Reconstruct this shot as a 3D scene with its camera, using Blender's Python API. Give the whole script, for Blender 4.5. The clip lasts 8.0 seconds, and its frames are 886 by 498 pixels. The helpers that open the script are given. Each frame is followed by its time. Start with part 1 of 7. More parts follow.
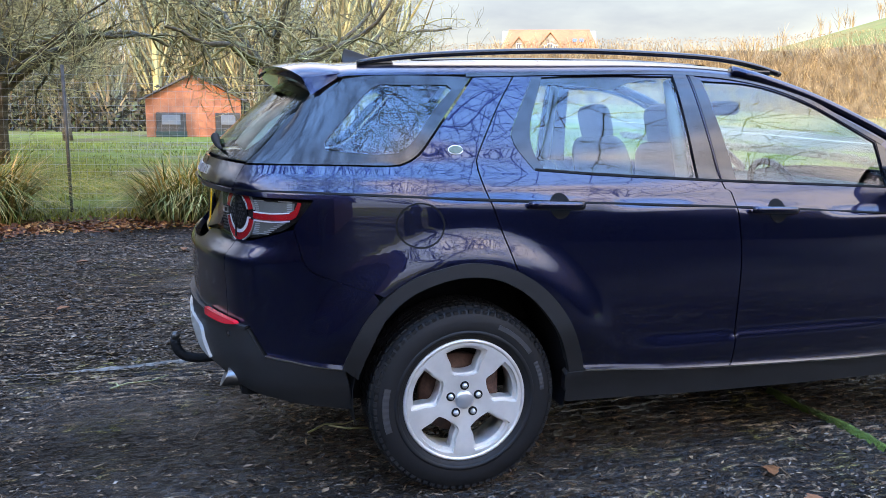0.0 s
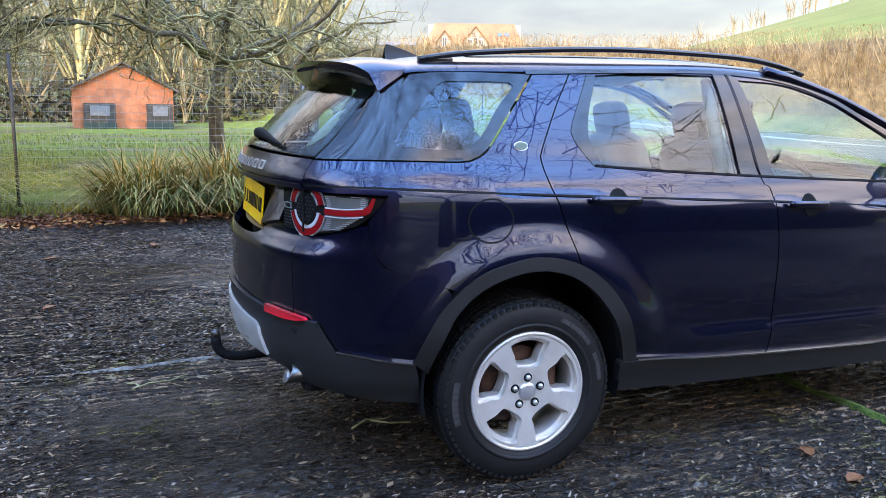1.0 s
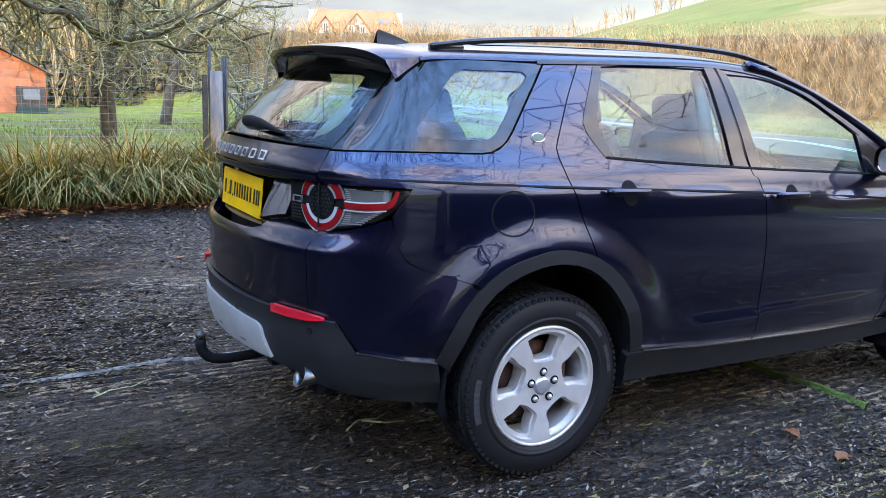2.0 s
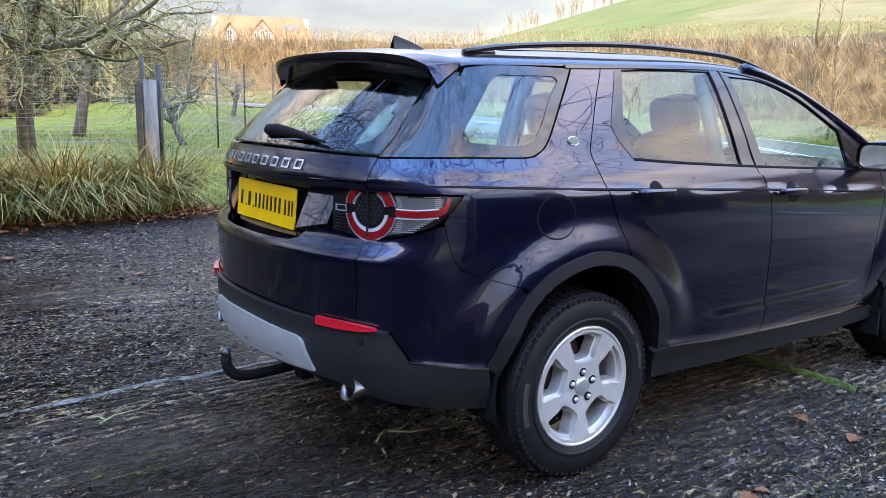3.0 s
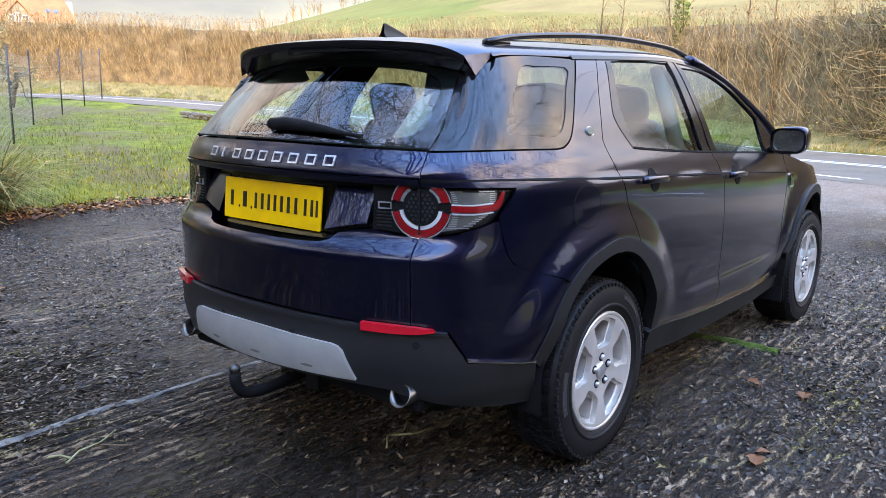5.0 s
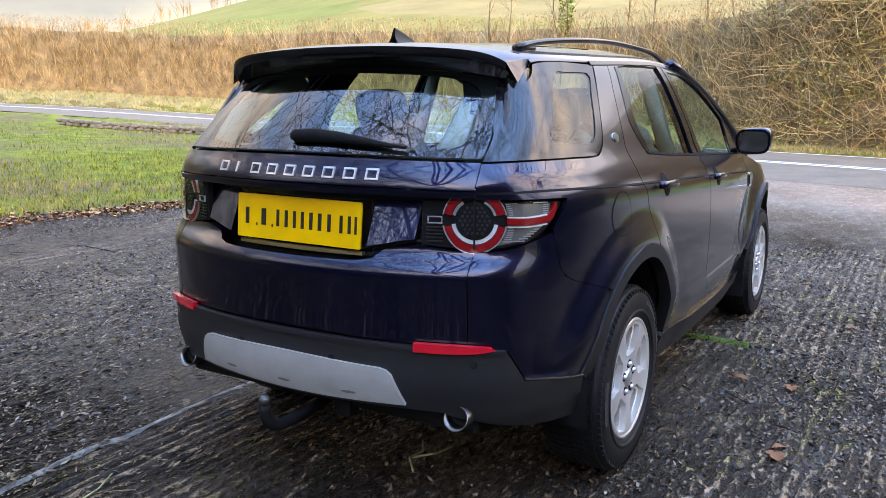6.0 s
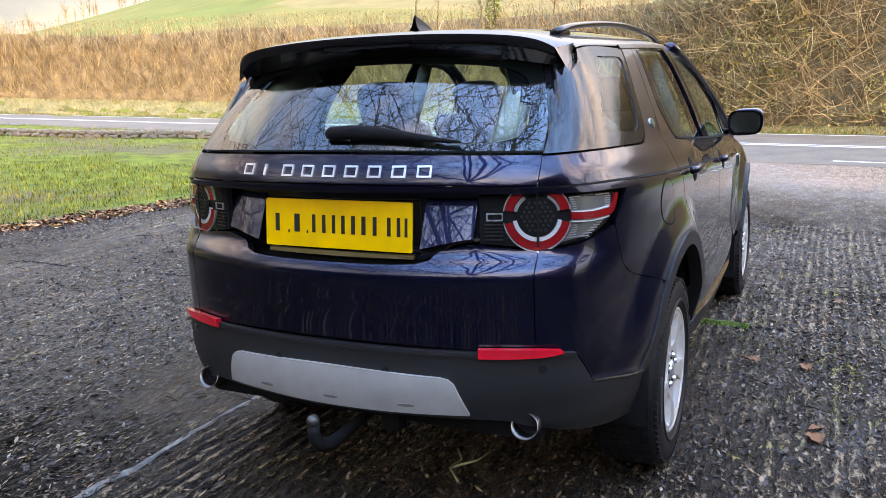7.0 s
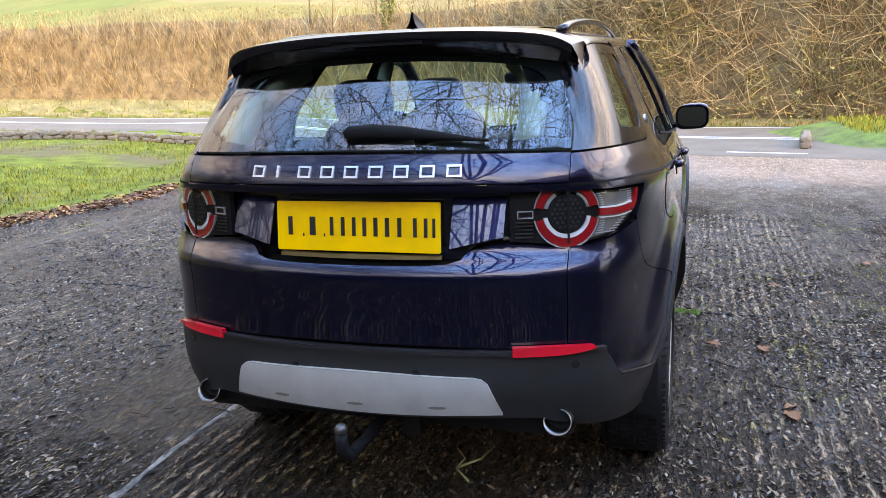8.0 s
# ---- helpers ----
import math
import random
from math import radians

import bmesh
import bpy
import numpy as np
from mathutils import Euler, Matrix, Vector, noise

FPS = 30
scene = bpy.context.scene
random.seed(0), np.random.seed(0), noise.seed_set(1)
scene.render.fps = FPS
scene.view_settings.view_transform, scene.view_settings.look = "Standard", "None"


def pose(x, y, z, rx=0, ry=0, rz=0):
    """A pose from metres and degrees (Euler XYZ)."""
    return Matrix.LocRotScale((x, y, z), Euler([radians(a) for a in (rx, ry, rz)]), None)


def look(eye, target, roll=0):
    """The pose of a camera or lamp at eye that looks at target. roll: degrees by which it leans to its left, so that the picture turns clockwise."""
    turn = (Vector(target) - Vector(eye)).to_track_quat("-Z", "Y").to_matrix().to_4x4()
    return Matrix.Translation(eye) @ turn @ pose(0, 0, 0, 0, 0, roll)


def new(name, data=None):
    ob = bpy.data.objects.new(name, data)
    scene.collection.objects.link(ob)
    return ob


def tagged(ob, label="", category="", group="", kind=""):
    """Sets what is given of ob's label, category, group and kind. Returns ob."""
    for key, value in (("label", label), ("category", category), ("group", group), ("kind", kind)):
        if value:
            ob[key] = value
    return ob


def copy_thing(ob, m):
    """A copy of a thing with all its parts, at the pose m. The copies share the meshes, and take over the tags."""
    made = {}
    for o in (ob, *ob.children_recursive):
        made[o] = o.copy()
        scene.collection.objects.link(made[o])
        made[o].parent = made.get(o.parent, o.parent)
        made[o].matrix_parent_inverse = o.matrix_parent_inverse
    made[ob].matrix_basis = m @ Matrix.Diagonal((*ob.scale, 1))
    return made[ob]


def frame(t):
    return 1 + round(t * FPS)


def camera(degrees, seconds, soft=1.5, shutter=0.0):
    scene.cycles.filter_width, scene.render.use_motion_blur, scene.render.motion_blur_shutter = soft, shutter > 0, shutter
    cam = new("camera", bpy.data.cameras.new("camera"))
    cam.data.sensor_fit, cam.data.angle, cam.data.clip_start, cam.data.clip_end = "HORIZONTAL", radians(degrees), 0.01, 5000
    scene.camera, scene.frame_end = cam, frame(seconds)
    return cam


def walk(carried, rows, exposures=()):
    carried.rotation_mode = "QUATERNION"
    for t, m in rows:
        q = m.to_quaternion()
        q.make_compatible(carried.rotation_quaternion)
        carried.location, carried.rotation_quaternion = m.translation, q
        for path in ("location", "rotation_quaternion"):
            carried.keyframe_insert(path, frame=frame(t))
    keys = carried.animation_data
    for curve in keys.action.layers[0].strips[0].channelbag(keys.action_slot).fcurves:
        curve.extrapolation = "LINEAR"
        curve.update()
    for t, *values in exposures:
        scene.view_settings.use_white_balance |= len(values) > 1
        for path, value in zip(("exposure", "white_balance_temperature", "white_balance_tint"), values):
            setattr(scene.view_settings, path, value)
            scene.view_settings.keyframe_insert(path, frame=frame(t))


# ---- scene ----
cam = camera(57.4, 8.0, .7)
PATH = [
    (0, (-0.885, -3.695, 1.447), (-0.346, -1.798, 1.109), 0.5),
    (0.5, (-1.186, -3.637, 1.447), (-0.538, -1.776, 1.108), 0.8),
    (1, (-1.397, -3.563, 1.453), (-0.684, -1.728, 1.101), 1.0),
    (1.5, (-1.589, -3.374, 1.437), (-0.735, -1.603, 1.073), 1.1),
    (1.7, (-1.668, -3.32, 1.446), (-0.761, -1.577, 1.075), 1.4),
    (2.8, (-2.159, -3.079, 1.439), (-1.039, -1.461, 1.083), 1.6),
    (3, (-2.203, -2.998, 1.434), (-1.047, -1.405, 1.079), 1.0),
    (3.5, (-2.347, -2.776, 1.432), (-1.08, -1.269, 1.076), -0.3),
    (4, (-2.551, -2.634, 1.434), (-1.136, -1.266, 1.077), 0.7),
    (4.5, (-2.714, -2.526, 1.453), (-1.235, -1.231, 1.085), 0.5),
    (4.7, (-2.744, -2.472, 1.442), (-1.25, -1.195, 1.07), 0.6),
    (5.8, (-2.933, -1.91, 1.421), (-1.279, -0.846, 1.056), 0.6),
    (6, (-2.995, -1.828, 1.446), (-1.306, -0.821, 1.079), 0.2),
    (6.5, (-3.059, -1.648, 1.444), (-1.346, -0.686, 1.068), -0.9),
    (7, (-3.042, -1.4, 1.445), (-1.273, -0.55, 1.058), -1.8),
    (7.5, (-3.091, -1.21, 1.446), (-1.279, -0.461, 1.047), -1.3),
    (8, (-3.164, -1.006, 1.464), (-1.3, -0.405, 1.059), -2.1),
]
walk(cam, [(t, look(eye, target, roll)) for t, eye, target, roll in PATH],
     exposures=[(0, 1.92, 8400, 20), (3.5, 1.88, 8700, 21), (6, 1.84, 10300, 24), (8, 2.0, 11000, 24)])
from mathutils import geometry

# ---- light ----
SUN_AZ, SUN_EL = math.atan2(-.77, -.64), radians(21)          # towards the sun
world = bpy.data.worlds.new("winter_sky")
scene.world = world
world.use_nodes = True
wn = world.node_tree
wn.nodes.clear()
sky = wn.nodes.new("ShaderNodeTexSky")
sky.sky_type, sky.sun_disc = 'NISHITA', False
sky.sun_elevation, sky.sun_rotation = SUN_EL, math.pi / 2 - SUN_AZ
sky.air_density, sky.dust_density, sky.ozone_density = 1.3, .4, 2.0
bg = wn.nodes.new("ShaderNodeBackground")
bg.inputs["Strength"].default_value = 0.11
tc = wn.nodes.new("ShaderNodeTexCoord")
sz = wn.nodes.new("ShaderNodeSeparateXYZ")
up = wn.nodes.new("ShaderNodeMath")                 # high cloud lies on a flat ceiling
up.operation, up.inputs[1].default_value = 'ADD', .22
mp = wn.nodes.new("ShaderNodeVectorMath")
mp.operation = 'DIVIDE'
cl = wn.nodes.new("ShaderNodeTexNoise")
cl.inputs["Scale"].default_value, cl.inputs["Detail"].default_value, cl.inputs["Roughness"].default_value = 1.1, 6, .55
cr = wn.nodes.new("ShaderNodeValToRGB")
cr.color_ramp.elements[0].position, cr.color_ramp.elements[0].color = .30, (.72, .72, .72, 1)
cr.color_ramp.elements[1].position, cr.color_ramp.elements[1].color = .72, (.92, .92, .92, 1)
cm = wn.nodes.new("ShaderNodeMix")
cm.data_type = 'RGBA'
to_sun = wn.nodes.new("ShaderNodeVectorMath")
to_sun.operation = 'DOT_PRODUCT'
to_sun.inputs[1].default_value = (math.cos(SUN_AZ) * math.cos(SUN_EL), math.sin(SUN_AZ) * math.cos(SUN_EL), math.sin(SUN_EL))
glow = wn.nodes.new("ShaderNodeMapRange")           # thin cloud scatters sunlight forward
glow.interpolation_type = 'SMOOTHSTEP'
for key, v in (("From Min", -.75), ("From Max", 1.0), ("To Min", 1.6), ("To Max", 6.9)):
    glow.inputs[key].default_value = v
lit = wn.nodes.new("ShaderNodeVectorMath")
lit.operation = 'SCALE'
wo = wn.nodes.new("ShaderNodeOutputWorld")
wn.links.new(tc.outputs["Generated"], to_sun.inputs[0])
wn.links.new(to_sun.outputs["Value"], glow.inputs["Value"])
wn.links.new(glow.outputs["Result"], lit.inputs["Scale"])
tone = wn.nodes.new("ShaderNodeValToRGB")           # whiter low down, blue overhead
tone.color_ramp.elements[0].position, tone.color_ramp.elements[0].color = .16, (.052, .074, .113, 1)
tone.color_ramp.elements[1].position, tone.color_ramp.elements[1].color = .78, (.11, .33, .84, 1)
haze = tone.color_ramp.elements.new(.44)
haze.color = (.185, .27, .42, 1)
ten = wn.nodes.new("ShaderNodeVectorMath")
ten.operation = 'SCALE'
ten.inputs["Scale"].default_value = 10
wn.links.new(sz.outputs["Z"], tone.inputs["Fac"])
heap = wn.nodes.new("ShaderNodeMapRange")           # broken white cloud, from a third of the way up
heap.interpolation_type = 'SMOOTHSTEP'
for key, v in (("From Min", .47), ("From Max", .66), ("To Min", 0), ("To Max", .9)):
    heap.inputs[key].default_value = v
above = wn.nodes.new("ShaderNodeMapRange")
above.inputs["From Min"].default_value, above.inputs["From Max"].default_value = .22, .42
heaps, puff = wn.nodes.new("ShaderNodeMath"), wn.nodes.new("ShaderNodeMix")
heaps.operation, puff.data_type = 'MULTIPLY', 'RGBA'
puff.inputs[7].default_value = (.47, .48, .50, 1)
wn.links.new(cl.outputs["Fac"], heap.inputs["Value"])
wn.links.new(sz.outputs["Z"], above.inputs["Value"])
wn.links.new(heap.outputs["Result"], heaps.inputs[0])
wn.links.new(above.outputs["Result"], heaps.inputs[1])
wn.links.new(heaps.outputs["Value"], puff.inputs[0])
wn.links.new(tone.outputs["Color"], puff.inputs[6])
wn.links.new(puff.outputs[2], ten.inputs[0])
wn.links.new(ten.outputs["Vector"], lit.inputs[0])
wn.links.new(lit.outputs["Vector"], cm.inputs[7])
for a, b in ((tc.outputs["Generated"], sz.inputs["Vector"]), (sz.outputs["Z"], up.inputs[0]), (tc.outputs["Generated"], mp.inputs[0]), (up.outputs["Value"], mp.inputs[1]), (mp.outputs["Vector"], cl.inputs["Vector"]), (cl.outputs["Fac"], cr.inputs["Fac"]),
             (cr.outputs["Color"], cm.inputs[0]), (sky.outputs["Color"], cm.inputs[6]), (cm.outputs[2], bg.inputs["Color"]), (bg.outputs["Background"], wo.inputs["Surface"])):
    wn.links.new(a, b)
sun = new("sun", bpy.data.lights.new("sun", 'SUN'))
sun.data.energy, sun.data.angle, sun.data.color = 1.85, radians(.6), (1, .76, .46)
sun.matrix_world = look((0, 0, 30), (-math.cos(SUN_AZ) * 10, -math.sin(SUN_AZ) * 10, 30 - 10 * math.tan(SUN_EL)))

# ---- materials ----
def nodes_of(name):
    m = bpy.data.materials.new(name)
    m.use_nodes = True
    t = m.node_tree
    return m, t, t.nodes["Principled BSDF"]

def noise_node(t, scale, detail=4, rough=.55, stretch=None, coord="Object"):
    n = t.nodes.new("ShaderNodeTexNoise")
    n.inputs["Scale"].default_value, n.inputs["Detail"].default_value, n.inputs["Roughness"].default_value = scale, detail, rough
    c = t.nodes.new("ShaderNodeTexCoord")
    if stretch:
        q = t.nodes.new("ShaderNodeMapping")
        q.inputs["Scale"].default_value = stretch
        t.links.new(c.outputs[coord], q.inputs["Vector"])
        t.links.new(q.outputs["Vector"], n.inputs["Vector"])
    else:
        t.links.new(c.outputs[coord], n.inputs["Vector"])
    return n

def ramp(t, src, stops):
    r = t.nodes.new("ShaderNodeValToRGB")
    e = r.color_ramp.elements
    while len(e) < len(stops):
        e.new(.5)
    for k, (pos, col) in zip(e, stops):
        k.position, k.color = pos, (*col, 1) if len(col) == 3 else col
    t.links.new(src, r.inputs["Fac"])
    return r

def mixed(t, kind, a, b, fac):
    m = t.nodes.new("ShaderNodeMix")
    m.data_type, m.blend_type = 'RGBA', kind
    for s, v in ((6, a), (7, b), (0, fac)):
        if isinstance(v, (int, float)):
            m.inputs[s].default_value = v
        elif isinstance(v, tuple):
            m.inputs[s].default_value = (*v, 1)
        else:
            t.links.new(v, m.inputs[s])
    return m.outputs[2]

def bumped(t, p, height, strength, distance, after=None):
    b = t.nodes.new("ShaderNodeBump")
    b.inputs["Strength"].default_value, b.inputs["Distance"].default_value = strength, distance
    t.links.new(height, b.inputs["Height"])
    if after:
        t.links.new(after, b.inputs["Normal"])
    t.links.new(b.outputs["Normal"], p.inputs["Normal"])
    return b.outputs["Normal"]

def stuff_mat(name, dark, light, scale=6, rough=.8, bump=.3, dist=.01, fine=60, vary=0.0, metal=0.0, stretch=None, spec=.5):
    """Two-scale mottled surface; vary: how much each island or object differs."""
    m, t, p = nodes_of(name)
    big, small = noise_node(t, scale, 5, .6, stretch), noise_node(t, fine, 4, .6, stretch)
    col = ramp(t, big.outputs["Fac"], [(.3, dark), (.7, light)]).outputs["Color"]
    g = ramp(t, small.outputs["Fac"], [(.3, (.7, .7, .7)), (.7, (1.2, 1.2, 1.2))]).outputs["Color"]
    col = mixed(t, 'MULTIPLY', col, g, .8)
    if vary:
        geo = t.nodes.new("ShaderNodeNewGeometry")
        v = ramp(t, geo.outputs["Random Per Island"], [(0, (1 - vary,) * 3), (1, (1 + vary,) * 3)]).outputs["Color"]
        col = mixed(t, 'MULTIPLY', col, v, 1.0)
    t.links.new(col, p.inputs["Base Color"])
    p.inputs["Roughness"].default_value, p.inputs["Metallic"].default_value = rough, metal
    p.inputs["Specular IOR Level"].default_value = spec
    if bump:
        bumped(t, p, small.outputs["Fac"], bump, dist)
    return m

def island_mat(name, stops, rough=.7, trans=0.0, spec=.3):
    """Leaves, blades and twigs: a colour picked at random for each piece."""
    m, t, p = nodes_of(name)
    geo = t.nodes.new("ShaderNodeNewGeometry")
    n = noise_node(t, 1.3, 3)
    col = ramp(t, geo.outputs["Random Per Island"], stops).outputs["Color"]
    col = mixed(t, 'MULTIPLY', col, ramp(t, n.outputs["Fac"], [(.35, (.65, .65, .65)), (.65, (1.2, 1.2, 1.2))]).outputs["Color"], .8)
    t.links.new(col, p.inputs["Base Color"])
    p.inputs["Roughness"].default_value, p.inputs["Specular IOR Level"].default_value = rough, spec
    return m

def plain(name, col, rough=.5, metal=0.0, coat=0.0, grain=0.0, grain_scale=400, spec=.5):
    m, t, p = nodes_of(name)
    n = noise_node(t, 9, 5, .6)
    c = mixed(t, 'MULTIPLY', col, ramp(t, n.outputs["Fac"], [(.3, (.88, .88, .88)), (.7, (1.08, 1.08, 1.08))]).outputs["Color"], 1.0)
    t.links.new(c, p.inputs["Base Color"])
    p.inputs["Roughness"].default_value, p.inputs["Metallic"].default_value = rough, metal
    p.inputs["Coat Weight"].default_value, p.inputs["Coat Roughness"].default_value = coat, .03
    p.inputs["Specular IOR Level"].default_value = spec
    if grain:
        g = noise_node(t, grain_scale, 2)
        bumped(t, p, g.outputs["Fac"], grain, .002)
    return m

def car_paint():
    m, t, p = nodes_of("navy_metallic_paint")
    flake = noise_node(t, 900, 1, .5)
    c = ramp(t, flake.outputs["Fac"], [(.35, (.0010, .0026, .0155)), (.65, (.0021, .0054, .034))]).outputs["Color"]
    t.links.new(c, p.inputs["Base Color"])
    p.inputs["Metallic"].default_value, p.inputs["Roughness"].default_value = .85, .33
    p.inputs["Coat Weight"].default_value, p.inputs["Coat Roughness"].default_value, p.inputs["Coat IOR"].default_value = 1.0, .014, 1.5
    return m

def glass_mat(name, tint, f0=.06):
    """A thin pane: see-through tint, mirroring more towards grazing angles from either side."""
    m = bpy.data.materials.new(name)
    m.use_nodes = True
    t = m.node_tree
    t.nodes.clear()
    out, mix, tr, gl, lw, power, grow = (t.nodes.new("ShaderNode" + k) for k in ("OutputMaterial", "MixShader", "BsdfTransparent", "BsdfGlossy", "LayerWeight", "Math", "MapRange"))
    tr.inputs["Color"].default_value = (*tint, 1)
    gl.inputs["Roughness"].default_value = .008
    lw.inputs["Blend"].default_value = .5
    power.operation, power.inputs[1].default_value = 'POWER', 5.0
    grow.inputs["To Min"].default_value = f0
    t.links.new(lw.outputs["Facing"], power.inputs[0])
    t.links.new(power.outputs["Value"], grow.inputs["Value"])
    t.links.new(grow.outputs["Result"], mix.inputs["Fac"])
    t.links.new(tr.outputs["BSDF"], mix.inputs[1])
    t.links.new(gl.outputs["BSDF"], mix.inputs[2])
    t.links.new(mix.outputs["Shader"], out.inputs["Surface"])
    return m

def wet_concrete():
    """Tamped concrete, dark with damp: worn pale ridge tops, silt and leaf mould in the hollows, with their glint and
    shade put into the colour, a film of water.
    """
    m, t, p = nodes_of("wet_ridged_concrete")
    c = t.nodes.new("ShaderNodeTexCoord")
    crest = t.nodes.new("ShaderNodeAttribute")
    crest.attribute_name = "crest"
    crumb = noise_node(t, 36, 5, .66, (.42, 1, 1))
    grit = noise_node(t, 120, 3, .7)
    clod = noise_node(t, 9, 5, .65, (.45, 1, 1))
    damp = noise_node(t, .6, 5, .62, (.5, 1, 1))
    dirt = noise_node(t, 1.1, 6, .65, (.6, 1, 1))
    green = noise_node(t, 1.7, 5, .7)
    def span(lo, hi, a, b, src):
        n = t.nodes.new("ShaderNodeMapRange")
        for key, v in (("From Min", lo), ("From Max", hi), ("To Min", a), ("To Max", b)):
            n.inputs[key].default_value = v
        t.links.new(src, n.inputs["Value"])
        return n.outputs["Result"]
    def calc(op, a, b):
        n = t.nodes.new("ShaderNodeMath")
        n.operation = op
        for i, v in enumerate((a, b)):
            if isinstance(v, (int, float)):
                n.inputs[i].default_value = v
            else:
                t.links.new(v, n.inputs[i])
        return n.outputs["Value"]
    far = t.nodes.new("ShaderNodeSeparateXYZ")
    t.links.new(c.outputs["Object"], far.inputs["Vector"])
    open_side = calc('MULTIPLY', span(.3, -1.6, 0, 1, far.outputs["Y"]), span(-2.0, 2.5, .25, 1, far.outputs["X"]))   # drier, and its warmer light put into a paler colour
    # yard mouth: drier, and its patch of sunlight put into the colour
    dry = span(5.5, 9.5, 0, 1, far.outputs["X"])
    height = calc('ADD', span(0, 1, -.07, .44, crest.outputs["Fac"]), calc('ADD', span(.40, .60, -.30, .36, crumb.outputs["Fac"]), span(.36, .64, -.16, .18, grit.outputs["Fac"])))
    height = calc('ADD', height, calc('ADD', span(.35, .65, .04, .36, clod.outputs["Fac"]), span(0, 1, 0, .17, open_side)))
    # hollow shade and crest glints are put into the colour by height
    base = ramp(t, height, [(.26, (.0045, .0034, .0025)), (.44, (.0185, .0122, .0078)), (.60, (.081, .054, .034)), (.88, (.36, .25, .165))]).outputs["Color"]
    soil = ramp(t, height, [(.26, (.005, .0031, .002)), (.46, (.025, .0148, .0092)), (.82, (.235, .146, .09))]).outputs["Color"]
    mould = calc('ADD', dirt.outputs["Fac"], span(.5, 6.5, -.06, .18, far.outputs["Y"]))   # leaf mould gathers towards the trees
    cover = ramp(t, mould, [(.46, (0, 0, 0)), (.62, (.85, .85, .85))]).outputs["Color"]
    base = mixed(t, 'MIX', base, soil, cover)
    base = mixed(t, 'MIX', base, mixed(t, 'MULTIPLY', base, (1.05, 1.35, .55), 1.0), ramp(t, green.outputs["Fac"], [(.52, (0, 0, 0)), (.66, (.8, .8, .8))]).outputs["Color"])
    # warm pale tone painted in for the sun on the yard mouth
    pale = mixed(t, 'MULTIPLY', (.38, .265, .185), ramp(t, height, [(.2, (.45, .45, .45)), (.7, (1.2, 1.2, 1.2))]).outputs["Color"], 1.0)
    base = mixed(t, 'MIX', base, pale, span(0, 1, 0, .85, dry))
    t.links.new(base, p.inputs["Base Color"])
    chip = ramp(t, crumb.outputs["Fac"], [(.44, (0, 0, 0)), (.54, (1, 1, 1))]).outputs["Color"]        # matt crumbs stand out of the water film
    wet = calc('ADD', damp.outputs["Fac"], calc('MULTIPLY', span(-2.0, .2, -.12, .16, far.outputs["X"]), span(-.4, 1.0, 0, 1, far.outputs["Y"])))      # water lies behind and beyond the tail
    film = calc('ADD', span(.44, .62, .32, .08, wet), calc('MULTIPLY', chip, span(.42, .66, .60, .20, wet)))
    film = calc('ADD', film, calc('ADD', span(0, 1, 0, .18, open_side), span(0, 1, 0, .3, dry)))
    t.links.new(film, p.inputs["Roughness"])
    t.links.new(calc('MULTIPLY', span(0, 1, 1, .25, chip), span(.43, .61, .12, .64, wet)), p.inputs["Specular IOR Level"])
    n1 = bumped(t, p, clod.outputs["Fac"], .9, .030)
    bumped(t, p, crumb.outputs["Fac"], 1.0, .045, n1)
    return m

def lawn_mat():
    m, t, p = nodes_of("lawn_turf")
    a, b, c = noise_node(t, .35, 5, .6), noise_node(t, 3.0, 5, .65), noise_node(t, 40, 4, .7)
    col = ramp(t, b.outputs["Fac"], [(.30, (.042, .060, .011)), (.5, (.080, .130, .014)), (.72, (.14, .20, .026))]).outputs["Color"]
    col = mixed(t, 'MIX', col, (.11, .075, .04), ramp(t, a.outputs["Fac"], [(.55, (0, 0, 0)), (.68, (.8, .8, .8))]).outputs["Color"])
    col = mixed(t, 'MULTIPLY', col, ramp(t, c.outputs["Fac"], [(.3, (.5, .5, .5)), (.7, (1.35, 1.35, 1.35))]).outputs["Color"], .9)
    t.links.new(col, p.inputs["Base Color"])
    p.inputs["Roughness"].default_value = .9
    n = bumped(t, p, b.outputs["Fac"], .6, .06)
    bumped(t, p, c.outputs["Fac"], .8, .03, n)
    return m

PAINT = car_paint()
GLASS = glass_mat("car_glass", (.68, .88, .86), .07)
DARK_GLASS = glass_mat("tinted_rear_glass", (.60, .74, .69), .085)
LENS = glass_mat("lamp_lens", (.93, .93, .93), .03)
BLACK_GLOSS = plain("black_gloss", (.010, .010, .012), .08, 0, 0)
CLADDING = plain("grained_black_plastic", (.013, .0132, .014), .5, 0, 0, .25, 600, .33)
RUBBER = plain("tyre_rubber", (.0085, .0085, .009), .55, 0, 0, .2, 300, .22)
SILVER = plain("silver_wheel_paint", (.62, .585, .54), .34, .5, .3)
SKID = plain("satin_silver_plastic", (.38, .37, .34), .45, .25)
CHROME = plain("chrome", (.75, .75, .76), .12, 1.0)
BADGE_GREY = plain("brushed_letter_silver", (.62, .63, .65), .28, .8)
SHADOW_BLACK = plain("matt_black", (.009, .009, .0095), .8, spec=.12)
RED_LENS = plain("red_lamp_lens", (.30, .006, .009), .25, 0, .3)
RED_REFLECT = plain("red_reflector", (.66, .008, .02), .16, 0, .6)
WHITE_LENS = plain("frosted_white_lens", (.62, .62, .60), .2, 0, .6)
CLEAR_GREY = plain("lamp_reflector", (.48, .49, .47), .20, .5)
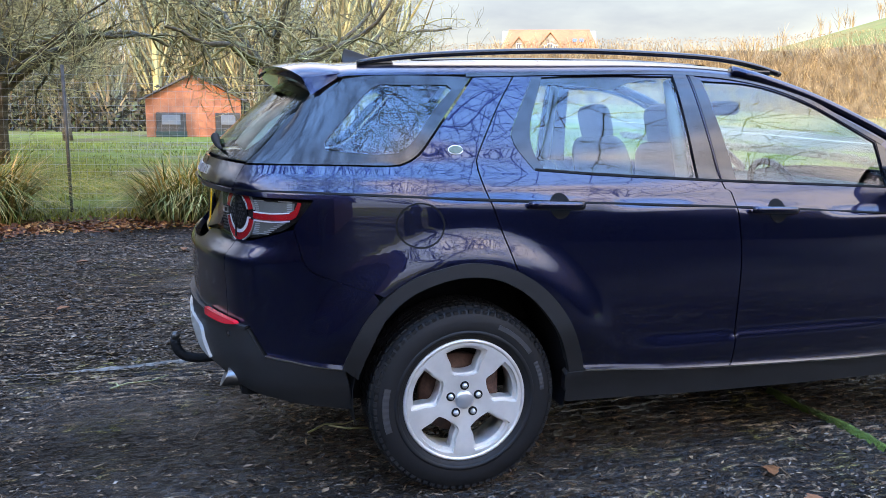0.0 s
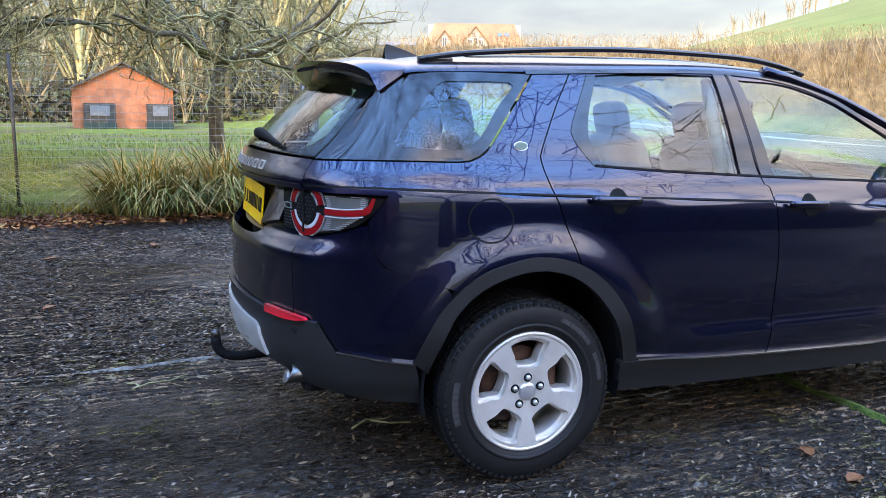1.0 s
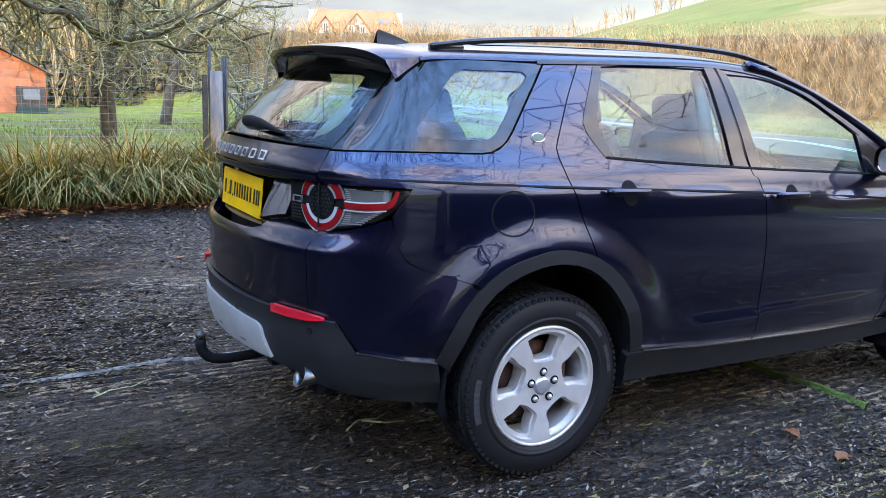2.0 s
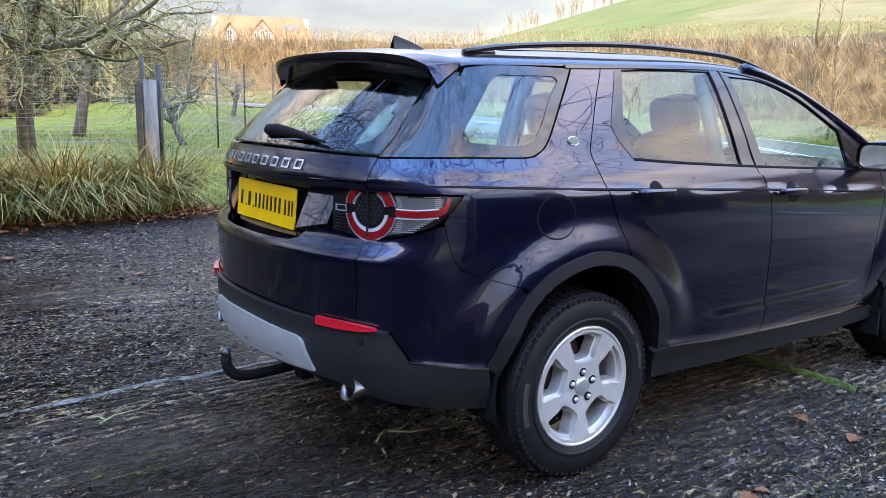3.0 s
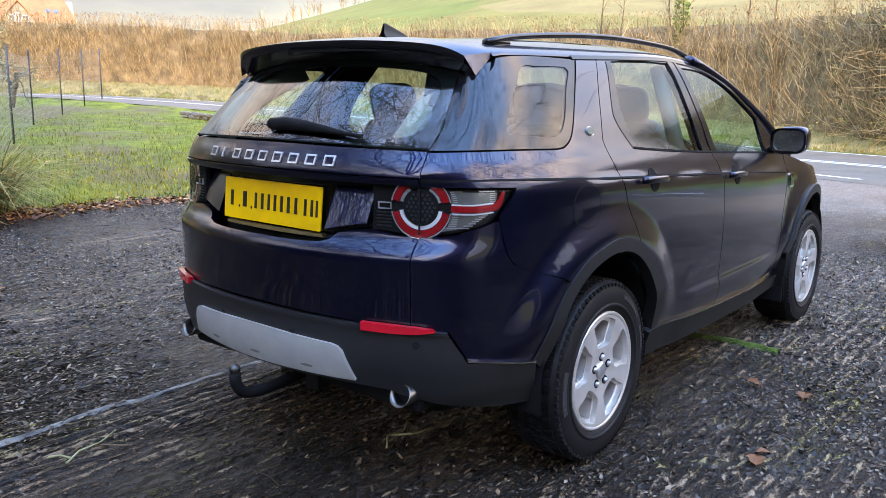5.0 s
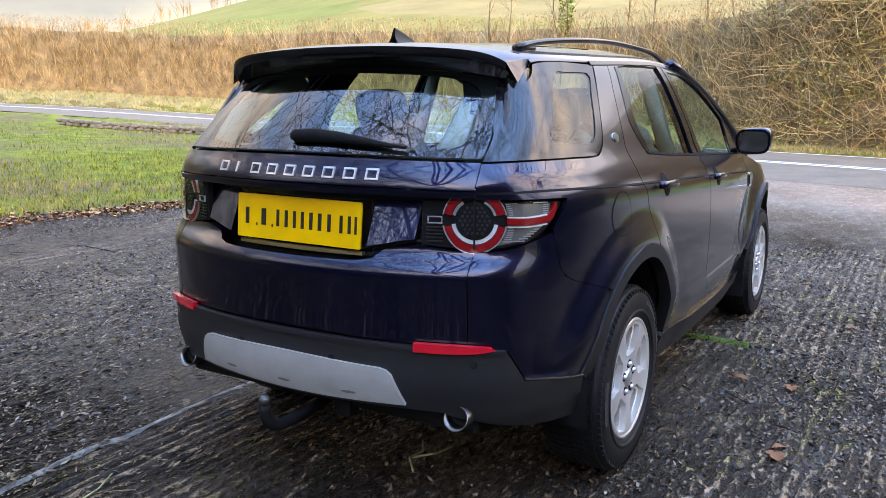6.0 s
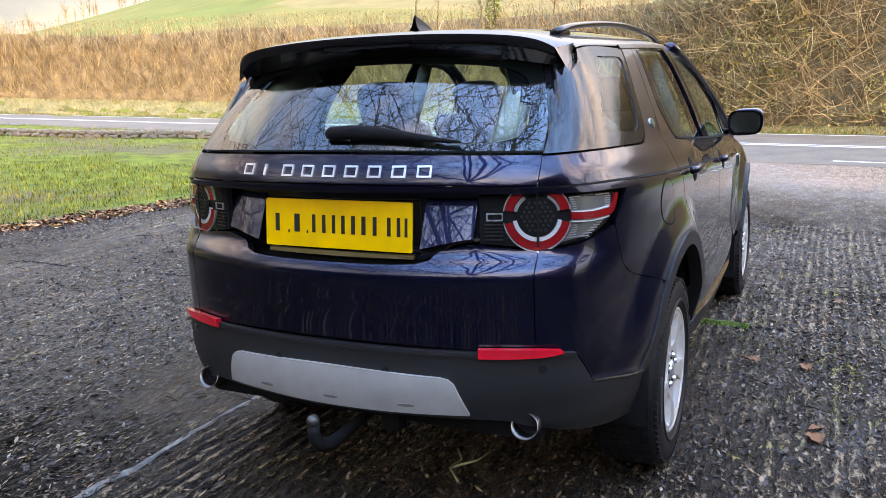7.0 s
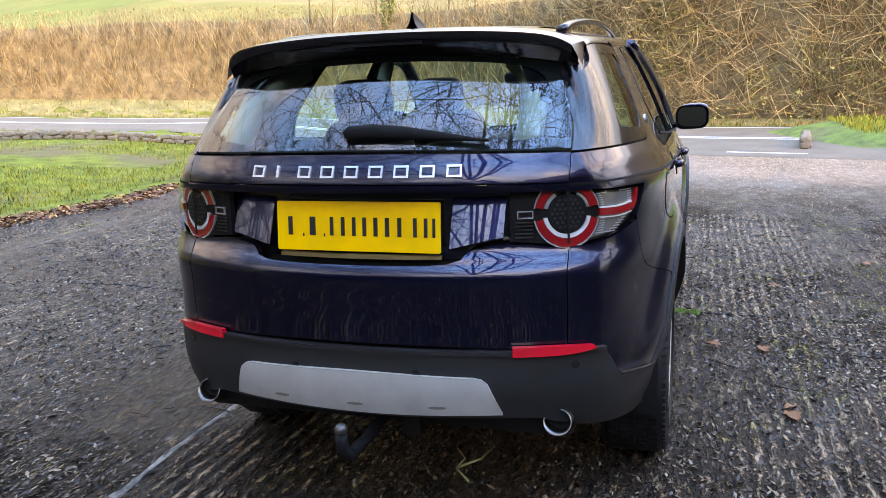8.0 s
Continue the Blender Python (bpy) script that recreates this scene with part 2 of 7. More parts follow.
YELLOW = plain("yellow_plate", (.95, .50, .003), .4, 0, .15)
INK = plain("plate_black", (.008, .008, .008), .5)
CREAM = plain("cream_trim", (.30, .30, .26), .7)
LEATHER = plain("dark_seat_leather", (.03, .03, .033), .5, 0, 0, .3, 250)
TIP_STEEL = plain("sooty_exhaust_steel", (.17, .164, .157), .30, 1.0)
BRASS = plain("dull_brass_trim", (.30, .20, .08), .4, .6)
RUST = stuff_mat("rusted_brake_iron", (.05, .025, .018), (.14, .07, .05), 20, .7, .3, .002, 120, 0, .5)
CONCRETE = wet_concrete()
LAWN = lawn_mat()

# ---- building helpers ----
def mesh_of(name, verts, faces, smooth=False):
    me = bpy.data.meshes.new(name)
    me.from_pydata([tuple(v) for v in verts], [], faces)
    me.update()
    if smooth:
        me.polygons.foreach_set("use_smooth", [True] * len(me.polygons))
    return me

def put(name, me, material, parent=None, label=""):
    me.materials.append(material)
    ob = new(name, me)
    if parent:
        ob.parent = parent
    return tagged(ob, label)

def part(name, bm, material, parent, label="", smooth=False):
    me = bpy.data.meshes.new(name)
    bmesh.ops.recalc_face_normals(bm, faces=bm.faces)
    bm.to_mesh(me)
    bm.free()
    if smooth:
        me.polygons.foreach_set("use_smooth", [True] * len(me.polygons))
    return put(name, me, material, parent, label)

def holder(name, m=None, **tags):
    ob = new(name)
    if m:
        ob.matrix_world = m
    return tagged(ob, **tags)

def add_box(bm, cx, cy, cz, sx, sy, sz, m=None, bevel=0.0):
    r = bmesh.ops.create_cube(bm, size=1, matrix=(m or Matrix()) @ Matrix.Translation((cx, cy, cz)) @ Matrix.Diagonal((sx, sy, sz, 1)))
    if bevel:
        es = list({e for v in r["verts"] for e in v.link_edges})
        bmesh.ops.bevel(bm, geom=es, offset=bevel, segments=2, affect='EDGES', profile=.6)

def box(name, c, s, material, parent=None, label="", bevel=.005, m=None, smooth=False):
    bm = bmesh.new()
    add_box(bm, *c, *s, m, bevel)
    return part(name, bm, material, parent, label, smooth)

def catmull(pts, step):
    """Points along a smooth curve through pts, about step apart."""
    pts = [np.array(p, float) for p in pts]
    if len(pts) == 2:
        n = max(1, int(np.linalg.norm(pts[1] - pts[0]) / step))
        return [pts[0] + (pts[1] - pts[0]) * k / n for k in range(n)] + [pts[1]]
    q = [2 * pts[0] - pts[1], *pts, 2 * pts[-1] - pts[-2]]
    out = []
    for a, b, c, d in zip(q, q[1:], q[2:], q[3:]):
        n = max(1, int(np.linalg.norm(c - b) / step))
        for k in range(n):
            s = k / n
            out.append(.5 * (2 * b + (c - a) * s + (2 * a - 5 * b + 4 * c - d) * s * s + (3 * b - a - 3 * c + d) * s ** 3))
    return out + [pts[-1]]

def tube_mesh(name, paths, sides=6, cap=True):
    """paths: lists of (point, radius) or (point, (ra, rb)); joined tapered tubes."""
    verts, faces = [], []
    for path in paths:
        pts = [np.array(p, float) for p, _ in path]
        base = len(verts)
        ref = np.array((0, 0, 1.0))
        for i, (p, (_, r)) in enumerate(zip(pts, path)):
            d = pts[min(i + 1, len(pts) - 1)] - pts[max(i - 1, 0)]
            d = d / (np.linalg.norm(d) or 1)
            if abs(d @ ref) > .95:
                ref = np.array((1.0, 0, 0)) if abs(d[0]) < .9 else np.array((0, 1.0, 0))
            a = np.cross(d, ref); a /= np.linalg.norm(a)
            b = np.cross(a, d)
            ra, rb = r if isinstance(r, tuple) else (r, r)
            for k in range(sides):
                w = 2 * math.pi * k / sides
                verts.append(p + a * ra * math.cos(w) + b * rb * math.sin(w))
        for i in range(len(pts) - 1):
            for k in range(sides):
                o, n = base + i * sides, (k + 1) % sides
                faces.append((o + k, o + n, o + sides + n, o + sides + k))
        if cap:
            faces.append(tuple(base + k for k in reversed(range(sides))))
            faces.append(tuple(base + (len(pts) - 1) * sides + k for k in range(sides)))
    return mesh_of(name, verts, faces, True)

def lathe(name, profile, seg=48, axis='Y'):
    """profile: (radius, along) pairs turned about the y axis."""
    verts, faces = [], []
    n = len(profile)
    for k in range(seg):
        w = 2 * math.pi * k / seg
        for r, h in profile:
            verts.append((r * math.cos(w), h, r * math.sin(w)) if axis == 'Y' else (r * math.cos(w), r * math.sin(w), h))
    for k in range(seg):
        for i in range(n - 1):
            a, b = k * n + i, ((k + 1) % seg) * n + i
            faces.append((a, a + 1, b + 1, b))
    return mesh_of(name, verts, faces, True)

def inside(p, poly):
    x, y = p
    hit = False
    for (x1, y1), (x2, y2) in zip(poly, poly[1:] + poly[:1]):
        if (y1 > y) != (y2 > y) and x < (x2 - x1) * (y - y1) / (y2 - y1) + x1:
            hit = not hit
    return hit

def sheet(name, fn, outer, holes=(), thick=.012, step=.04, flip=False):
    """A curved panel: the region within outer and outside holes, mapped by fn(a, b) to space, with its edge turned in by thick."""
    from_2d = [tuple(map(float, p)) for p in outer]
    loops = [from_2d] + [[tuple(map(float, p)) for p in h] for h in holes]
    pts, edges = [], []
    for lp in loops:
        o = len(pts)
        pts += lp
        edges += [(o + i, o + (i + 1) % len(lp)) for i in range(len(lp))]
    xs, ys = [p[0] for p in from_2d], [p[1] for p in from_2d]
    flat = np.array(pts)
    for gx in np.arange(min(xs) + step / 2, max(xs), step):
        for gy in np.arange(min(ys) + step / 2, max(ys), step):
            if inside((gx, gy), from_2d) and not any(inside((gx, gy), h) for h in loops[1:]) and np.min(np.hypot(flat[:, 0] - gx, flat[:, 1] - gy)) > step * .45:
                pts.append((gx, gy))
    v2, _, f2, _, _, _ = geometry.delaunay_2d_cdt([Vector(p) for p in pts], edges, [], 0, 1e-6)
    v2 = [tuple(v) for v in v2]
    tris = []
    for f in f2:
        c = (sum(v2[i][0] for i in f) / 3, sum(v2[i][1] for i in f) / 3)
        if inside(c, from_2d) and not any(inside(c, h) for h in loops[1:]):
            tris.append(tuple(f))
    e = 1e-3
    P, N = [], []
    for a, b in v2:
        p = fn(a, b)
        n = np.cross(fn(a + e, b) - fn(a - e, b), fn(a, b + e) - fn(a, b - e))
        n = n / (np.linalg.norm(n) or 1)
        P.append(p), N.append(-n if flip else n)
    count = {}
    for f in tris:
        for i in range(3):
            k = (f[i], f[(i + 1) % 3])
            count[k] = count.get(k, 0) + 1
    rim = [k for k in count if (k[1], k[0]) not in count]
    verts, faces = list(P), [tuple(reversed(f)) if flip else f for f in tris]
    normals = list(N)
    for a, b in rim:
        o = len(verts)
        verts += [P[a], P[b], P[b] - N[b] * thick, P[a] - N[a] * thick]
        normals += [np.zeros(3)] * 4
        faces.append((o, o + 1, o + 2, o + 3) if flip else (o + 3, o + 2, o + 1, o))
    me = mesh_of(name, verts, faces)
    me.polygons.foreach_set("use_smooth", [i < len(tris) for i in range(len(faces))])
    me.normals_split_custom_set_from_vertices([tuple(n) for n in normals])
    return me

def mirrored(me):
    """The same mesh on the other side of the y = 0 plane."""
    vs = [(v.co.x, -v.co.y, v.co.z) for v in me.vertices]
    fs = [tuple(reversed(p.vertices)) for p in me.polygons]
    m2 = mesh_of(me.name, vs, fs)
    m2.polygons.foreach_set("use_smooth", [p.use_smooth for p in me.polygons])
    return m2

def loop_of(*segments, step=.02):
    out = []
    for s in segments:
        c = catmull(s, step)
        out += c[:-1]
    return out

def disc(cx, cy, r, n=28, ry=None):
    return [(cx + r * math.cos(2 * math.pi * k / n), cy + (ry or r) * math.sin(2 * math.pi * k / n)) for k in range(n)]

def rect(x0, y0, x1, y1, step=.03):
    return loop_of([(x0, y0), (x1, y0)], [(x1, y0), (x1, y1)], [(x1, y1), (x0, y1)], [(x0, y1), (x0, y0)], step=step)

def round_rect(x0, y0, x1, y1, r, n=5):
    out = []
    for cx, cy, w in ((x1 - r, y0 + r, -90), (x1 - r, y1 - r, 0), (x0 + r, y1 - r, 90), (x0 + r, y0 + r, 180)):
        out += [(cx + r * math.cos(radians(w + 90 * k / n)), cy + r * math.sin(radians(w + 90 * k / n))) for k in range(n + 1)]
    return out

# ---- ground, road, hedge bank, hills ----
def smooth01(a):
    a = min(max(a, 0.0), 1.0)
    return a * a * (3 - 2 * a)
ROAD = [(8.0, -24), (12.2, -12), (15.9, -2), (17.7, 2.7), (19.4, 8), (19.9, 14), (18.4, 21), (14.6, 28.5), (8, 36.5), (-2, 45), (-16, 54)]
ROAD_LINE = np.array([tuple(p) for p in catmull(ROAD, .8)])
def road_side(x, y):
    """Distance from the road's middle, positive beyond it, and how far along."""
    d = ROAD_LINE - (x, y)
    i = int(np.argmin((d * d).sum(1)))
    a, b = ROAD_LINE[max(i - 1, 0)], ROAD_LINE[min(i + 1, len(ROAD_LINE) - 1)]
    t = (b - a) / np.linalg.norm(b - a)
    q = np.array((x, y)) - ROAD_LINE[i]
    return q[0] * t[1] - q[1] * t[0], i
def rise(y, x=99):
    return .42 * smooth01((y - 7.3) / 7) + .85 * smooth01((y - 14) / 20) * (.02 + .98 * smooth01((x - 1) / 9))
def land(x, y):
    side, i = road_side(x, y)
    base = rise(y, x)
    yr = ROAD_LINE[i][1]
    if side > -4.5:
        base = base + (rise(yr) - base) * smooth01((side + 6) / 2.5)
    if side > 4.0:
        right = smooth01((8 - yr) / 14)
        base += (1.0 + .5 * right) * smooth01((side - 4.2) / 3.5)
        base += right * 5.5 * smooth01((side - 6.5) / 10)
        far = max(0.0, side - 12)
        r = math.hypot(x, y)
        az = math.degrees(math.atan2(y, x))
        hill = .135 * smooth01((62 - az) / 34) + .055
        base += hill * far * (1 - .25 * smooth01((far - 200) / 500))
    if x < -14 or y < -18:
        base += .15 * noise.noise((x * .1, y * .1, 0))
    return base + .05 * noise.noise((x * .35, y * .35, 3)) * smooth01((y - 8) / 3 if x < 12 else side - 4)
def in_yard(x, y):
    return -15 < x < 13.6 + .32 * y and -19.5 < y < 7.6
def yard_edge(x):
    return 7.0 + .35 * math.sin(x * .55 + 1) + .22 * noise.noise((x * .9, 0, 7)) + .10 * noise.noise((x * 3.1, 4, 7))
stretch = lambda n, lo, hi, c, k: [c + math.copysign((math.exp(abs(s) * k) - 1) / (math.exp(k) - 1), s) * (hi if s > 0 else -lo) for s in np.linspace(-1, 1, n)]
gx, gy = stretch(190, -700, 800, 8, 5.2), stretch(190, -700, 800, 10, 5.2)
verts = []
for x in gx:
    for y in gy:
        z = land(x, y)
        side, _ = road_side(x, y)
        if -15.5 < x and y < yard_edge(x) + .15 and y > -20 and side < -2.9:
            z = -.05
        if abs(side) < 3.0:
            z -= .05
        verts.append((x, y, z))
n = len(gy)
faces = [(i * n + j, (i + 1) * n + j, (i + 1) * n + j + 1, i * n + j + 1) for i in range(len(gx) - 1) for j in range(n - 1)]

def field_mat():
    """Turf near by, winter fields and hedge lines far off."""
    m, t, p = nodes_of("winter_fields")
    a, b, c = noise_node(t, .33, 5, .6), noise_node(t, 2.6, 5, .65), noise_node(t, 34, 4, .7)
    near = ramp(t, b.outputs["Fac"], [(.30, (.06, .055, .010)), (.5, (.105, .120, .013)), (.72, (.18, .18, .020))]).outputs["Color"]
    near = mixed(t, 'MIX', near, (.11, .07, .04), ramp(t, a.outputs["Fac"], [(.47, (0, 0, 0)), (.62, (.8, .8, .8))]).outputs["Color"])
    near = mixed(t, 'MULTIPLY', near, ramp(t, c.outputs["Fac"], [(.3, (.5, .5, .5)), (.7, (1.35, 1.35, 1.35))]).outputs["Color"], .9)
    co = t.nodes.new("ShaderNodeTexCoord")
    sep = t.nodes.new("ShaderNodeSeparateXYZ")
    t.links.new(co.outputs["Object"], sep.inputs["Vector"])
    fields = t.nodes.new("ShaderNodeTexVoronoi")
    fields.inputs["Scale"].default_value = .011
    t.links.new(co.outputs["Object"], fields.inputs["Vector"])
    fcol = ramp(t, fields.outputs["Color"], [(.25, (.145, .125, .033)), (.45, (.11, .125, .025)), (.62, (.19, .14, .055)), (.8, (.12, .132, .028))]).outputs["Color"]
    fcol = mixed(t, 'MULTIPLY', fcol, ramp(t, noise_node(t, .12, 6, .65).outputs["Fac"], [(.3, (.7, .68, .62)), (.7, (1.15, 1.1, 1.05))]).outputs["Color"], 1.0)
    far = t.nodes.new("ShaderNodeMapRange")
    far.inputs["From Min"].default_value, far.inputs["From Max"].default_value = 34, 48
    ln = t.nodes.new("ShaderNodeVectorMath")
    ln.operation = 'LENGTH'
    t.links.new(co.outputs["Object"], ln.inputs[0])
    t.links.new(ln.outputs["Value"], far.inputs["Value"])
    t.links.new(mixed(t, 'MIX', near, fcol, far.outputs["Result"]), p.inputs["Base Color"])
    p.inputs["Roughness"].default_value, p.inputs["Specular IOR Level"].default_value = .95, .2
    nn = bumped(t, p, b.outputs["Fac"], .6, .06)
    bumped(t, p, c.outputs["Fac"], .7, .03, nn)
    return m
ground = put("ground", mesh_of("ground", verts, faces, True), field_mat(), None, "lawn, verges and winter fields rising to a hill")
tagged(ground, category="ground", kind="structure")

# the yard: concrete slabs, a little uneven; the stretch round the car carries its tamped ridges and chips in relief
def lattice(x, y, seed):
    """Smooth value noise on arrays."""
    xi, yi = np.floor(x).astype(np.int64), np.floor(y).astype(np.int64)
    fx, fy = x - xi, y - yi
    fx, fy = fx * fx * (3 - 2 * fx), fy * fy * (3 - 2 * fy)
    def h(a, b):
        k = (a * 374761393 + b * 668265263 + seed * 1442695041) & 0xffffffff
        k = ((k ^ (k >> 13)) * 1274126177) & 0xffffffff
        return ((k ^ (k >> 16)) & 0xffff) / 65535.0
    return (h(xi, yi) * (1 - fx) + h(xi + 1, yi) * fx) * (1 - fy) + (h(xi, yi + 1) * (1 - fx) + h(xi + 1, yi + 1) * fx) * fy
def yard_crest(x, y):
    """How proud the tamped ridges stand, 0 to 1: long ridges along x, broken and worn away in places."""
    x, y = np.asarray(x, float), np.asarray(y, float)
    wear = np.clip(lattice(x * .8, y * 1.4, 3) * 1.5 - .15, .12, 1)
    r = .5 + .5 * np.sin((y + .022 * lattice(x * 1.1, y * 2.5, 4) + .010 * lattice(x * 4, y * 5, 9)) * 2 * np.pi / .062)
    return wear * r ** 1.3 * np.clip(.15 + 1.15 * lattice(x * 4.5, y * 16.1, 5) * (.45 + .9 * lattice(x * 1.3, y * 1.1, 11)), 0, 1)
def yard_relief(x, y):
    x, y = np.asarray(x, float), np.asarray(y, float)
    slow = .010 * (lattice(x * .9, y * .9, 1) - .5) + .006 * (lattice(x * 2.7, y * 2.7, 2) - .5)
    chips = lattice(x * 9, y * 22, 6) * .6 + lattice(x * 19, y * 44, 7) * .4
    return slow + .014 * yard_crest(x, y) + .018 * (chips - .5)
def yard_z(x, y):
    return float(yard_relief(x, y)) if -5.2 < x < 6.2 and -4.2 < y < 6.6 else 0.0
def sheet_grid(name, X_, Y_, Z_, material, parent=None):
    n0, n1 = X_.shape
    idx = np.arange(n0 * n1).reshape(n0, n1)
    me = bpy.data.meshes.new(name)
    me.vertices.add(n0 * n1)
    me.vertices.foreach_set("co", np.stack((X_, Y_, Z_), -1).astype(np.float32).ravel())
    q = np.stack((idx[:-1, :-1], idx[1:, :-1], idx[1:, 1:], idx[:-1, 1:]), -1).reshape(-1, 4)
    me.loops.add(q.size)
    me.loops.foreach_set("vertex_index", q.ravel().astype(np.int32))
    me.polygons.add(len(q))
    me.polygons.foreach_set("loop_start", np.arange(0, q.size, 4, dtype=np.int32))
    me.polygons.foreach_set("use_smooth", np.ones(len(q), bool))
    me.update(calc_edges=True)
    return put(name, me, material, parent)
fx_ = np.concatenate((np.linspace(-15, -5.2, 30), np.linspace(-5.1, 6.1, 225), np.linspace(6.25, 14.2, 40)))
fy_ = np.concatenate((np.linspace(-19, -4.3, 30), np.concatenate((np.linspace(-4.2, 3.0, 780), np.linspace(3.01, 6.4, 130))), np.linspace(6.44, 8.2, 12)))
GX, GY = np.meshgrid(fx_, fy_, indexing="ij")
edge = np.array([yard_edge(x) for x in fx_])[:, None] + .25
GY = np.where(GY > 6.4, 6.4 + (GY - 6.4) / 1.8 * (edge - 6.4), GY)
near = 16.63 + .36 * GY - 3.75
GX = np.where(GX > 6.2, 6.2 + (GX - 6.2) / 8.0 * (near - 6.2), GX)
fade = np.clip((GX + 5.2) / .8, 0, 1) * np.clip((6.2 - GX) / 1.2, 0, 1) * np.clip((GY + 4.2) / .6, 0, 1) * np.clip((6.6 - GY) / .8, 0, 1)
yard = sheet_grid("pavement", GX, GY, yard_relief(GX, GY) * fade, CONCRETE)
# ridge height, by which the material paints crests pale and hollows dark
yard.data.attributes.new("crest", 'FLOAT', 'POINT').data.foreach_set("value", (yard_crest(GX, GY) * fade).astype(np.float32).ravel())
tagged(yard, "dark wet ridged concrete yard with leaf dirt", "yard", kind="structure")
# slab joints
JOINT = stuff_mat("pale_joint_mortar", (.02, .018, .015), (.22, .20, .17), 9, .7, .3, .004, 40)
MOSS = stuff_mat("moss", (.035, .06, .006), (.10, .16, .02), 12, .95, .8, .02, 90)
def strip(name, a, b, w, material, z=.006, wob=.008):
    a, b = np.array(a, float), np.array(b, float)
    d = (b - a) / np.linalg.norm(b - a)
    nrm = np.array((-d[1], d[0]))
    k = int(np.linalg.norm(b - a) / .06)
    vs = []
    for i in range(k + 1):
        p = a + d * .06 * i
        j = noise.noise((p[0] * 3, p[1] * 3, 9)) * wob
        ww = w * (.6 + .55 * noise.noise((p[0] * 7, p[1] * 7, 2)) + .3)
        for s, h in ((-1, -.004), (-.4, z), (.4, z), (1, -.004)):
            q = p + nrm * (s * ww / 2 + j)
            vs.append((q[0], q[1], yard_z(*q) + h))
    fs = [(4 * i + m, 4 * i + m + 1, 4 * i + m + 5, 4 * i + m + 4) for i in range(k) for m in range(3)]
    return put(name, mesh_of(name, vs, fs, True), material, yard)
strip("joint", (-4.6, .92), (2.6, 1.15), .044, JOINT, .003, .014)
strip("joint", (1.88, 5.5), (1.90, -6), .012, SHADOW_BLACK, .003)
strip("moss_strip", (1.885, -.25), (1.89, -1.05), .055, MOSS, .022, .012)

# the road
ASPHALT = stuff_mat("grey_asphalt", (.080, .060, .040), (.130, .099, .067), 1.2, .92, .5, .006, 120)
PAINT_WHITE = stuff_mat("road_marking_white", (.55, .55, .53), (.78, .78, .76), 5, .6, .2, .003, 60)
def ribbon(name, off0, off1, i0, i1, lift, material, parent=None):
    vs = []
    for i in range(i0, i1):
        a, b = ROAD_LINE[max(i - 1, 0)], ROAD_LINE[min(i + 1, len(ROAD_LINE) - 1)]
        t = (b - a) / np.linalg.norm(b - a)
        nrm = np.array((t[1], -t[0]))
        z = rise(ROAD_LINE[i][1]) + lift
        for o in (off0, off1):
            q = ROAD_LINE[i] + nrm * o
            vs.append((q[0], q[1], z))
    m = len(vs) // 2
    return put(name, mesh_of(name, vs, [(2 * k, 2 * k + 1, 2 * k + 3, 2 * k + 2) for k in range(m - 1)]), material, parent)
N = len(ROAD_LINE)
road = ribbon("road", -3.9, 3.6, 0, N, .004, ASPHALT)
tagged(road, "grey asphalt country road with white lines", "road", kind="structure")
ribbon("edge_line", 3.30, 3.42, 0, N, .010, PAINT_WHITE, road)
ribbon("centre_line", -.22, -.10, 0, N, .010, PAINT_WHITE, road)
ribbon("centre_line", .10, .22, 0, N, .010, PAINT_WHITE, road)
for i in range(20, 44, 5):
    ribbon("edge_dash", -3.28, -3.16, i, i + 3, .010, PAINT_WHITE, road)

# ---- shape of the car body: plan curve times height profiles ----
class Spline:
    """Natural cubic through (t, value) knots."""
    def __init__(self, ts, vs):
        t, v = np.array(ts, float), np.array(vs, float)
        n = len(t); h = np.diff(t)
        A = np.zeros((n, n)); b = np.zeros(n)
        A[0, 0] = A[-1, -1] = 1
        for i in range(1, n - 1):
            A[i, i-1:i+2] = h[i-1], 2 * (h[i-1] + h[i]), h[i]
            b[i] = 6 * ((v[i+1] - v[i]) / h[i] - (v[i] - v[i-1]) / h[i-1])
        self.t, self.v, self.m = t, v, np.linalg.solve(A, b)
    def __call__(self, s):
        t, v, m = self.t, self.v, self.m
        s = min(max(s, t[0]), t[-1])
        i = min(max(int(np.searchsorted(t, s)) - 1, 0), len(t) - 2)
        h = t[i+1] - t[i]; a = (t[i+1] - s) / h; c = 1 - a
        return a * v[i] + c * v[i+1] + ((a**3 - a) * m[i] + (c**3 - c) * m[i+1]) * h * h / 6
class Hermite:
    """Monotone-ish cubic through (t, value) knots, for profiles with tight bends."""
    def __init__(self, pairs):
        self.t = np.array([p[0] for p in pairs], float); self.v = np.array([p[1] for p in pairs], float)
        d = np.diff(self.v) / np.diff(self.t)
        m = np.zeros(len(self.t)); m[0], m[-1] = d[0], d[-1]
        for i in range(1, len(d)):
            m[i] = 0 if d[i-1] * d[i] <= 0 else 2 * d[i-1] * d[i] / (d[i-1] + d[i])
        self.m = m
    def __call__(self, s):
        t, v, m = self.t, self.v, self.m
        if s <= t[0]: return v[0] + m[0] * (s - t[0])
        if s >= t[-1]: return v[-1] + m[-1] * (s - t[-1])
        i = int(np.searchsorted(t, s)) - 1
        h = t[i+1] - t[i]; k = (s - t[i]) / h
        return ((1 + 2*k) * (1-k)**2 * v[i] + k * (1-k)**2 * h * m[i] + k*k * (3 - 2*k) * v[i+1] + k*k * (k-1) * h * m[i+1])
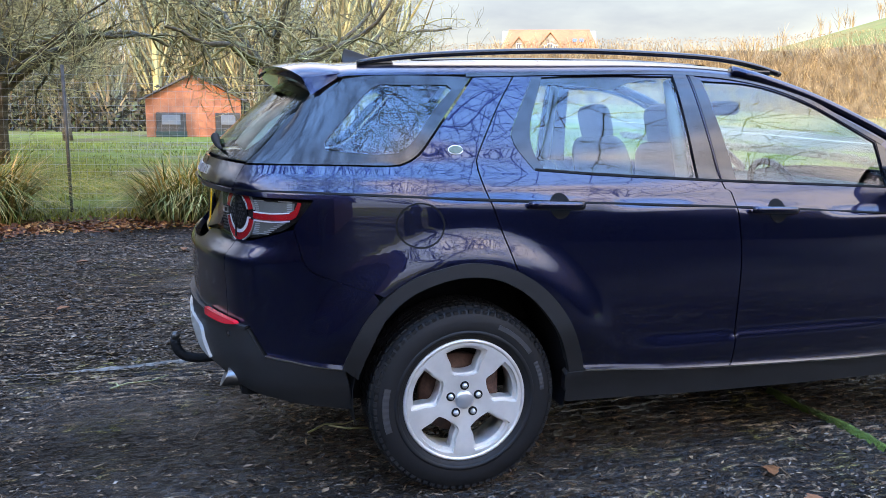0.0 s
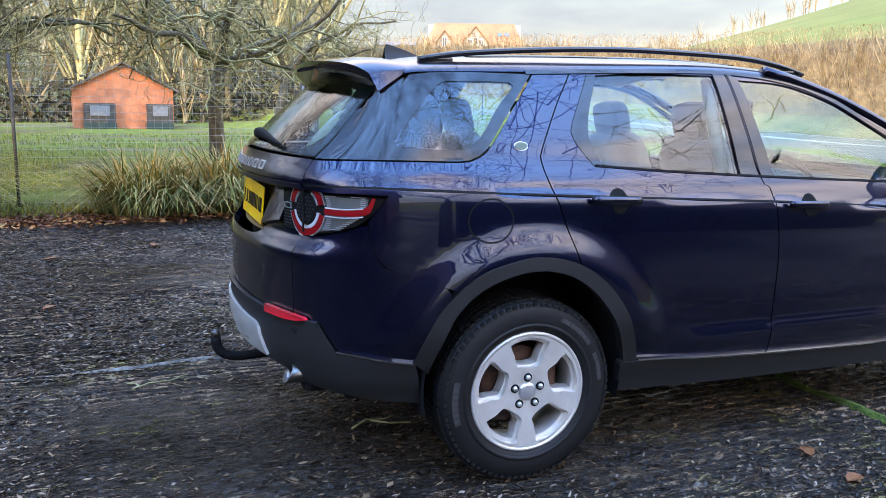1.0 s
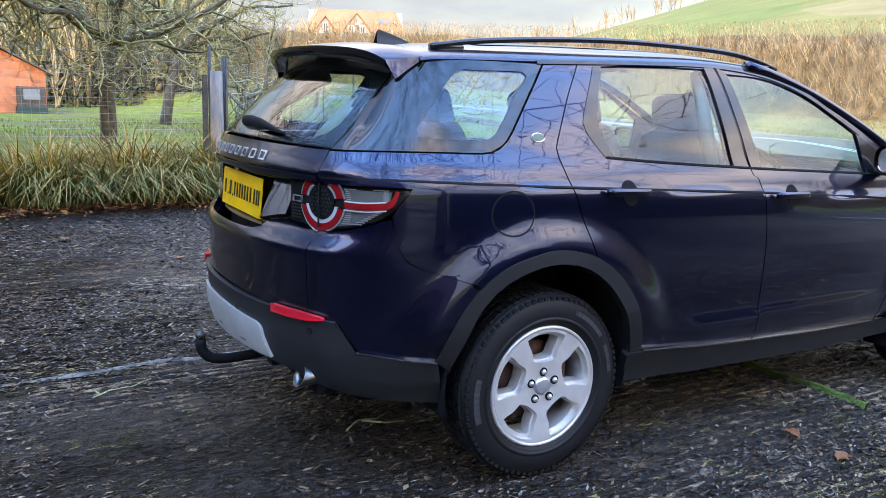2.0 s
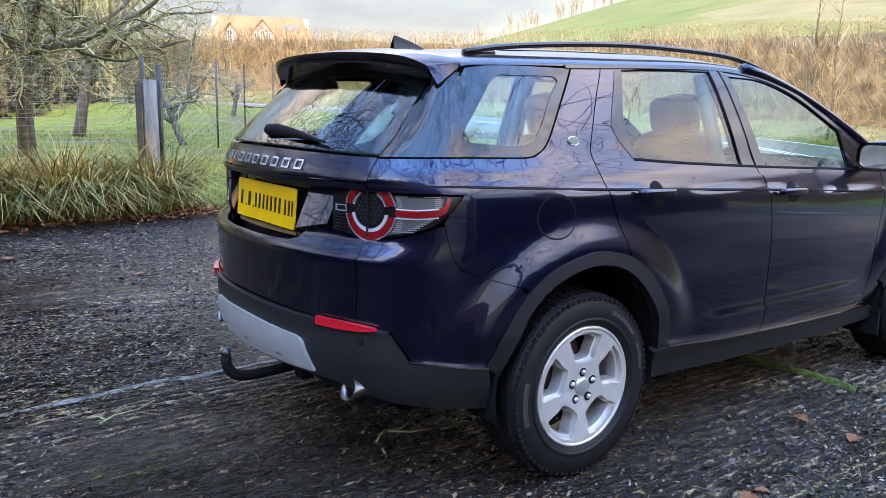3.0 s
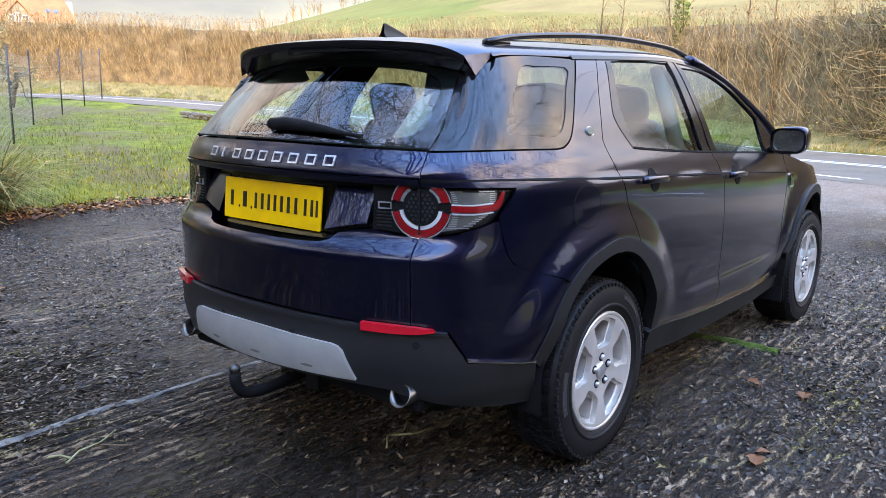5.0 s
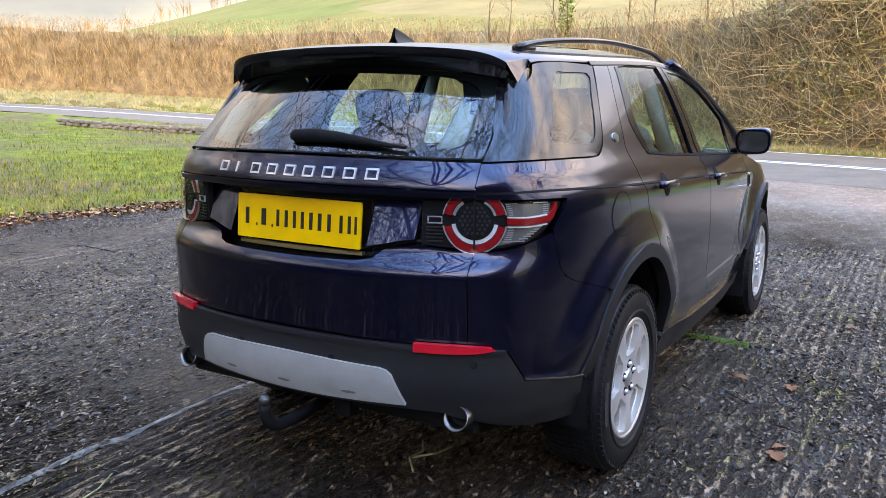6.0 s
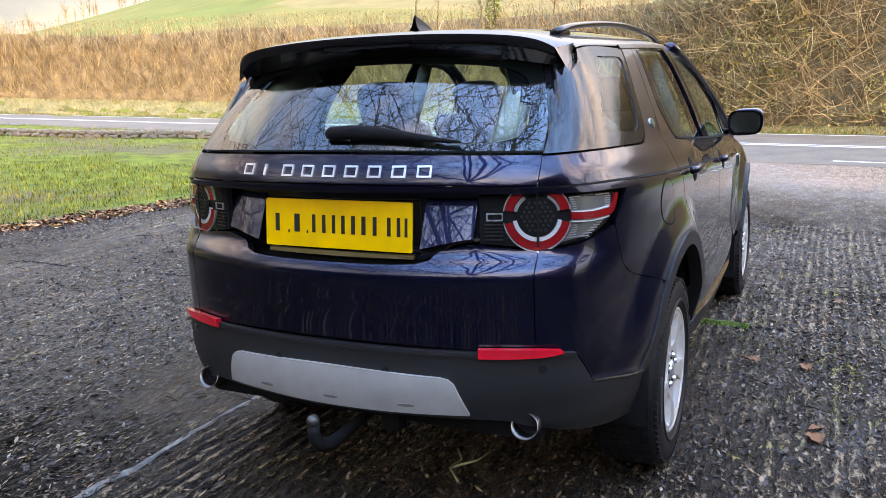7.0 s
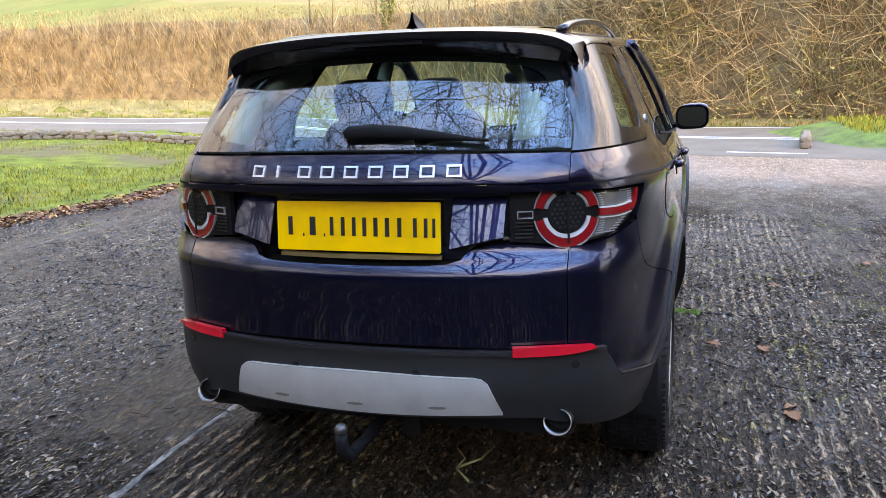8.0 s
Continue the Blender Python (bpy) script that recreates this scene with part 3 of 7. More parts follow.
PLAN = [(-.94, 0), (-.918, .28), (-.872, .48), (-.815, .632), (-.745, .742), (-.645, .808), (-.50, .855), (-.30, .887), (0, .905), (.6, .913), (1.2, .913), (1.8, .905), (2.35, .885), (2.9, .855), (3.22, .77), (3.45, .60), (3.58, .32), (3.62, 0)]
us = [0.0]   # running length of the plan curve, carried on past the middle of the tail
for a, b in zip(PLAN, PLAN[1:]): us.append(us[-1] + math.dist(a, b))
KNOTS = [-us[3], -us[2], -us[1], *us]
PX, PY = Spline(KNOTS, [p[0] for p in PLAN[3:0:-1] + PLAN]), Spline(KNOTS, [-p[1] for p in PLAN[3:0:-1]] + [p[1] for p in PLAN])
UMAX = us[-1]
SIDE = Hermite([(.25, .07), (.36, .045), (.45, .012), (.55, 0), (.8, -.004), (1.0, .0), (1.045, .006), (1.065, .02), (1.12, .04), (1.2, .075), (1.3, .11), (1.4, .15), (1.5, .196), (1.57, .236), (1.62, .275), (1.68, .34)])
REAR = Hermite([(.25, .06), (.36, .02), (.45, .0), (.56, .0), (.70, .0), (1.0, .0), (1.12, .006), (1.19, .02), (1.26, .05), (1.35, .14), (1.5, .30), (1.62, .42), (1.68, .48)])
SHELF = Hermite([(.25, 0), (.36, 0), (.45, -.02), (.56, -.045), (.70, -.044), (.80, -.046), (.893, -.0500), (.906, -.0475), (.925, -.037), (.958, -.010), (.974, -.003), (1.02, 0), (1.10, 0), (1.14, 0), (1.165, -.014), (1.255, .005), (1.32, 0), (1.7, 0)])   # the tail's step under the lamps and its upper band
FRONT = Hermite([(.25, .12), (.5, .02), (.8, .0), (.95, .08), (1.05, .35), (1.1, .6), (1.3, 1.0), (1.68, 1.9)])
def S(u, z, true_z=None):
    """A point of the right flank and tail: u runs along the plan from the tail's middle to the nose, z up."""
    e = 1e-3
    flip, u = u < 0, abs(u)
    tx, ty = PX(u + e) - PX(u - e), PY(u + e) - PY(u - e)
    n = math.hypot(tx, ty) or 1; nx, ny = -ty / n, tx / n     # outward normal in plan (for y > 0)
    back, fore, side = max(-nx, 0), max(nx, 0), max(ny, 0)
    w = lambda a: a * a * (3 - 2 * a)
    x = PX(u) + REAR(z) * w(back) - FRONT(z) * w(fore)
    y = PY(u) - SIDE(z) * w(side)
    return np.array((x + SHELF(true_z if true_z else z) * w(back), y if flip else -y, z))
FW = 2.741
CREASE = Hermite([(-1.0, .10), (-.5, .098), (.1, .07), (1.13, .02), (1.7, -.012), (2.4, -.03), (3.6, -.05)])
def skin(u, z):
    """The body with its shoulder crease falling towards the nose."""
    x = PX(abs(u))
    flare = .034 * smooth01((z - .45) / .2) * max(1 - smooth01((math.hypot(x - c, z - .362) - .53) / .15) for c in (0, FW)) if .45 < z < 1.05 else 0.0
    flare += .013 * smooth01((.562 - z) / .045) * smooth01((x - .60) / .25) * smooth01((2.25 - x) / .5) if z < .57 else 0.0
    w = max(0.0, 1 - abs(z - 1.09) / .42)
    return S(u, z - CREASE(x) * w * w * (3 - 2 * w), z) * np.array((1, 1, 0)) + np.array((0, -math.copysign(flare, u), z))

def X(x, z):
    """Panel coordinates of the flank point with this x."""
    lo, hi = .35, UMAX - .5
    for _ in range(36):
        mid = (lo + hi) / 2
        lo, hi = (mid, hi) if skin(mid, z)[0] < x else (lo, mid)
    return (lo, z)

def Y(d, z):
    """Panel coordinates of the tail point d metres to the right of the middle."""
    s, d = (-1, -d) if d < 0 else (1, d)
    lo, hi = 0.0, 1.35
    for _ in range(36):
        mid = (lo + hi) / 2
        lo, hi = (mid, hi) if -skin(mid, z)[1] < d else (lo, mid)
    return (s * lo, z)

def lifted(off):
    """The skin moved out by off along its normal."""
    def fn(u, z):
        e = 2e-3
        p = skin(u, z)
        n = np.cross(skin(u + e, z) - skin(u - e, z), skin(u, z + e) - skin(u, z - e))
        n = n / np.linalg.norm(n)
        return p + n * off
    return fn

def pane(off):
    """The glasshouse: straight from the waist to the roof with a slight bulge, moved out by off."""
    def flat(u, z):
        a = (z - 1.250) / .325
        return skin(u, 1.250) * (1 - a) + skin(u, 1.575) * a
    def fn(u, z):
        e, a = 2e-3, min(max((z - 1.250) / .325, 0), 1)
        n = np.cross(flat(u + e, z) - flat(u - e, z), flat(u, z + e) - flat(u, z - e))
        return flat(u, z) + n / np.linalg.norm(n) * (off + .030 * a * (1 - a))
    return fn

car = holder("car", label="dark navy blue five-door sport utility vehicle parked on wet concrete", category="car")

def upright(depth):
    """A wall parallel to the tail above its shelf, set in by depth."""
    return lambda u, z: skin(u, 1.08) * np.array((1, 1, 0)) + np.array((depth, 0, z))

def leaning(depth, slope):
    """The same wall, leaning in towards its top."""
    return lambda u, z: skin(u, 1.08) * np.array((1, 1, 0)) + np.array((depth + slope * (z - 1.06), 0, z))

def body(name, outer, material=None, holes=(), off=0.0, thick=.014, step=.045, both=True, label="", parent=None, fn=None):
    me = sheet(name, fn or (lifted(off) if off else skin), outer, holes, thick, step)
    ob = put(name, me, material or PAINT, parent or car, label)
    if both:
        put(name, mirrored(me), material or PAINT, parent or car, label)
    return ob

# edges that neighbouring panels share
DOOR_REAR = [X(.258, 1.588), X(.167, 1.461), X(.069, 1.293), X(.057, 1.25), X(.067, 1.19), X(.098, 1.10), X(.165, .92), X(.192, .84)]
DOOR_MID = [X(1.024, 1.612), X(1.083, 1.187), X(1.123, 1.132), X(1.146, 1.02), X(1.166, .836), X(1.158, .527), X(1.156, .42)]
DOOR_FRONT = [X(2.26, 1.10), X(2.24, .98), X(2.20, .80), X(2.16, .60), X(2.12, .40)]
def shifted(line, du):
    return [(u + du, z) for u, z in line]
GAP = .0028
ARC = [(-.46, .519), (-.42, .626), (-.348, .741), (-.225, .842), (-.079, .889), (.028, .899), (.171, .868), (.298, .787), (.395, .67), (.462, .529), (.487, .45)]
ARC_IN = [(-.405, .47), (-.362, .592), (-.305, .706), (-.20, .796), (-.04, .846), (.115, .832), (.245, .755), (.350, .628), (.408, .50), (.428, .43)]

# rear quarter with its pillar
body("rear_quarter_panel", loop_of(
    [Y(.643, 1.245), X(-.62, 1.247), X(-.45, 1.246), X(-.266, 1.243), X(-.214, 1.252), X(-.172, 1.272), X(-.133, 1.308), X(-.04, 1.42), X(.088, 1.572)],
    [X(.088, 1.572), X(.258 - .004, 1.588)], shifted(DOOR_REAR, -GAP),
    [X(.188, .842), X(.10, .888), X(.028, .899), X(-.079, .889), X(-.225, .842), X(-.328, .772)],
    [X(-.328, .793), X(-.45, .832), X(-.526, .858), X(-.574, .890), X(-.601, .959), X(-.618, 1.028)],
    [X(-.618, 1.035), X(-.594, 1.070), X(-.549, 1.126)],
    [X(-.549, 1.130), X(-.64, 1.134), Y(.70, 1.137), Y(.643, 1.139)], [Y(.643, 1.139), Y(.643, 1.245)]), step=.03)
# doors with their window openings
R_WIN = loop_of([X(.326, 1.576), X(.216, 1.387), X(.206, 1.345), X(.222, 1.303), X(.278, 1.229)], [X(.278, 1.229), X(.6, 1.205), X(.983, 1.182)], [X(.983, 1.182), X(.958, 1.594)], [X(.958, 1.594), X(.6, 1.592), X(.326, 1.576)])
F_WIN = loop_of([X(1.082, 1.578), X(1.158, 1.173)], [X(1.158, 1.173), X(1.535, 1.155), X(1.93, 1.136)], [X(1.93, 1.136), X(1.90, 1.325)], [X(1.90, 1.325), X(1.769, 1.393), X(1.562, 1.496), X(1.33, 1.563), X(1.082, 1.578)])
rear_door = body("rear_door", loop_of(shifted(DOOR_REAR, GAP), [X(.198, .836), X(.298, .787), X(.395, .67), X(.462, .529), X(.487, .448)], [X(.487, .448), X(1.15, .418)],
     list(reversed(shifted(DOOR_MID, -GAP))), [X(1.02, 1.612), X(.6, 1.607), X(.262, 1.588)]), holes=[R_WIN], step=.03)
front_door = body("front_door", loop_of(shifted(DOOR_MID, GAP), [X(1.16, .418), X(2.12, .392)], list(reversed(shifted(DOOR_FRONT, -GAP))),
     [X(2.255, 1.10), X(2.255, 1.185)], [X(2.255, 1.185), X(1.965, 1.335), X(1.645, 1.480), X(1.34, 1.588), X(1.028, 1.612)]), holes=[F_WIN], step=.035)
for nm, lp, parent in (("rear_door_window", R_WIN, rear_door), ("front_door_window", F_WIN, front_door)):
    body(nm, lp, GLASS, off=-.006, thick=.003, step=.06, label="clear tinted side window glass")
# dark surround of the side windows
body("window_trim", loop_of([X(.958, 1.598), X(.983, 1.178)], [X(.983, 1.178), X(1.076, 1.176)], [X(1.076, 1.176), X(1.018, 1.606)], [X(1.018, 1.606), X(.958, 1.598)]), BLACK_GLOSS, off=.003, thick=.006, label="gloss black pillar trim")
body("window_trim", loop_of([X(1.034, 1.606), X(1.090, 1.176)], [X(1.090, 1.176), X(1.160, 1.172)], [X(1.160, 1.172), X(1.084, 1.580)], [X(1.084, 1.580), X(1.034, 1.606)]), BLACK_GLOSS, off=.003, thick=.006, label="gloss black pillar trim")
body("window_trim", loop_of([X(.328, 1.576), X(.218, 1.387), X(.208, 1.345), X(.224, 1.303), X(.280, 1.229)], [X(.280, 1.229), X(.325, 1.226)], [X(.325, 1.226), X(.285, 1.30), X(.29, 1.40), X(.37, 1.578)], [X(.37, 1.578), X(.328, 1.576)]), BLACK_GLOSS, off=.002, thick=.006, label="gloss black window corner")
body("window_trim", loop_of([X(.06, 1.573), X(.6, 1.592), X(1.02, 1.598), X(1.33, 1.568), X(1.562, 1.500), X(1.769, 1.397), X(1.93, 1.315)], [X(1.93, 1.315), X(1.95, 1.328)], [X(1.95, 1.328), X(1.775, 1.415), X(1.57, 1.518), X(1.335, 1.587), X(1.02, 1.613), X(.6, 1.607), X(.06, 1.588)], [X(.06, 1.588), X(.06, 1.573)], step=.03), BLACK_GLOSS, off=.004, thick=.008, label="gloss black window top trim")
body("window_trim", loop_of([X(1.93, 1.137), X(1.905, 1.325)], [X(1.905, 1.325), X(2.20, 1.165)], [X(2.20, 1.165), X(2.24, 1.118)], [X(2.24, 1.118), X(1.93, 1.137)]), BLACK_GLOSS, off=.003, thick=.006, label="black mirror corner panel")
body("window_seal", loop_of([X(.285, 1.225), X(.6, 1.201), X(1.16, 1.169), X(1.535, 1.151), X(1.93, 1.132), X(2.2, 1.118)], [X(2.2, 1.118), X(2.2, 1.125)], [X(2.2, 1.125), X(1.93, 1.140), X(1.535, 1.159), X(1.16, 1.177), X(.6, 1.209), X(.285, 1.233)], [X(.285, 1.233), X(.285, 1.225)], step=.04), SHADOW_BLACK, off=.004, thick=.006)
# quarter window: gloss black pillar panel with a rounded pane
Q_HOLE = loop_of([X(-.50, 1.30), X(-.30, 1.287), X(-.225, 1.298), X(-.165, 1.345), X(-.08, 1.45), X(-.005, 1.525), X(-.02, 1.540), X(-.20, 1.538), X(-.30, 1.528), X(-.41, 1.42), X(-.50, 1.325), X(-.50, 1.30)], step=.02)
body("quarter_window_panel", loop_of([Y(.643, 1.252), X(-.62, 1.253), X(-.45, 1.252), X(-.268, 1.249), X(-.218, 1.258), X(-.178, 1.277), X(-.139, 1.312), X(-.046, 1.424), X(.080, 1.574)],
     [X(.080, 1.574), X(-.2, 1.575), X(-.40, 1.566)], [X(-.40, 1.566), X(-.48, 1.50), Y(.60, 1.42), Y(.635, 1.33), Y(.643, 1.252)]), BLACK_GLOSS, holes=[Q_HOLE], fn=pane(0), step=.03, label="gloss black rear pillar panel")
body("quarter_window", Q_HOLE, GLASS, fn=pane(-.003), thick=.002, step=.03, label="tinted quarter window glass")
# front wing and nose
def arch(line, cx, lift=0.0):
    return [X(cx + x, z + lift) for x, z in line]
body("front_wing", loop_of(shifted(DOOR_FRONT, GAP), [X(2.13, .40), X(2.26, .42)], [X(FW - .47, .50), *arch(ARC[1:-1], FW), X(FW + .487, .45)],
     [X(FW + .487, .45), X(3.30, .46)], [X(3.30, .46), X(3.30, .80), X(3.12, .96)], [X(3.12, .96), X(2.8, 1.02), X(2.45, 1.085), X(2.27, 1.12)], [X(2.27, 1.12), X(2.264, 1.10)]))
body("nose", loop_of([X(3.305, .46), (UMAX - .30, .44), (UMAX, .44)], [(UMAX, .44), (UMAX, .86)], [(UMAX, .86), (UMAX - .3, .88), X(3.13, .955)], [X(3.13, .955), X(3.305, .80), X(3.305, .46)]), step=.07)
body("fuel_flap_gap", disc(X(-.175, 1.037)[0], 1.037, .0905, 40, .0825), SHADOW_BLACK, off=.0012, thick=.002, step=.03, both=False)
body("fuel_flap", disc(X(-.175, 1.037)[0], 1.037, .0845, 40, .0765), off=.002, thick=.006, step=.03, both=False, label="round navy fuel filler flap")
# thin black strip painted along the shoulder crease for its shadow
body("crease_shadow", loop_of([Y(.643, 1.153), X(-.53, 1.151), X(.08, 1.121), X(1.13, 1.071), X(1.68, 1.040), X(2.22, 1.005)], [X(2.22, 1.005), X(2.22, 1.011)], [X(2.22, 1.011), X(1.68, 1.046), X(1.13, 1.078), X(.08, 1.128), X(-.53, 1.158), Y(.643, 1.160)], [Y(.643, 1.160), Y(.643, 1.153)], step=.04), SHADOW_BLACK, off=.0015, thick=.004, step=.1)

# tail: blue corner of the bumper, tailgate skins, glass
body("bumper_corner", loop_of([Y(.643, .972), Y(.72, .978), X(-.72, .992), X(-.66, 1.012), X(-.622, 1.028)], [X(-.620, 1.024), X(-.6035, .958), X(-.5765, .8885), X(-.5275, .8555), X(-.328, .7905)], [X(-.331, .772), X(-.345, .741), X(-.42, .626), X(-.455, .526)],
     [X(-.455, .518), X(-.58, .536), X(-.722, .560)], [X(-.722, .563), X(-.779, .662)], [X(-.779, .662), Y(.70, .668), Y(.643, .672)], [Y(.643, .672), Y(.643, .972)]), step=.02)
R = .640
body("tailgate_upper", loop_of([Y(-R, 1.165), Y(0, 1.172), Y(R, 1.165)], [Y(R, 1.165), Y(R, 1.248)], [Y(R, 1.248), Y(0, 1.258), Y(-R, 1.248)], [Y(-R, 1.248), Y(-R, 1.165)]), both=False, step=.025)
body("tailgate_moulding", loop_of([Y(-R, 1.142), Y(0, 1.150), Y(R, 1.142)], [Y(R, 1.142), Y(R, 1.161)], [Y(R, 1.161), Y(0, 1.168), Y(-R, 1.161)], [Y(-R, 1.161), Y(-R, 1.142)], step=.03), off=.010, thick=.022, both=False)
RECESS = [(-R, .968), (-.50, .985), (-.44, .985), (-.36, .968), (-.30, .935), (0, .930), (.30, .935), (.36, .968), (.44, .985), (.50, .985), (R, .968)]
body("tailgate_lower", loop_of([Y(-R, .672), Y(0, .690), Y(R, .672)], [Y(R, .672), Y(R, .968)], [Y(d, z) for d, z in reversed(RECESS)], [Y(-R, .968), Y(-R, .672)]), both=False, thick=.03, step=.02)
body("tailgate_glass", loop_of([Y(-R, 1.258), Y(0, 1.268), Y(R, 1.258)], [Y(R, 1.258), Y(.630, 1.33), Y(.597, 1.42), Y(.555, 1.52)], [Y(.555, 1.52), Y(0, 1.56), Y(-.555, 1.52)], [Y(-.555, 1.52), Y(-.597, 1.42), Y(-.630, 1.33), Y(-R, 1.258)]), DARK_GLASS, fn=pane(.002), thick=.004, step=.03, both=False, label="tinted heated rear window")
# opaque border printed on the inside of the rear glass
body("glass_border", loop_of([Y(-R, 1.258), Y(0, 1.268), Y(R, 1.258)], [Y(R, 1.258), Y(.630, 1.33), Y(.597, 1.42), Y(.555, 1.52)], [Y(.555, 1.52), Y(0, 1.56), Y(-.555, 1.52)], [Y(-.555, 1.52), Y(-.597, 1.42), Y(-.630, 1.33), Y(-R, 1.258)]), SHADOW_BLACK,
     holes=[loop_of([Y(-.56, 1.30), Y(-.3, 1.28), Y(0, 1.278), Y(.3, 1.28), Y(.56, 1.30), Y(.565, 1.38), Y(.53, 1.47), Y(.40, 1.515), Y(0, 1.535), Y(-.40, 1.515), Y(-.53, 1.47), Y(-.55, 1.38), Y(-.56, 1.30)], step=.03)], fn=pane(-.006), thick=.001, both=False, label="black border of the rear window")
body("hatch_frame", loop_of([Y(.52, 1.40), Y(.60, 1.405), X(-.505, 1.47), X(-.41, 1.568)], [X(-.41, 1.568), Y(.40, 1.60)], [Y(.40, 1.60), Y(.52, 1.40)]), BLACK_GLOSS, fn=pane(-.012), thick=.01, label="gloss black hatch frame corner")
body("plate_recess", loop_of([Y(-.60, .95), Y(0, .92), Y(.60, .95)], [Y(.60, .95), Y(.60, 1.16)], [Y(.60, 1.16), Y(0, 1.165), Y(-.60, 1.16)], [Y(-.60, 1.16), Y(-.60, .95)]), BLACK_GLOSS, fn=upright(.060), thick=.01, both=False, label="gloss black plate recess")
for s in (1, -1):
    body("recess_panel", loop_of([Y(s * .30, .975), Y(s * .42, 1.000)], [Y(s * .42, 1.000), Y(s * .455, 1.005)], [Y(s * .455, 1.005), Y(s * .455, 1.122)], [Y(s * .455, 1.122), Y(s * .30, 1.124)], [Y(s * .30, 1.124), Y(s * .30, .975)]) if s > 0 else loop_of([Y(-.455, 1.005), Y(-.42, 1.0)], [Y(-.42, 1.0), Y(-.30, .975)], [Y(-.30, .975), Y(-.30, 1.124)], [Y(-.30, 1.124), Y(-.455, 1.122)], [Y(-.455, 1.122), Y(-.455, 1.005)]), fn=leaning(.034, .42), thick=.03, both=False)
body("plate_lamp_trim", rect(Y(-.27, .94)[0], .938, Y(.27, .94)[0], .950), BRASS, fn=upright(.020), thick=.02, both=False, label="brownish trim under the plate")

# number plate: flat, leaning with the tail
plate = holder("number_plate")
plate.parent = car
plate.matrix_world = Matrix.Translation((-.905, 0, 1.036)) @ pose(0, 0, 0, 0, 5, 0)
me = sheet("backing", lambda a, b: np.array((0, -a, b)), round_rect(-.272, -.077, .272, .077, .006), (), .006, .06)
put("backing", me, YELLOW, plate, "bright yellow plate")
for k, (a, w) in enumerate([(-.225, .034), (-.180, .008), (-.148, .046), (-.108, .008), (-.083, .026), (-.045, .028), (-.008, .026), (.027, .028), (.064, .030), (.102, .032), (.142, .030), (.192, .026), (.226, .026), (.258 - .006, .020)]):
    box("bar", (-.002, -a, .0 if w > .01 else -.028), (.003, w * .42, .058 if w > .01 else .010), INK, plate, bevel=0, m=Matrix())
# silver raised characters on the tailgate, as plain blocks
for k in range(9):
    d = -.318 + .0785 * k + (.012 if k > 1 else 0) - (.006 if k == 1 else 0)
    w = .044 if k != 1 else .010
    body("tailgate_letter", rect(Y(d - w / 2, 1.207)[0], 1.190, Y(d + w / 2, 1.207)[0], 1.224, .02), BADGE_GREY,
         holes=[rect(Y(d - w / 2 + .0055, 1.207)[0], 1.1955, Y(d + w / 2 - .0055, 1.207)[0], 1.2185, .02)] if k != 1 else (), off=.005, thick=.005, step=.03, both=False, label="raised silver block" if k == 0 else "")
# small oval badge on the pillar
body("side_badge", disc(X(-.02, 1.302)[0], 1.302, .029, 24, .0165), BADGE_GREY, off=.004, thick=.004, step=.02, label="small oval chrome badge")
body("badge_face", disc(X(-.02, 1.302)[0], 1.302, .027, 24, .014), plain("badge_green", (.05, .09, .06), .3), off=.0065, thick=.002, step=.02)

# dark bumper cladding, silver skid plate, reflectors
body("bumper_cladding", loop_of([Y(0, .664), Y(.35, .662), Y(.643, .656), X(-.781, .652)], [X(-.781, .652), X(-.727, .556)], [X(-.727, .552), X(-.58, .530), X(-.452, .512)], [X(-.452, .512), X(-.43, .43), X(-.42, .345)],
     [X(-.42, .345), X(-.6, .37), Y(.72, .40), Y(.60, .435), Y(.50, .452), Y(0, .452)], [Y(0, .452), Y(0, .664)]), CLADDING, off=.010, thick=.03, label="grained black plastic bumper")
body("bumper_lip", loop_of([Y(-.643, .656), Y(0, .664), Y(.643, .656), X(-.785, .653)], [X(-.785, .653), X(-.785, .664)], [X(-.785, .664), Y(.643, .669), Y(0, .677), Y(-.643, .669)], [Y(-.643, .669), Y(-.643, .656)], step=.03), CLADDING, off=.018, thick=.03, both=False)
skid = body("skid_plate", loop_of([Y(-.450, .474), Y(0, .468), Y(.450, .474)], [Y(.450, .474), Y(.412, .572), Y(.395, .586), Y(.37, .592)], [Y(.37, .592), Y(0, .604), Y(-.37, .592)], [Y(-.37, .592), Y(-.395, .586), Y(-.412, .572), Y(-.450, .474)]), SKID, off=.022, thick=.03, both=False, label="satin silver skid plate")
for d in (-.26, 0, .26):
    body("skid_slot", disc(Y(d, .50)[0], .50, .028, 14, .005), plain("skid_recess_grey", (.16, .15, .13), .6), off=.0235, thick=.002, both=False, parent=skid)
for s in (1, -1):
    pts = [Y(s * .485, .686), Y(s * .60, .685), Y(s * .67, .682), Y(s * .706, .678)]
    low = [Y(s * .713, .670), Y(s * .67, .661), Y(s * .60, .657), Y(s * .485, .657)]
    lp = loop_of(pts, [pts[-1], low[0]], low, [low[-1], pts[0]])
    body("rear_reflector", lp if s < 0 else lp[::-1], RED_REFLECT, off=.026, thick=.02, both=False, label="red reflector strip")
for d in (.20, .66):
    body("parking_sensor", disc(Y(d, .60)[0], .60 + (.02 if d > .5 else 0), .012, 16), BLACK_GLOSS, off=.0125, thick=.002, both=True)
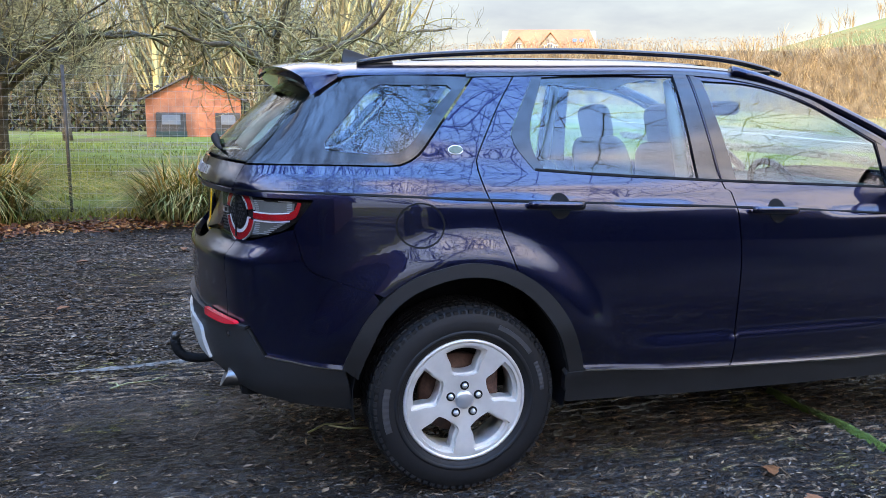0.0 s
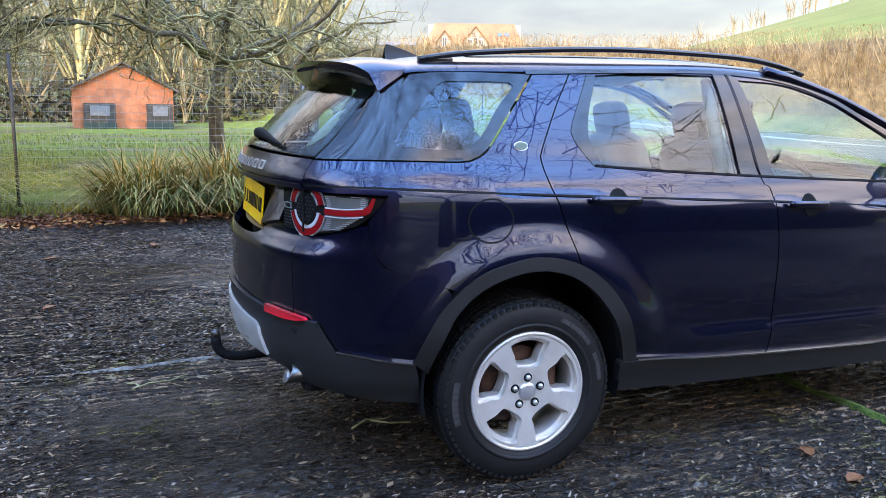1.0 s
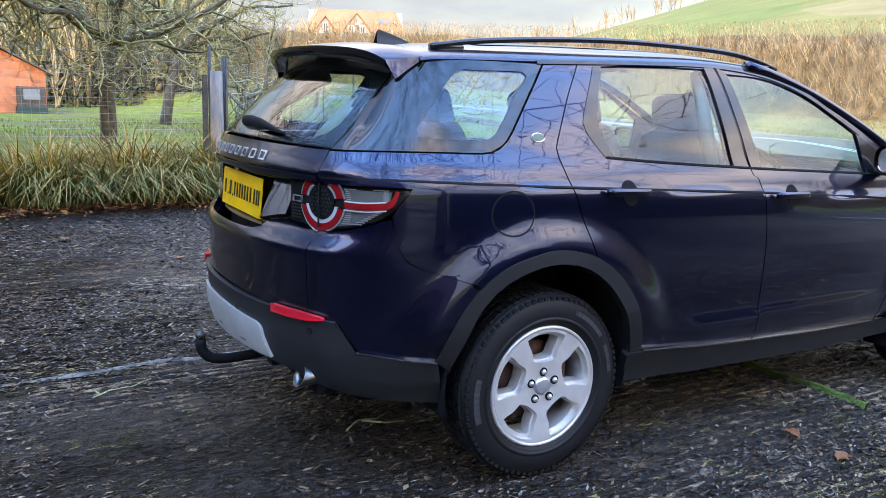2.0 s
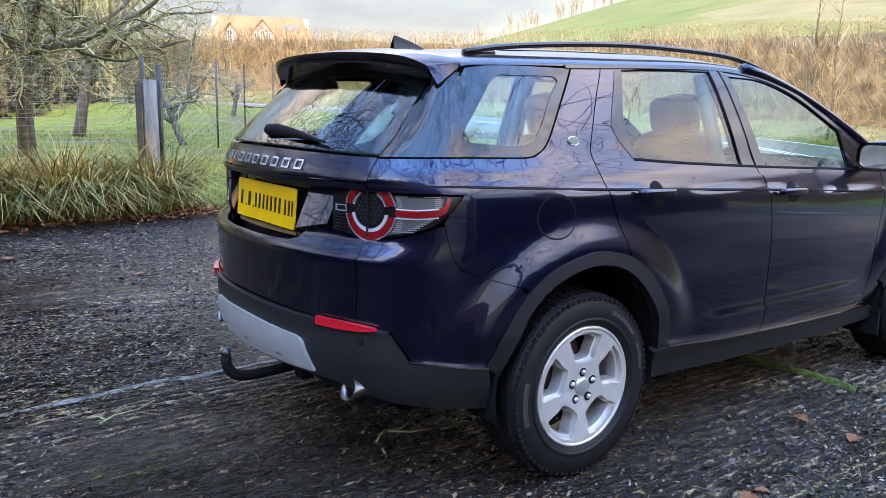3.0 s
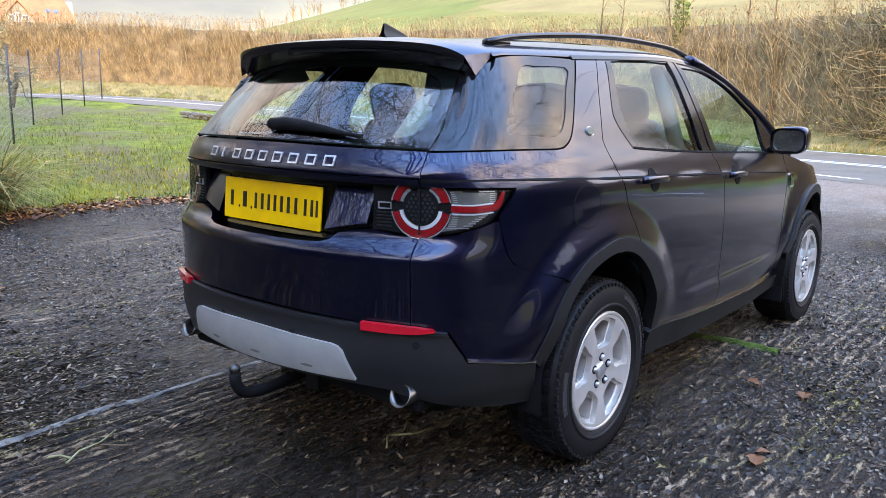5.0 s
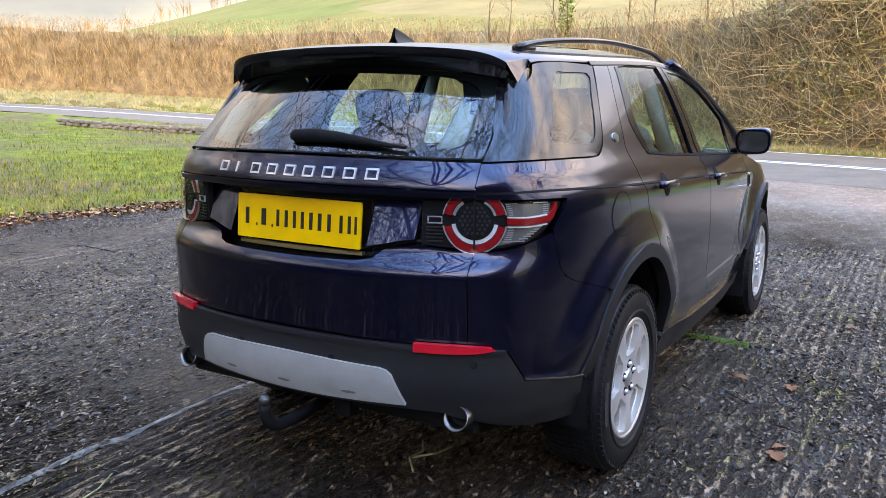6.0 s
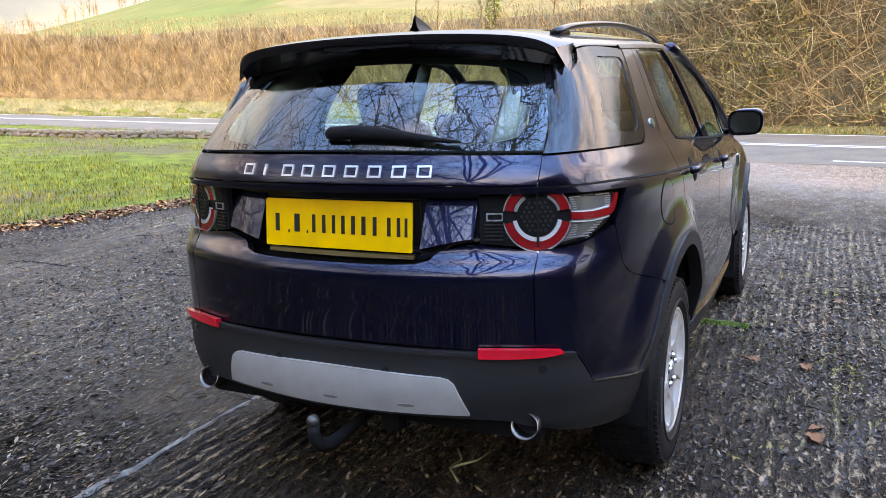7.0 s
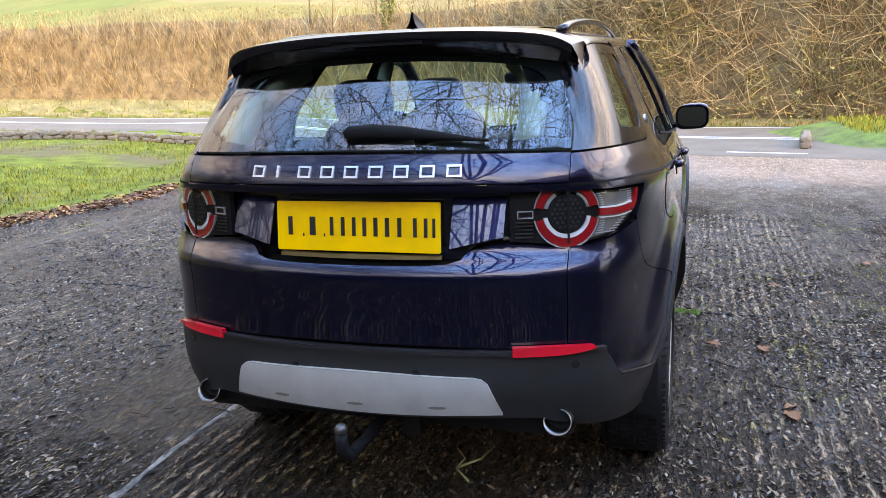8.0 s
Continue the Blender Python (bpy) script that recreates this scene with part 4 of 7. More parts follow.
# arch and sill cladding
body("rear_arch_trim", loop_of(arch(ARC, 0), [X(.487, .45), X(.40, .43)], arch(ARC_IN[::-1], 0), [X(-.40, .47), X(-.46, .519)]), CLADDING, off=.008, thick=.05, label="grained black wheel arch trim")
body("front_arch_trim", loop_of(arch(ARC, FW), [X(FW + .487, .45), X(FW + .40, .43)], arch(ARC_IN[::-1], FW), [X(FW - .40, .47), X(FW - .46, .519)]), CLADDING, off=.016, thick=.05, label="grained black wheel arch trim")
body("sill_cladding", loop_of([X(.41, .432), X(.487, .444), X(1.15, .412), X(2.20, .386)], [X(2.20, .386), X(2.32, .36), X(2.34, .29)], [X(2.34, .29), X(1.15, .30), X(.43, .31)], [X(.43, .31), X(.41, .432)]), CLADDING, off=.012, thick=.04, label="grained black sill")
body("sill_strip", loop_of([X(.49, .447), X(1.15, .416), X(2.22, .389)], [X(2.22, .389), X(2.22, .396)], [X(2.22, .396), X(1.15, .423), X(.49, .454)], [X(.49, .454), X(.49, .447)]), CHROME, off=.016, thick=.02, label="thin bright sill strip")
body("bumper_strip", loop_of([X(-.725, .557), X(-.58, .533), X(-.458, .514)], [X(-.458, .514), X(-.458, .519)], [X(-.458, .519), X(-.58, .538), X(-.725, .562)], [X(-.725, .562), X(-.725, .557)]), CHROME, off=.013, thick=.02)
body("wing_vent", round_rect(X(2.27, .95)[0], .915, X(2.36, .95)[0], 1.0, .012), CHROME, off=.006, thick=.006, step=.04)
body("wing_vent_grille", round_rect(X(2.28, .95)[0], .925, X(2.35, .95)[0], .99, .01), BLACK_GLOSS, off=.008, thick=.004, step=.04)

# ---- roof, windscreen, bonnet, pillars ----
GUT = Hermite([(-.46, 1.560), (-.38, 1.572), (.26, 1.589), (1.0, 1.614), (1.34, 1.590), (1.645, 1.484)])
CROWN = Hermite([(-.50, 1.628), (-.2, 1.655), (.3, 1.675), (.8, 1.680), (1.3, 1.66), (1.62, 1.60)])
HALF = Hermite([(-.50, .63), (-.38, .646), (.26, .660), (1.0, .648), (1.34, .664), (1.645, .722)])
def roof_at(x, v):
    g, c, h = GUT(x), CROWN(x), HALF(x)
    a = abs(v)
    return np.array((x, -h * v, g + (c - g) * (max(0.0, 1 - a ** 3.2)) ** .62))
def grid_mesh(name, fn, us_, vs_, flip=False):
    verts = [fn(a, b) for a in us_ for b in vs_]
    n = len(vs_)
    faces = [(i * n + j, i * n + j + 1, (i + 1) * n + j + 1, (i + 1) * n + j) for i in range(len(us_) - 1) for j in range(n - 1)]
    return mesh_of(name, verts, [f[::-1] for f in faces] if flip else faces, True)
vs_ = [math.sin(k * math.pi / 2 / 20) for k in range(-20, 21)]
roof = put("roof", grid_mesh("roof", roof_at, list(np.linspace(-.43, 1.40, 40)), vs_, True), PAINT, car)
put("roof_lining", grid_mesh("roof_lining", lambda x, v: roof_at(x, v) - np.array((0, 0, .035)), list(np.linspace(-.40, 1.36, 14)), [v * .97 for v in vs_[::2]]), CREAM, car, "pale fabric roof lining")
put("sunroof", sheet("sunroof", lambda a, b: roof_at(a, b) + np.array((0, 0, .003)), round_rect(-.10, -.72, 1.25, .72, .05), (), .002, .07, True), BLACK_GLOSS, car, "dark glass roof panel")
def screen_at(a, v):
    top, bot = roof_at(1.38 + .06 * (1 - v * v), v * .93), np.array((2.32 + .22 * (1 - v * v), -.80 * v, 1.075 + .02 * (1 - v * v)))
    p = top * (1 - a) + bot * a
    return p + np.array((0, 0, .05 * math.sin(math.pi * a)))
put("windscreen", grid_mesh("windscreen", screen_at, list(np.linspace(0, 1, 14)), list(np.linspace(-1, 1, 17)), True), GLASS, car, "clear windscreen")
def bonnet_at(a, v):
    x = 2.36 + .20 * (1 - v * v) + a * (1.0 - .12 * v * v)
    return np.array((x, -v * (.80 - .05 * a), 1.10 + .05 * (1 - abs(v) ** 3) - .16 * a ** 1.6 - .03 * abs(v) ** 4))
put("bonnet", grid_mesh("bonnet", bonnet_at, list(np.linspace(0, 1, 14)), list(np.linspace(-1, 1, 19)), True), PAINT, car)
for s in (-1, 1):
    pillar = [((1.25, s * .640, 1.622), (.030, .022)), ((1.36, s * .652, 1.598), (.030, .022)), ((1.645, s * .695, 1.505), (.030, .022)), ((1.965, s * .752, 1.360), (.032, .024)), ((2.25, s * .800, 1.205), (.034, .026)), ((2.40, s * .82, 1.10), (.034, .026))]
    put("windscreen_pillar", tube_mesh("windscreen_pillar", [[(p, r) for p, r in zip(catmull([q[0] for q in pillar], .06), [(.031, .023)] * 99)]], 12), PAINT, car)
    # roof rail: arched bar on feet
    rail = catmull([(-.34, s * .545, 1.622), (-.21, s * .548, 1.645), (.03, s * .553, 1.667), (.36, s * .553, 1.686), (.70, s * .552, 1.693), (1.18, s * .545, 1.682), (1.42, s * .538, 1.654), (1.57, s * .535, 1.618)], .05)
    put("roof_rail", tube_mesh("roof_rail", [[(p, (.020, .012)) for p in rail]], 10), BLACK_GLOSS, car, "gloss black raised roof rail")
    for x in (-.27, 1.44):
        box("rail_foot", (x, s * .545, 1.622), (.14, .026, .024), BLACK_GLOSS, car, bevel=.008)
# spoiler over the rear glass
def spoiler_at(a, v):
    q = abs(v)
    front, back = roof_at(-.42, v * .985) + np.array((0, 0, .002)), np.array((-.672 + .085 * q ** 2.6 + .03 * q ** 12, -.612 * v, 1.622 - .030 * q ** 2.2 - .03 * q ** 14))
    p = front * (1 - a) + back * a
    return p + np.array((0, 0, .010 * math.sin(math.pi * a) * (1 - q ** 8)))
def under_at(a, v):
    q = abs(v)
    back, tip = spoiler_at(1, v), np.array((-.575 + .07 * q ** 3, -.630 * v, 1.548 - .045 * q ** 3))
    lip = back + np.array((.004, 0, -.026))
    return lip * (1 - a) + tip * a if a > 0 else back
sp = holder("spoiler")
sp.parent = car
put("spoiler_top", grid_mesh("spoiler_top", spoiler_at, list(np.linspace(0, 1, 10)), vs_), PAINT, sp)
put("spoiler_underside", grid_mesh("spoiler_underside", under_at, [0, .001, .2, .5, .8, 1], vs_), BLACK_GLOSS, sp, "gloss black spoiler underside")
for s in (-1, 1):
    def end_at(a, b, s=s):
        top, low = spoiler_at(a, s), np.array((-.43 - .10 * a, -s * (.632 + .012 * a), 1.562 - .065 * a))
        return top * (1 - b) + low * b
    put("spoiler_end", grid_mesh("spoiler_end", end_at, list(np.linspace(0, 1, 6)), list(np.linspace(0, 1, 5)), s > 0), PAINT, sp)
me = sheet("brake_light", lambda a, b: np.array((-.668 + .002 * abs(a), -a, 1.590 + b)), round_rect(-.16, -.006, .16, .006, .005), (), .004, .05, True)
put("brake_light", me, SHADOW_BLACK, sp)
# roof fin
def fin_at(a, b):
    h = .070 * (1 - a) ** .8 * (1 if a < 1 else 0)
    t = b * 2 - 1
    return np.array((-.315 + .02 * (1 - abs(t)) + .165 * a, (.007 * t + .024 * t ** 11) * (1 - .5 * a), CROWN(-.3 + .16 * a) - .004 + h * (1 - t ** 4)))
put("roof_fin", grid_mesh("roof_fin", fin_at, list(np.linspace(0, 1, 10)), list(np.linspace(0, 1, 17)), True), CLADDING, car, "shark-fin aerial")
# wiper: tapered cover lying on the lower glass
wp = [(np.array(pane(.018)(*Y(d, z))), r) for d, z, r in ((-.035, 1.300, (.012, .010)), (-.02, 1.303, (.022, .016)), (.06, 1.306, (.023, .018)), (.16, 1.301, (.020, .016)), (.27, 1.291, (.013, .012)), (.36, 1.281, (.007, .008)), (.41, 1.276, (.004, .006)))]
put("rear_wiper", tube_mesh("rear_wiper", [[(p, (r[1], r[0])) for p, r in wp]], 12), SHADOW_BLACK, car, "black plastic rear wiper")

# ---- tail lamps ----
LU, LZ = Y(.640, 1.070)[0], 1.070
def ring(r0, r1, a0, a1, n=22):
    o = [(LU + r1 * math.cos(radians(a0 + (a1 - a0) * k / n)), LZ + r1 * math.sin(radians(a0 + (a1 - a0) * k / n))) for k in range(n + 1)]
    i = [(LU + r0 * math.cos(radians(a0 + (a1 - a0) * k / n)), LZ + r0 * math.sin(radians(a0 + (a1 - a0) * k / n))) for k in range(n + 1)]
    return o + i[::-1]
LAMP = loop_of([Y(.478, .992), Y(.56, .984), Y(.643, .980), Y(.72, .986), X(-.72, 1.000), X(-.655, 1.022), X(-.60, 1.066), X(-.556, 1.122)], [X(-.556, 1.122), X(-.65, 1.128), Y(.70, 1.132), Y(.478, 1.140)], [Y(.478, 1.140), Y(.478, .992)])
for s in (1, -1):
    lamp = holder("tail_lamp")
    lamp.parent = car
    def lamp_part(nm, lp, mat_, off, thick=.006, holes=(), label="", step=.03):
        me = sheet(nm, lifted(off), lp, holes, thick, step)
        if s < 0:
            me = mirrored(me)
        put(nm, me, mat_, lamp, label)
    lamp_part("lamp_housing", LAMP, SHADOW_BLACK, -.020, .02, label="dark lamp housing")
    for r0, r1, a0, a1, mt, nm in ((.072, .099, 12, 62, RED_LENS, "red_ring"), (.074, .099, 122, 168, RED_LENS, "red_ring"), (.066, .098, 64, 120, CLADDING, "dark_ring"), (.0755, .099, 192, 348, RED_LENS, "red_ring"), (.062, .0740, 190, 350, WHITE_LENS, "white_ring"), (.062, .070, 14, 62, CLEAR_GREY, "pale_ring"), (.062, .072, 122, 166, CLEAR_GREY, "pale_ring"), (.100, .104, 190, 350, CLEAR_GREY, "bright_ring"), (.100, .104, 10, 170, CLEAR_GREY, "bright_ring")):
        lamp_part(nm, ring(r0, r1, a0, a1), mt, -.010, .008)
    lamp_part("honeycomb_disc", disc(LU, LZ, .0585, 30), SHADOW_BLACK, -.008, .004, label="black honeycomb reverse lamp")
    for i in range(-3, 4):
        for j in range(-3, 4):
            a, b = .0155 * (i + .5 * (j % 2)), .0135 * j
            if math.hypot(a, b) < .051 and abs(a) > .004:
                lamp_part("honeycomb_cell", disc(LU + a, LZ + b, .0050, 6), CLADDING, -.0055, .003, step=.05)
    lamp_part("clear_reflector", loop_of([(LU + .106, LZ - .010), (LU + .09, LZ - .060), (LU + .06, LZ - .080)], [(LU + .06, LZ - .080), (LU + .14, LZ - .066), (LU + .21, LZ - .040), (LU + .262, LZ - .008)], [(LU + .262, LZ - .008), (LU + .272, LZ + .048)], [(LU + .272, LZ + .048), (LU + .10, LZ + .054)], [(LU + .10, LZ + .054), (LU + .106, LZ - .010)]), plain("lamp_backing", (.17, .175, .165), .22, .4), -.015, .004, label="pale ribbed clear reflector")
    lamp_part("red_bar", loop_of([(LU + .102, LZ + .009), (LU + .18, LZ + .006), (LU + .25, LZ + .010), (LU + .272, LZ + .024), (LU + .285, LZ + .052)], [(LU + .285, LZ + .052), (LU + .298, LZ + .050)], [(LU + .298, LZ + .050), (LU + .285, LZ + .012), (LU + .262, LZ - .010), (LU + .18, LZ - .016), (LU + .102, LZ - .012)], [(LU + .102, LZ - .012), (LU + .102, LZ + .009)], step=.015), RED_LENS, -.006, .01, label="red light bar")
    for z0, z1 in ((.009, .013), (-.021, -.017)):
        lamp_part("bar_edge", loop_of([(LU + .104, LZ + z0), (LU + .18, LZ + z0 - .003), (LU + .252, LZ + z0 + .002)], [(LU + .252, LZ + z0 + .002), (LU + .252, LZ + z1 + .002)], [(LU + .252, LZ + z1 + .002), (LU + .18, LZ + z1 - .003), (LU + .104, LZ + z1)], [(LU + .104, LZ + z1), (LU + .104, LZ + z0)], step=.03), WHITE_LENS, -.007, .008, label="white edge of the light bar")
    lamp_part("indicator_frame", [(LU - .152, LZ - .012), (LU - .103, LZ - .012), (LU - .103, LZ + .012), (LU - .152, LZ + .012)], CLEAR_GREY, -.012, .006, [[(LU - .148, LZ - .008), (LU - .148, LZ + .008), (LU - .106, LZ + .008), (LU - .106, LZ - .008)]], "white outlined marker lamp")
    for k in range(18):
        b = -.068 + k * .007
        if -.02 < b < .015:
            continue
        a0 = LU + math.sqrt(max(0, .108 ** 2 - b * b)) + .004
        a1 = LU + (.262 if b > 0 else .235 + 1.6 * min(0, b + .025))
        lamp_part("chrome_rib", [(a0, LZ + b), (a1, LZ + b), (a1, LZ + b + .0035), (a0, LZ + b + .0035)], CLEAR_GREY, -.012, .006, step=.05)
    for k in range(5):
        b = -.070 + k * .011
        lamp_part("dark_rib", [(LU - .158, LZ + b), (LU - .104, LZ + b), (LU - .104, LZ + b + .004), (LU - .158, LZ + b + .004)], CLADDING, -.014, .004, step=.05)
    lamp_part("lamp_lens", LAMP, LENS, .001, .012, label="clear lamp lens")
    lamp_part("lamp_seam", [(LU - .003, LZ - .088), (LU + .003, LZ - .088), (LU + .003, LZ + .070), (LU - .003, LZ + .070)], SHADOW_BLACK, .002, .004, step=.05)

# dark gaps behind the panel joints
body("body_shell", loop_of([Y(0, .60), Y(.60, .60), X(-.5, .60), X(-.46, .60)], [X(-.46, .60), X(-.34, .80), X(-.1, .93), X(.15, .91), X(.33, .82), X(.45, .64), X(.52, .46)], [X(.52, .46), X(2.2, .42)], [X(2.2, .42), X(2.24, 1.06)], [X(2.24, 1.06), X(1.2, 1.13), X(.3, 1.18), X(.0, 1.22), Y(.62, 1.22), Y(0, 1.23)], [Y(0, 1.23), Y(0, .60)]), SHADOW_BLACK, off=-.10, thick=.01, step=.08)
body("pillar_shell", loop_of([X(-.13, 1.28), X(.10, 1.22), X(.20, 1.22)], [X(.20, 1.22), X(.19, 1.35), X(.31, 1.58)], [X(.31, 1.58), X(.09, 1.57)], [X(.09, 1.57), X(-.13, 1.28)]), SHADOW_BLACK, off=-.03, thick=.01)
body("pillar_shell", loop_of([X(.99, 1.18), X(1.15, 1.17)], [X(1.15, 1.17), X(1.08, 1.60)], [X(1.08, 1.60), X(.965, 1.60)], [X(.965, 1.60), X(.99, 1.18)]), SHADOW_BLACK, off=-.03, thick=.01)

# ---- door handles, mirrors ----
for s in (1, -1):
    for x, z in ((.345, 1.100), (1.31, 1.058)):
        hd = holder("door_handle")
        hd.parent = car
        # flat black disc: the hand recess is not hollow, its shade is colour
        cup = sheet("handle_cup_shade", lifted(.002), disc(X(x + .02, z)[0], z - .004, .042, 24, .048), (), .003, .03)
        put("handle_cup_shade", cup if s > 0 else mirrored(cup), SHADOW_BLACK, hd, "flat black disc for the shaded hand recess")
        pts = [skin(*X(x + d, z + dz)) + np.array((0, -o, 0)) for d, dz, o in ((-.108, .004, .010), (-.09, .005, .026), (0, .003, .034), (.09, -.002, .026), (.108, -.003, .010))]
        gm = tube_mesh("grip", [[(p * np.array((1, s, 1)), (.011, .015)) for p in catmull(pts, .02)]], 10)
        put("grip", gm, PAINT, hd)
    mir = holder("wing_mirror")
    mir.parent = car
    c = Vector((2.03, -s * .950, 1.205))
    tube = tube_mesh("mirror_arm", [[((2.07, -s * .83, 1.150), (.045, .020)), ((2.06, -s * .88, 1.155), (.036, .018)), ((2.05, -s * .92, 1.165), (.040, .022))]], 10)
    put("mirror_arm", tube, BLACK_GLOSS, mir)
    bm = bmesh.new()
    bmesh.ops.create_uvsphere(bm, u_segments=24, v_segments=16, radius=1)
    for v in bm.verts:
        x, y, z = v.co
        f = lambda a, p: math.copysign(abs(a) ** p, a)
        x2 = f(x, .8)
        v.co = Vector((.080 * max(x2, -.55) + .0, .098 * f(y, .62) , .078 * f(z, .62) - .012 * y * s))
        v.co += c
    part("mirror_shell", bm, PAINT, mir, "navy mirror housing", True)
    me = sheet("mirror_glass", lambda a, b: np.array((c.x - .050 - .06 * a * s + .015 * b, c.y + a, c.z + b)), round_rect(-.080, -.058, .080, .056, .040), (), .004, .05)
    put("mirror_glass", me, CHROME, mir, "silvered mirror glass")
    me = sheet("mirror_rim", lambda a, b: np.array((c.x - .046 - .06 * a * s + .015 * b, c.y + a, c.z + b)), round_rect(-.094, -.070, .094, .068, .048), (), .02, .05)
    put("mirror_rim", me, BLACK_GLOSS, mir)

# ---- exhausts, tow bar, underside ----
for s in (-1, 1):
    ex = holder("exhaust_tip")
    ex.parent = car
    prof = [(.036, .24), (.039, .05), (.0405, .0), (.0385, -.003), (.036, .02), (.034, .12)]
    me = lathe("exhaust_pipe", prof, 32)
    for v in me.vertices:
        x, y, z = v.co
        v.co = (-.872 + y + .45 * z * max(0.0, 1 - y / .2), s * .612 + x * 1.08, .437 + z * .92)
    put("exhaust_pipe", me, TIP_STEEL, ex, "polished steel exhaust tip")
    # closed black liner: the darkness inside the pipe put into colour
    bore = lathe("exhaust_bore_shade", [(.0, .06), (.0345, .06), (.0352, .025), (.0345, .11)], 24)
    for v in bore.vertices:
        x, y, z = v.co
        v.co = (-.868 + y, s * .612 + x * 1.08, .437 + z * .92)
    put("exhaust_bore_shade", bore, SHADOW_BLACK, ex)
tow = holder("tow_bar", label="black swan-neck tow bar under the bumper")
tow.parent = car
neck = catmull([(-.72, .01, .345), (-.88, .01, .332), (-.985, .012, .330), (-1.045, .013, .345), (-1.075, .013, .385), (-1.078, .013, .425)], .02)
put("tow_neck", tube_mesh("tow_neck", [[(p, (.019, .022)) for p in neck]], 12), SHADOW_BLACK, tow)
bm = bmesh.new()
bmesh.ops.create_uvsphere(bm, u_segments=20, v_segments=14, radius=.021, matrix=Matrix.Translation((-1.078, .013, .440)))
part("tow_ball", bm, plain("worn_tow_steel", (.07, .068, .065), .35, .7), tow, "worn steel tow ball", True)
box("tow_socket", (-.80, -.12, .36), (.06, .07, .07), SHADOW_BLACK, tow, bevel=.01)
bm = bmesh.new()
add_box(bm, 1.35, 0, .40, 4.0, 1.24, .22, None, .05)
add_box(bm, -.60, 0, .42, .44, 1.30, .12, None, .03)
add_box(bm, 1.35, 0, .36, 1.75, 1.66, .12, None, .03)
part("underbody", bm, SHADOW_BLACK, car)
for cx in (0, FW):
    for s in (-1, 1):
        def liner(a, b, cx=cx, s=s):
            return np.array((cx + .425 * math.cos(a), -s * (.885 - .34 * b), .40 + .44 * math.sin(a)))
        put("arch_liner", grid_mesh("arch_liner", liner, list(np.linspace(-.25, math.pi + .25, 24)), [0, 1], s > 0), SHADOW_BLACK, car)
        box("arch_wall", (cx, -s * .53, .60), (.80, .02, .46), SHADOW_BLACK, car, bevel=0)
for cx, back in ((0, -.40), (FW, -.40)):
    for s in (-1, 1):
        if cx:
            box("mud_flap", (cx - .405, s * .79, .27), (.015, .20, .15), SHADOW_BLACK, car, bevel=.006)

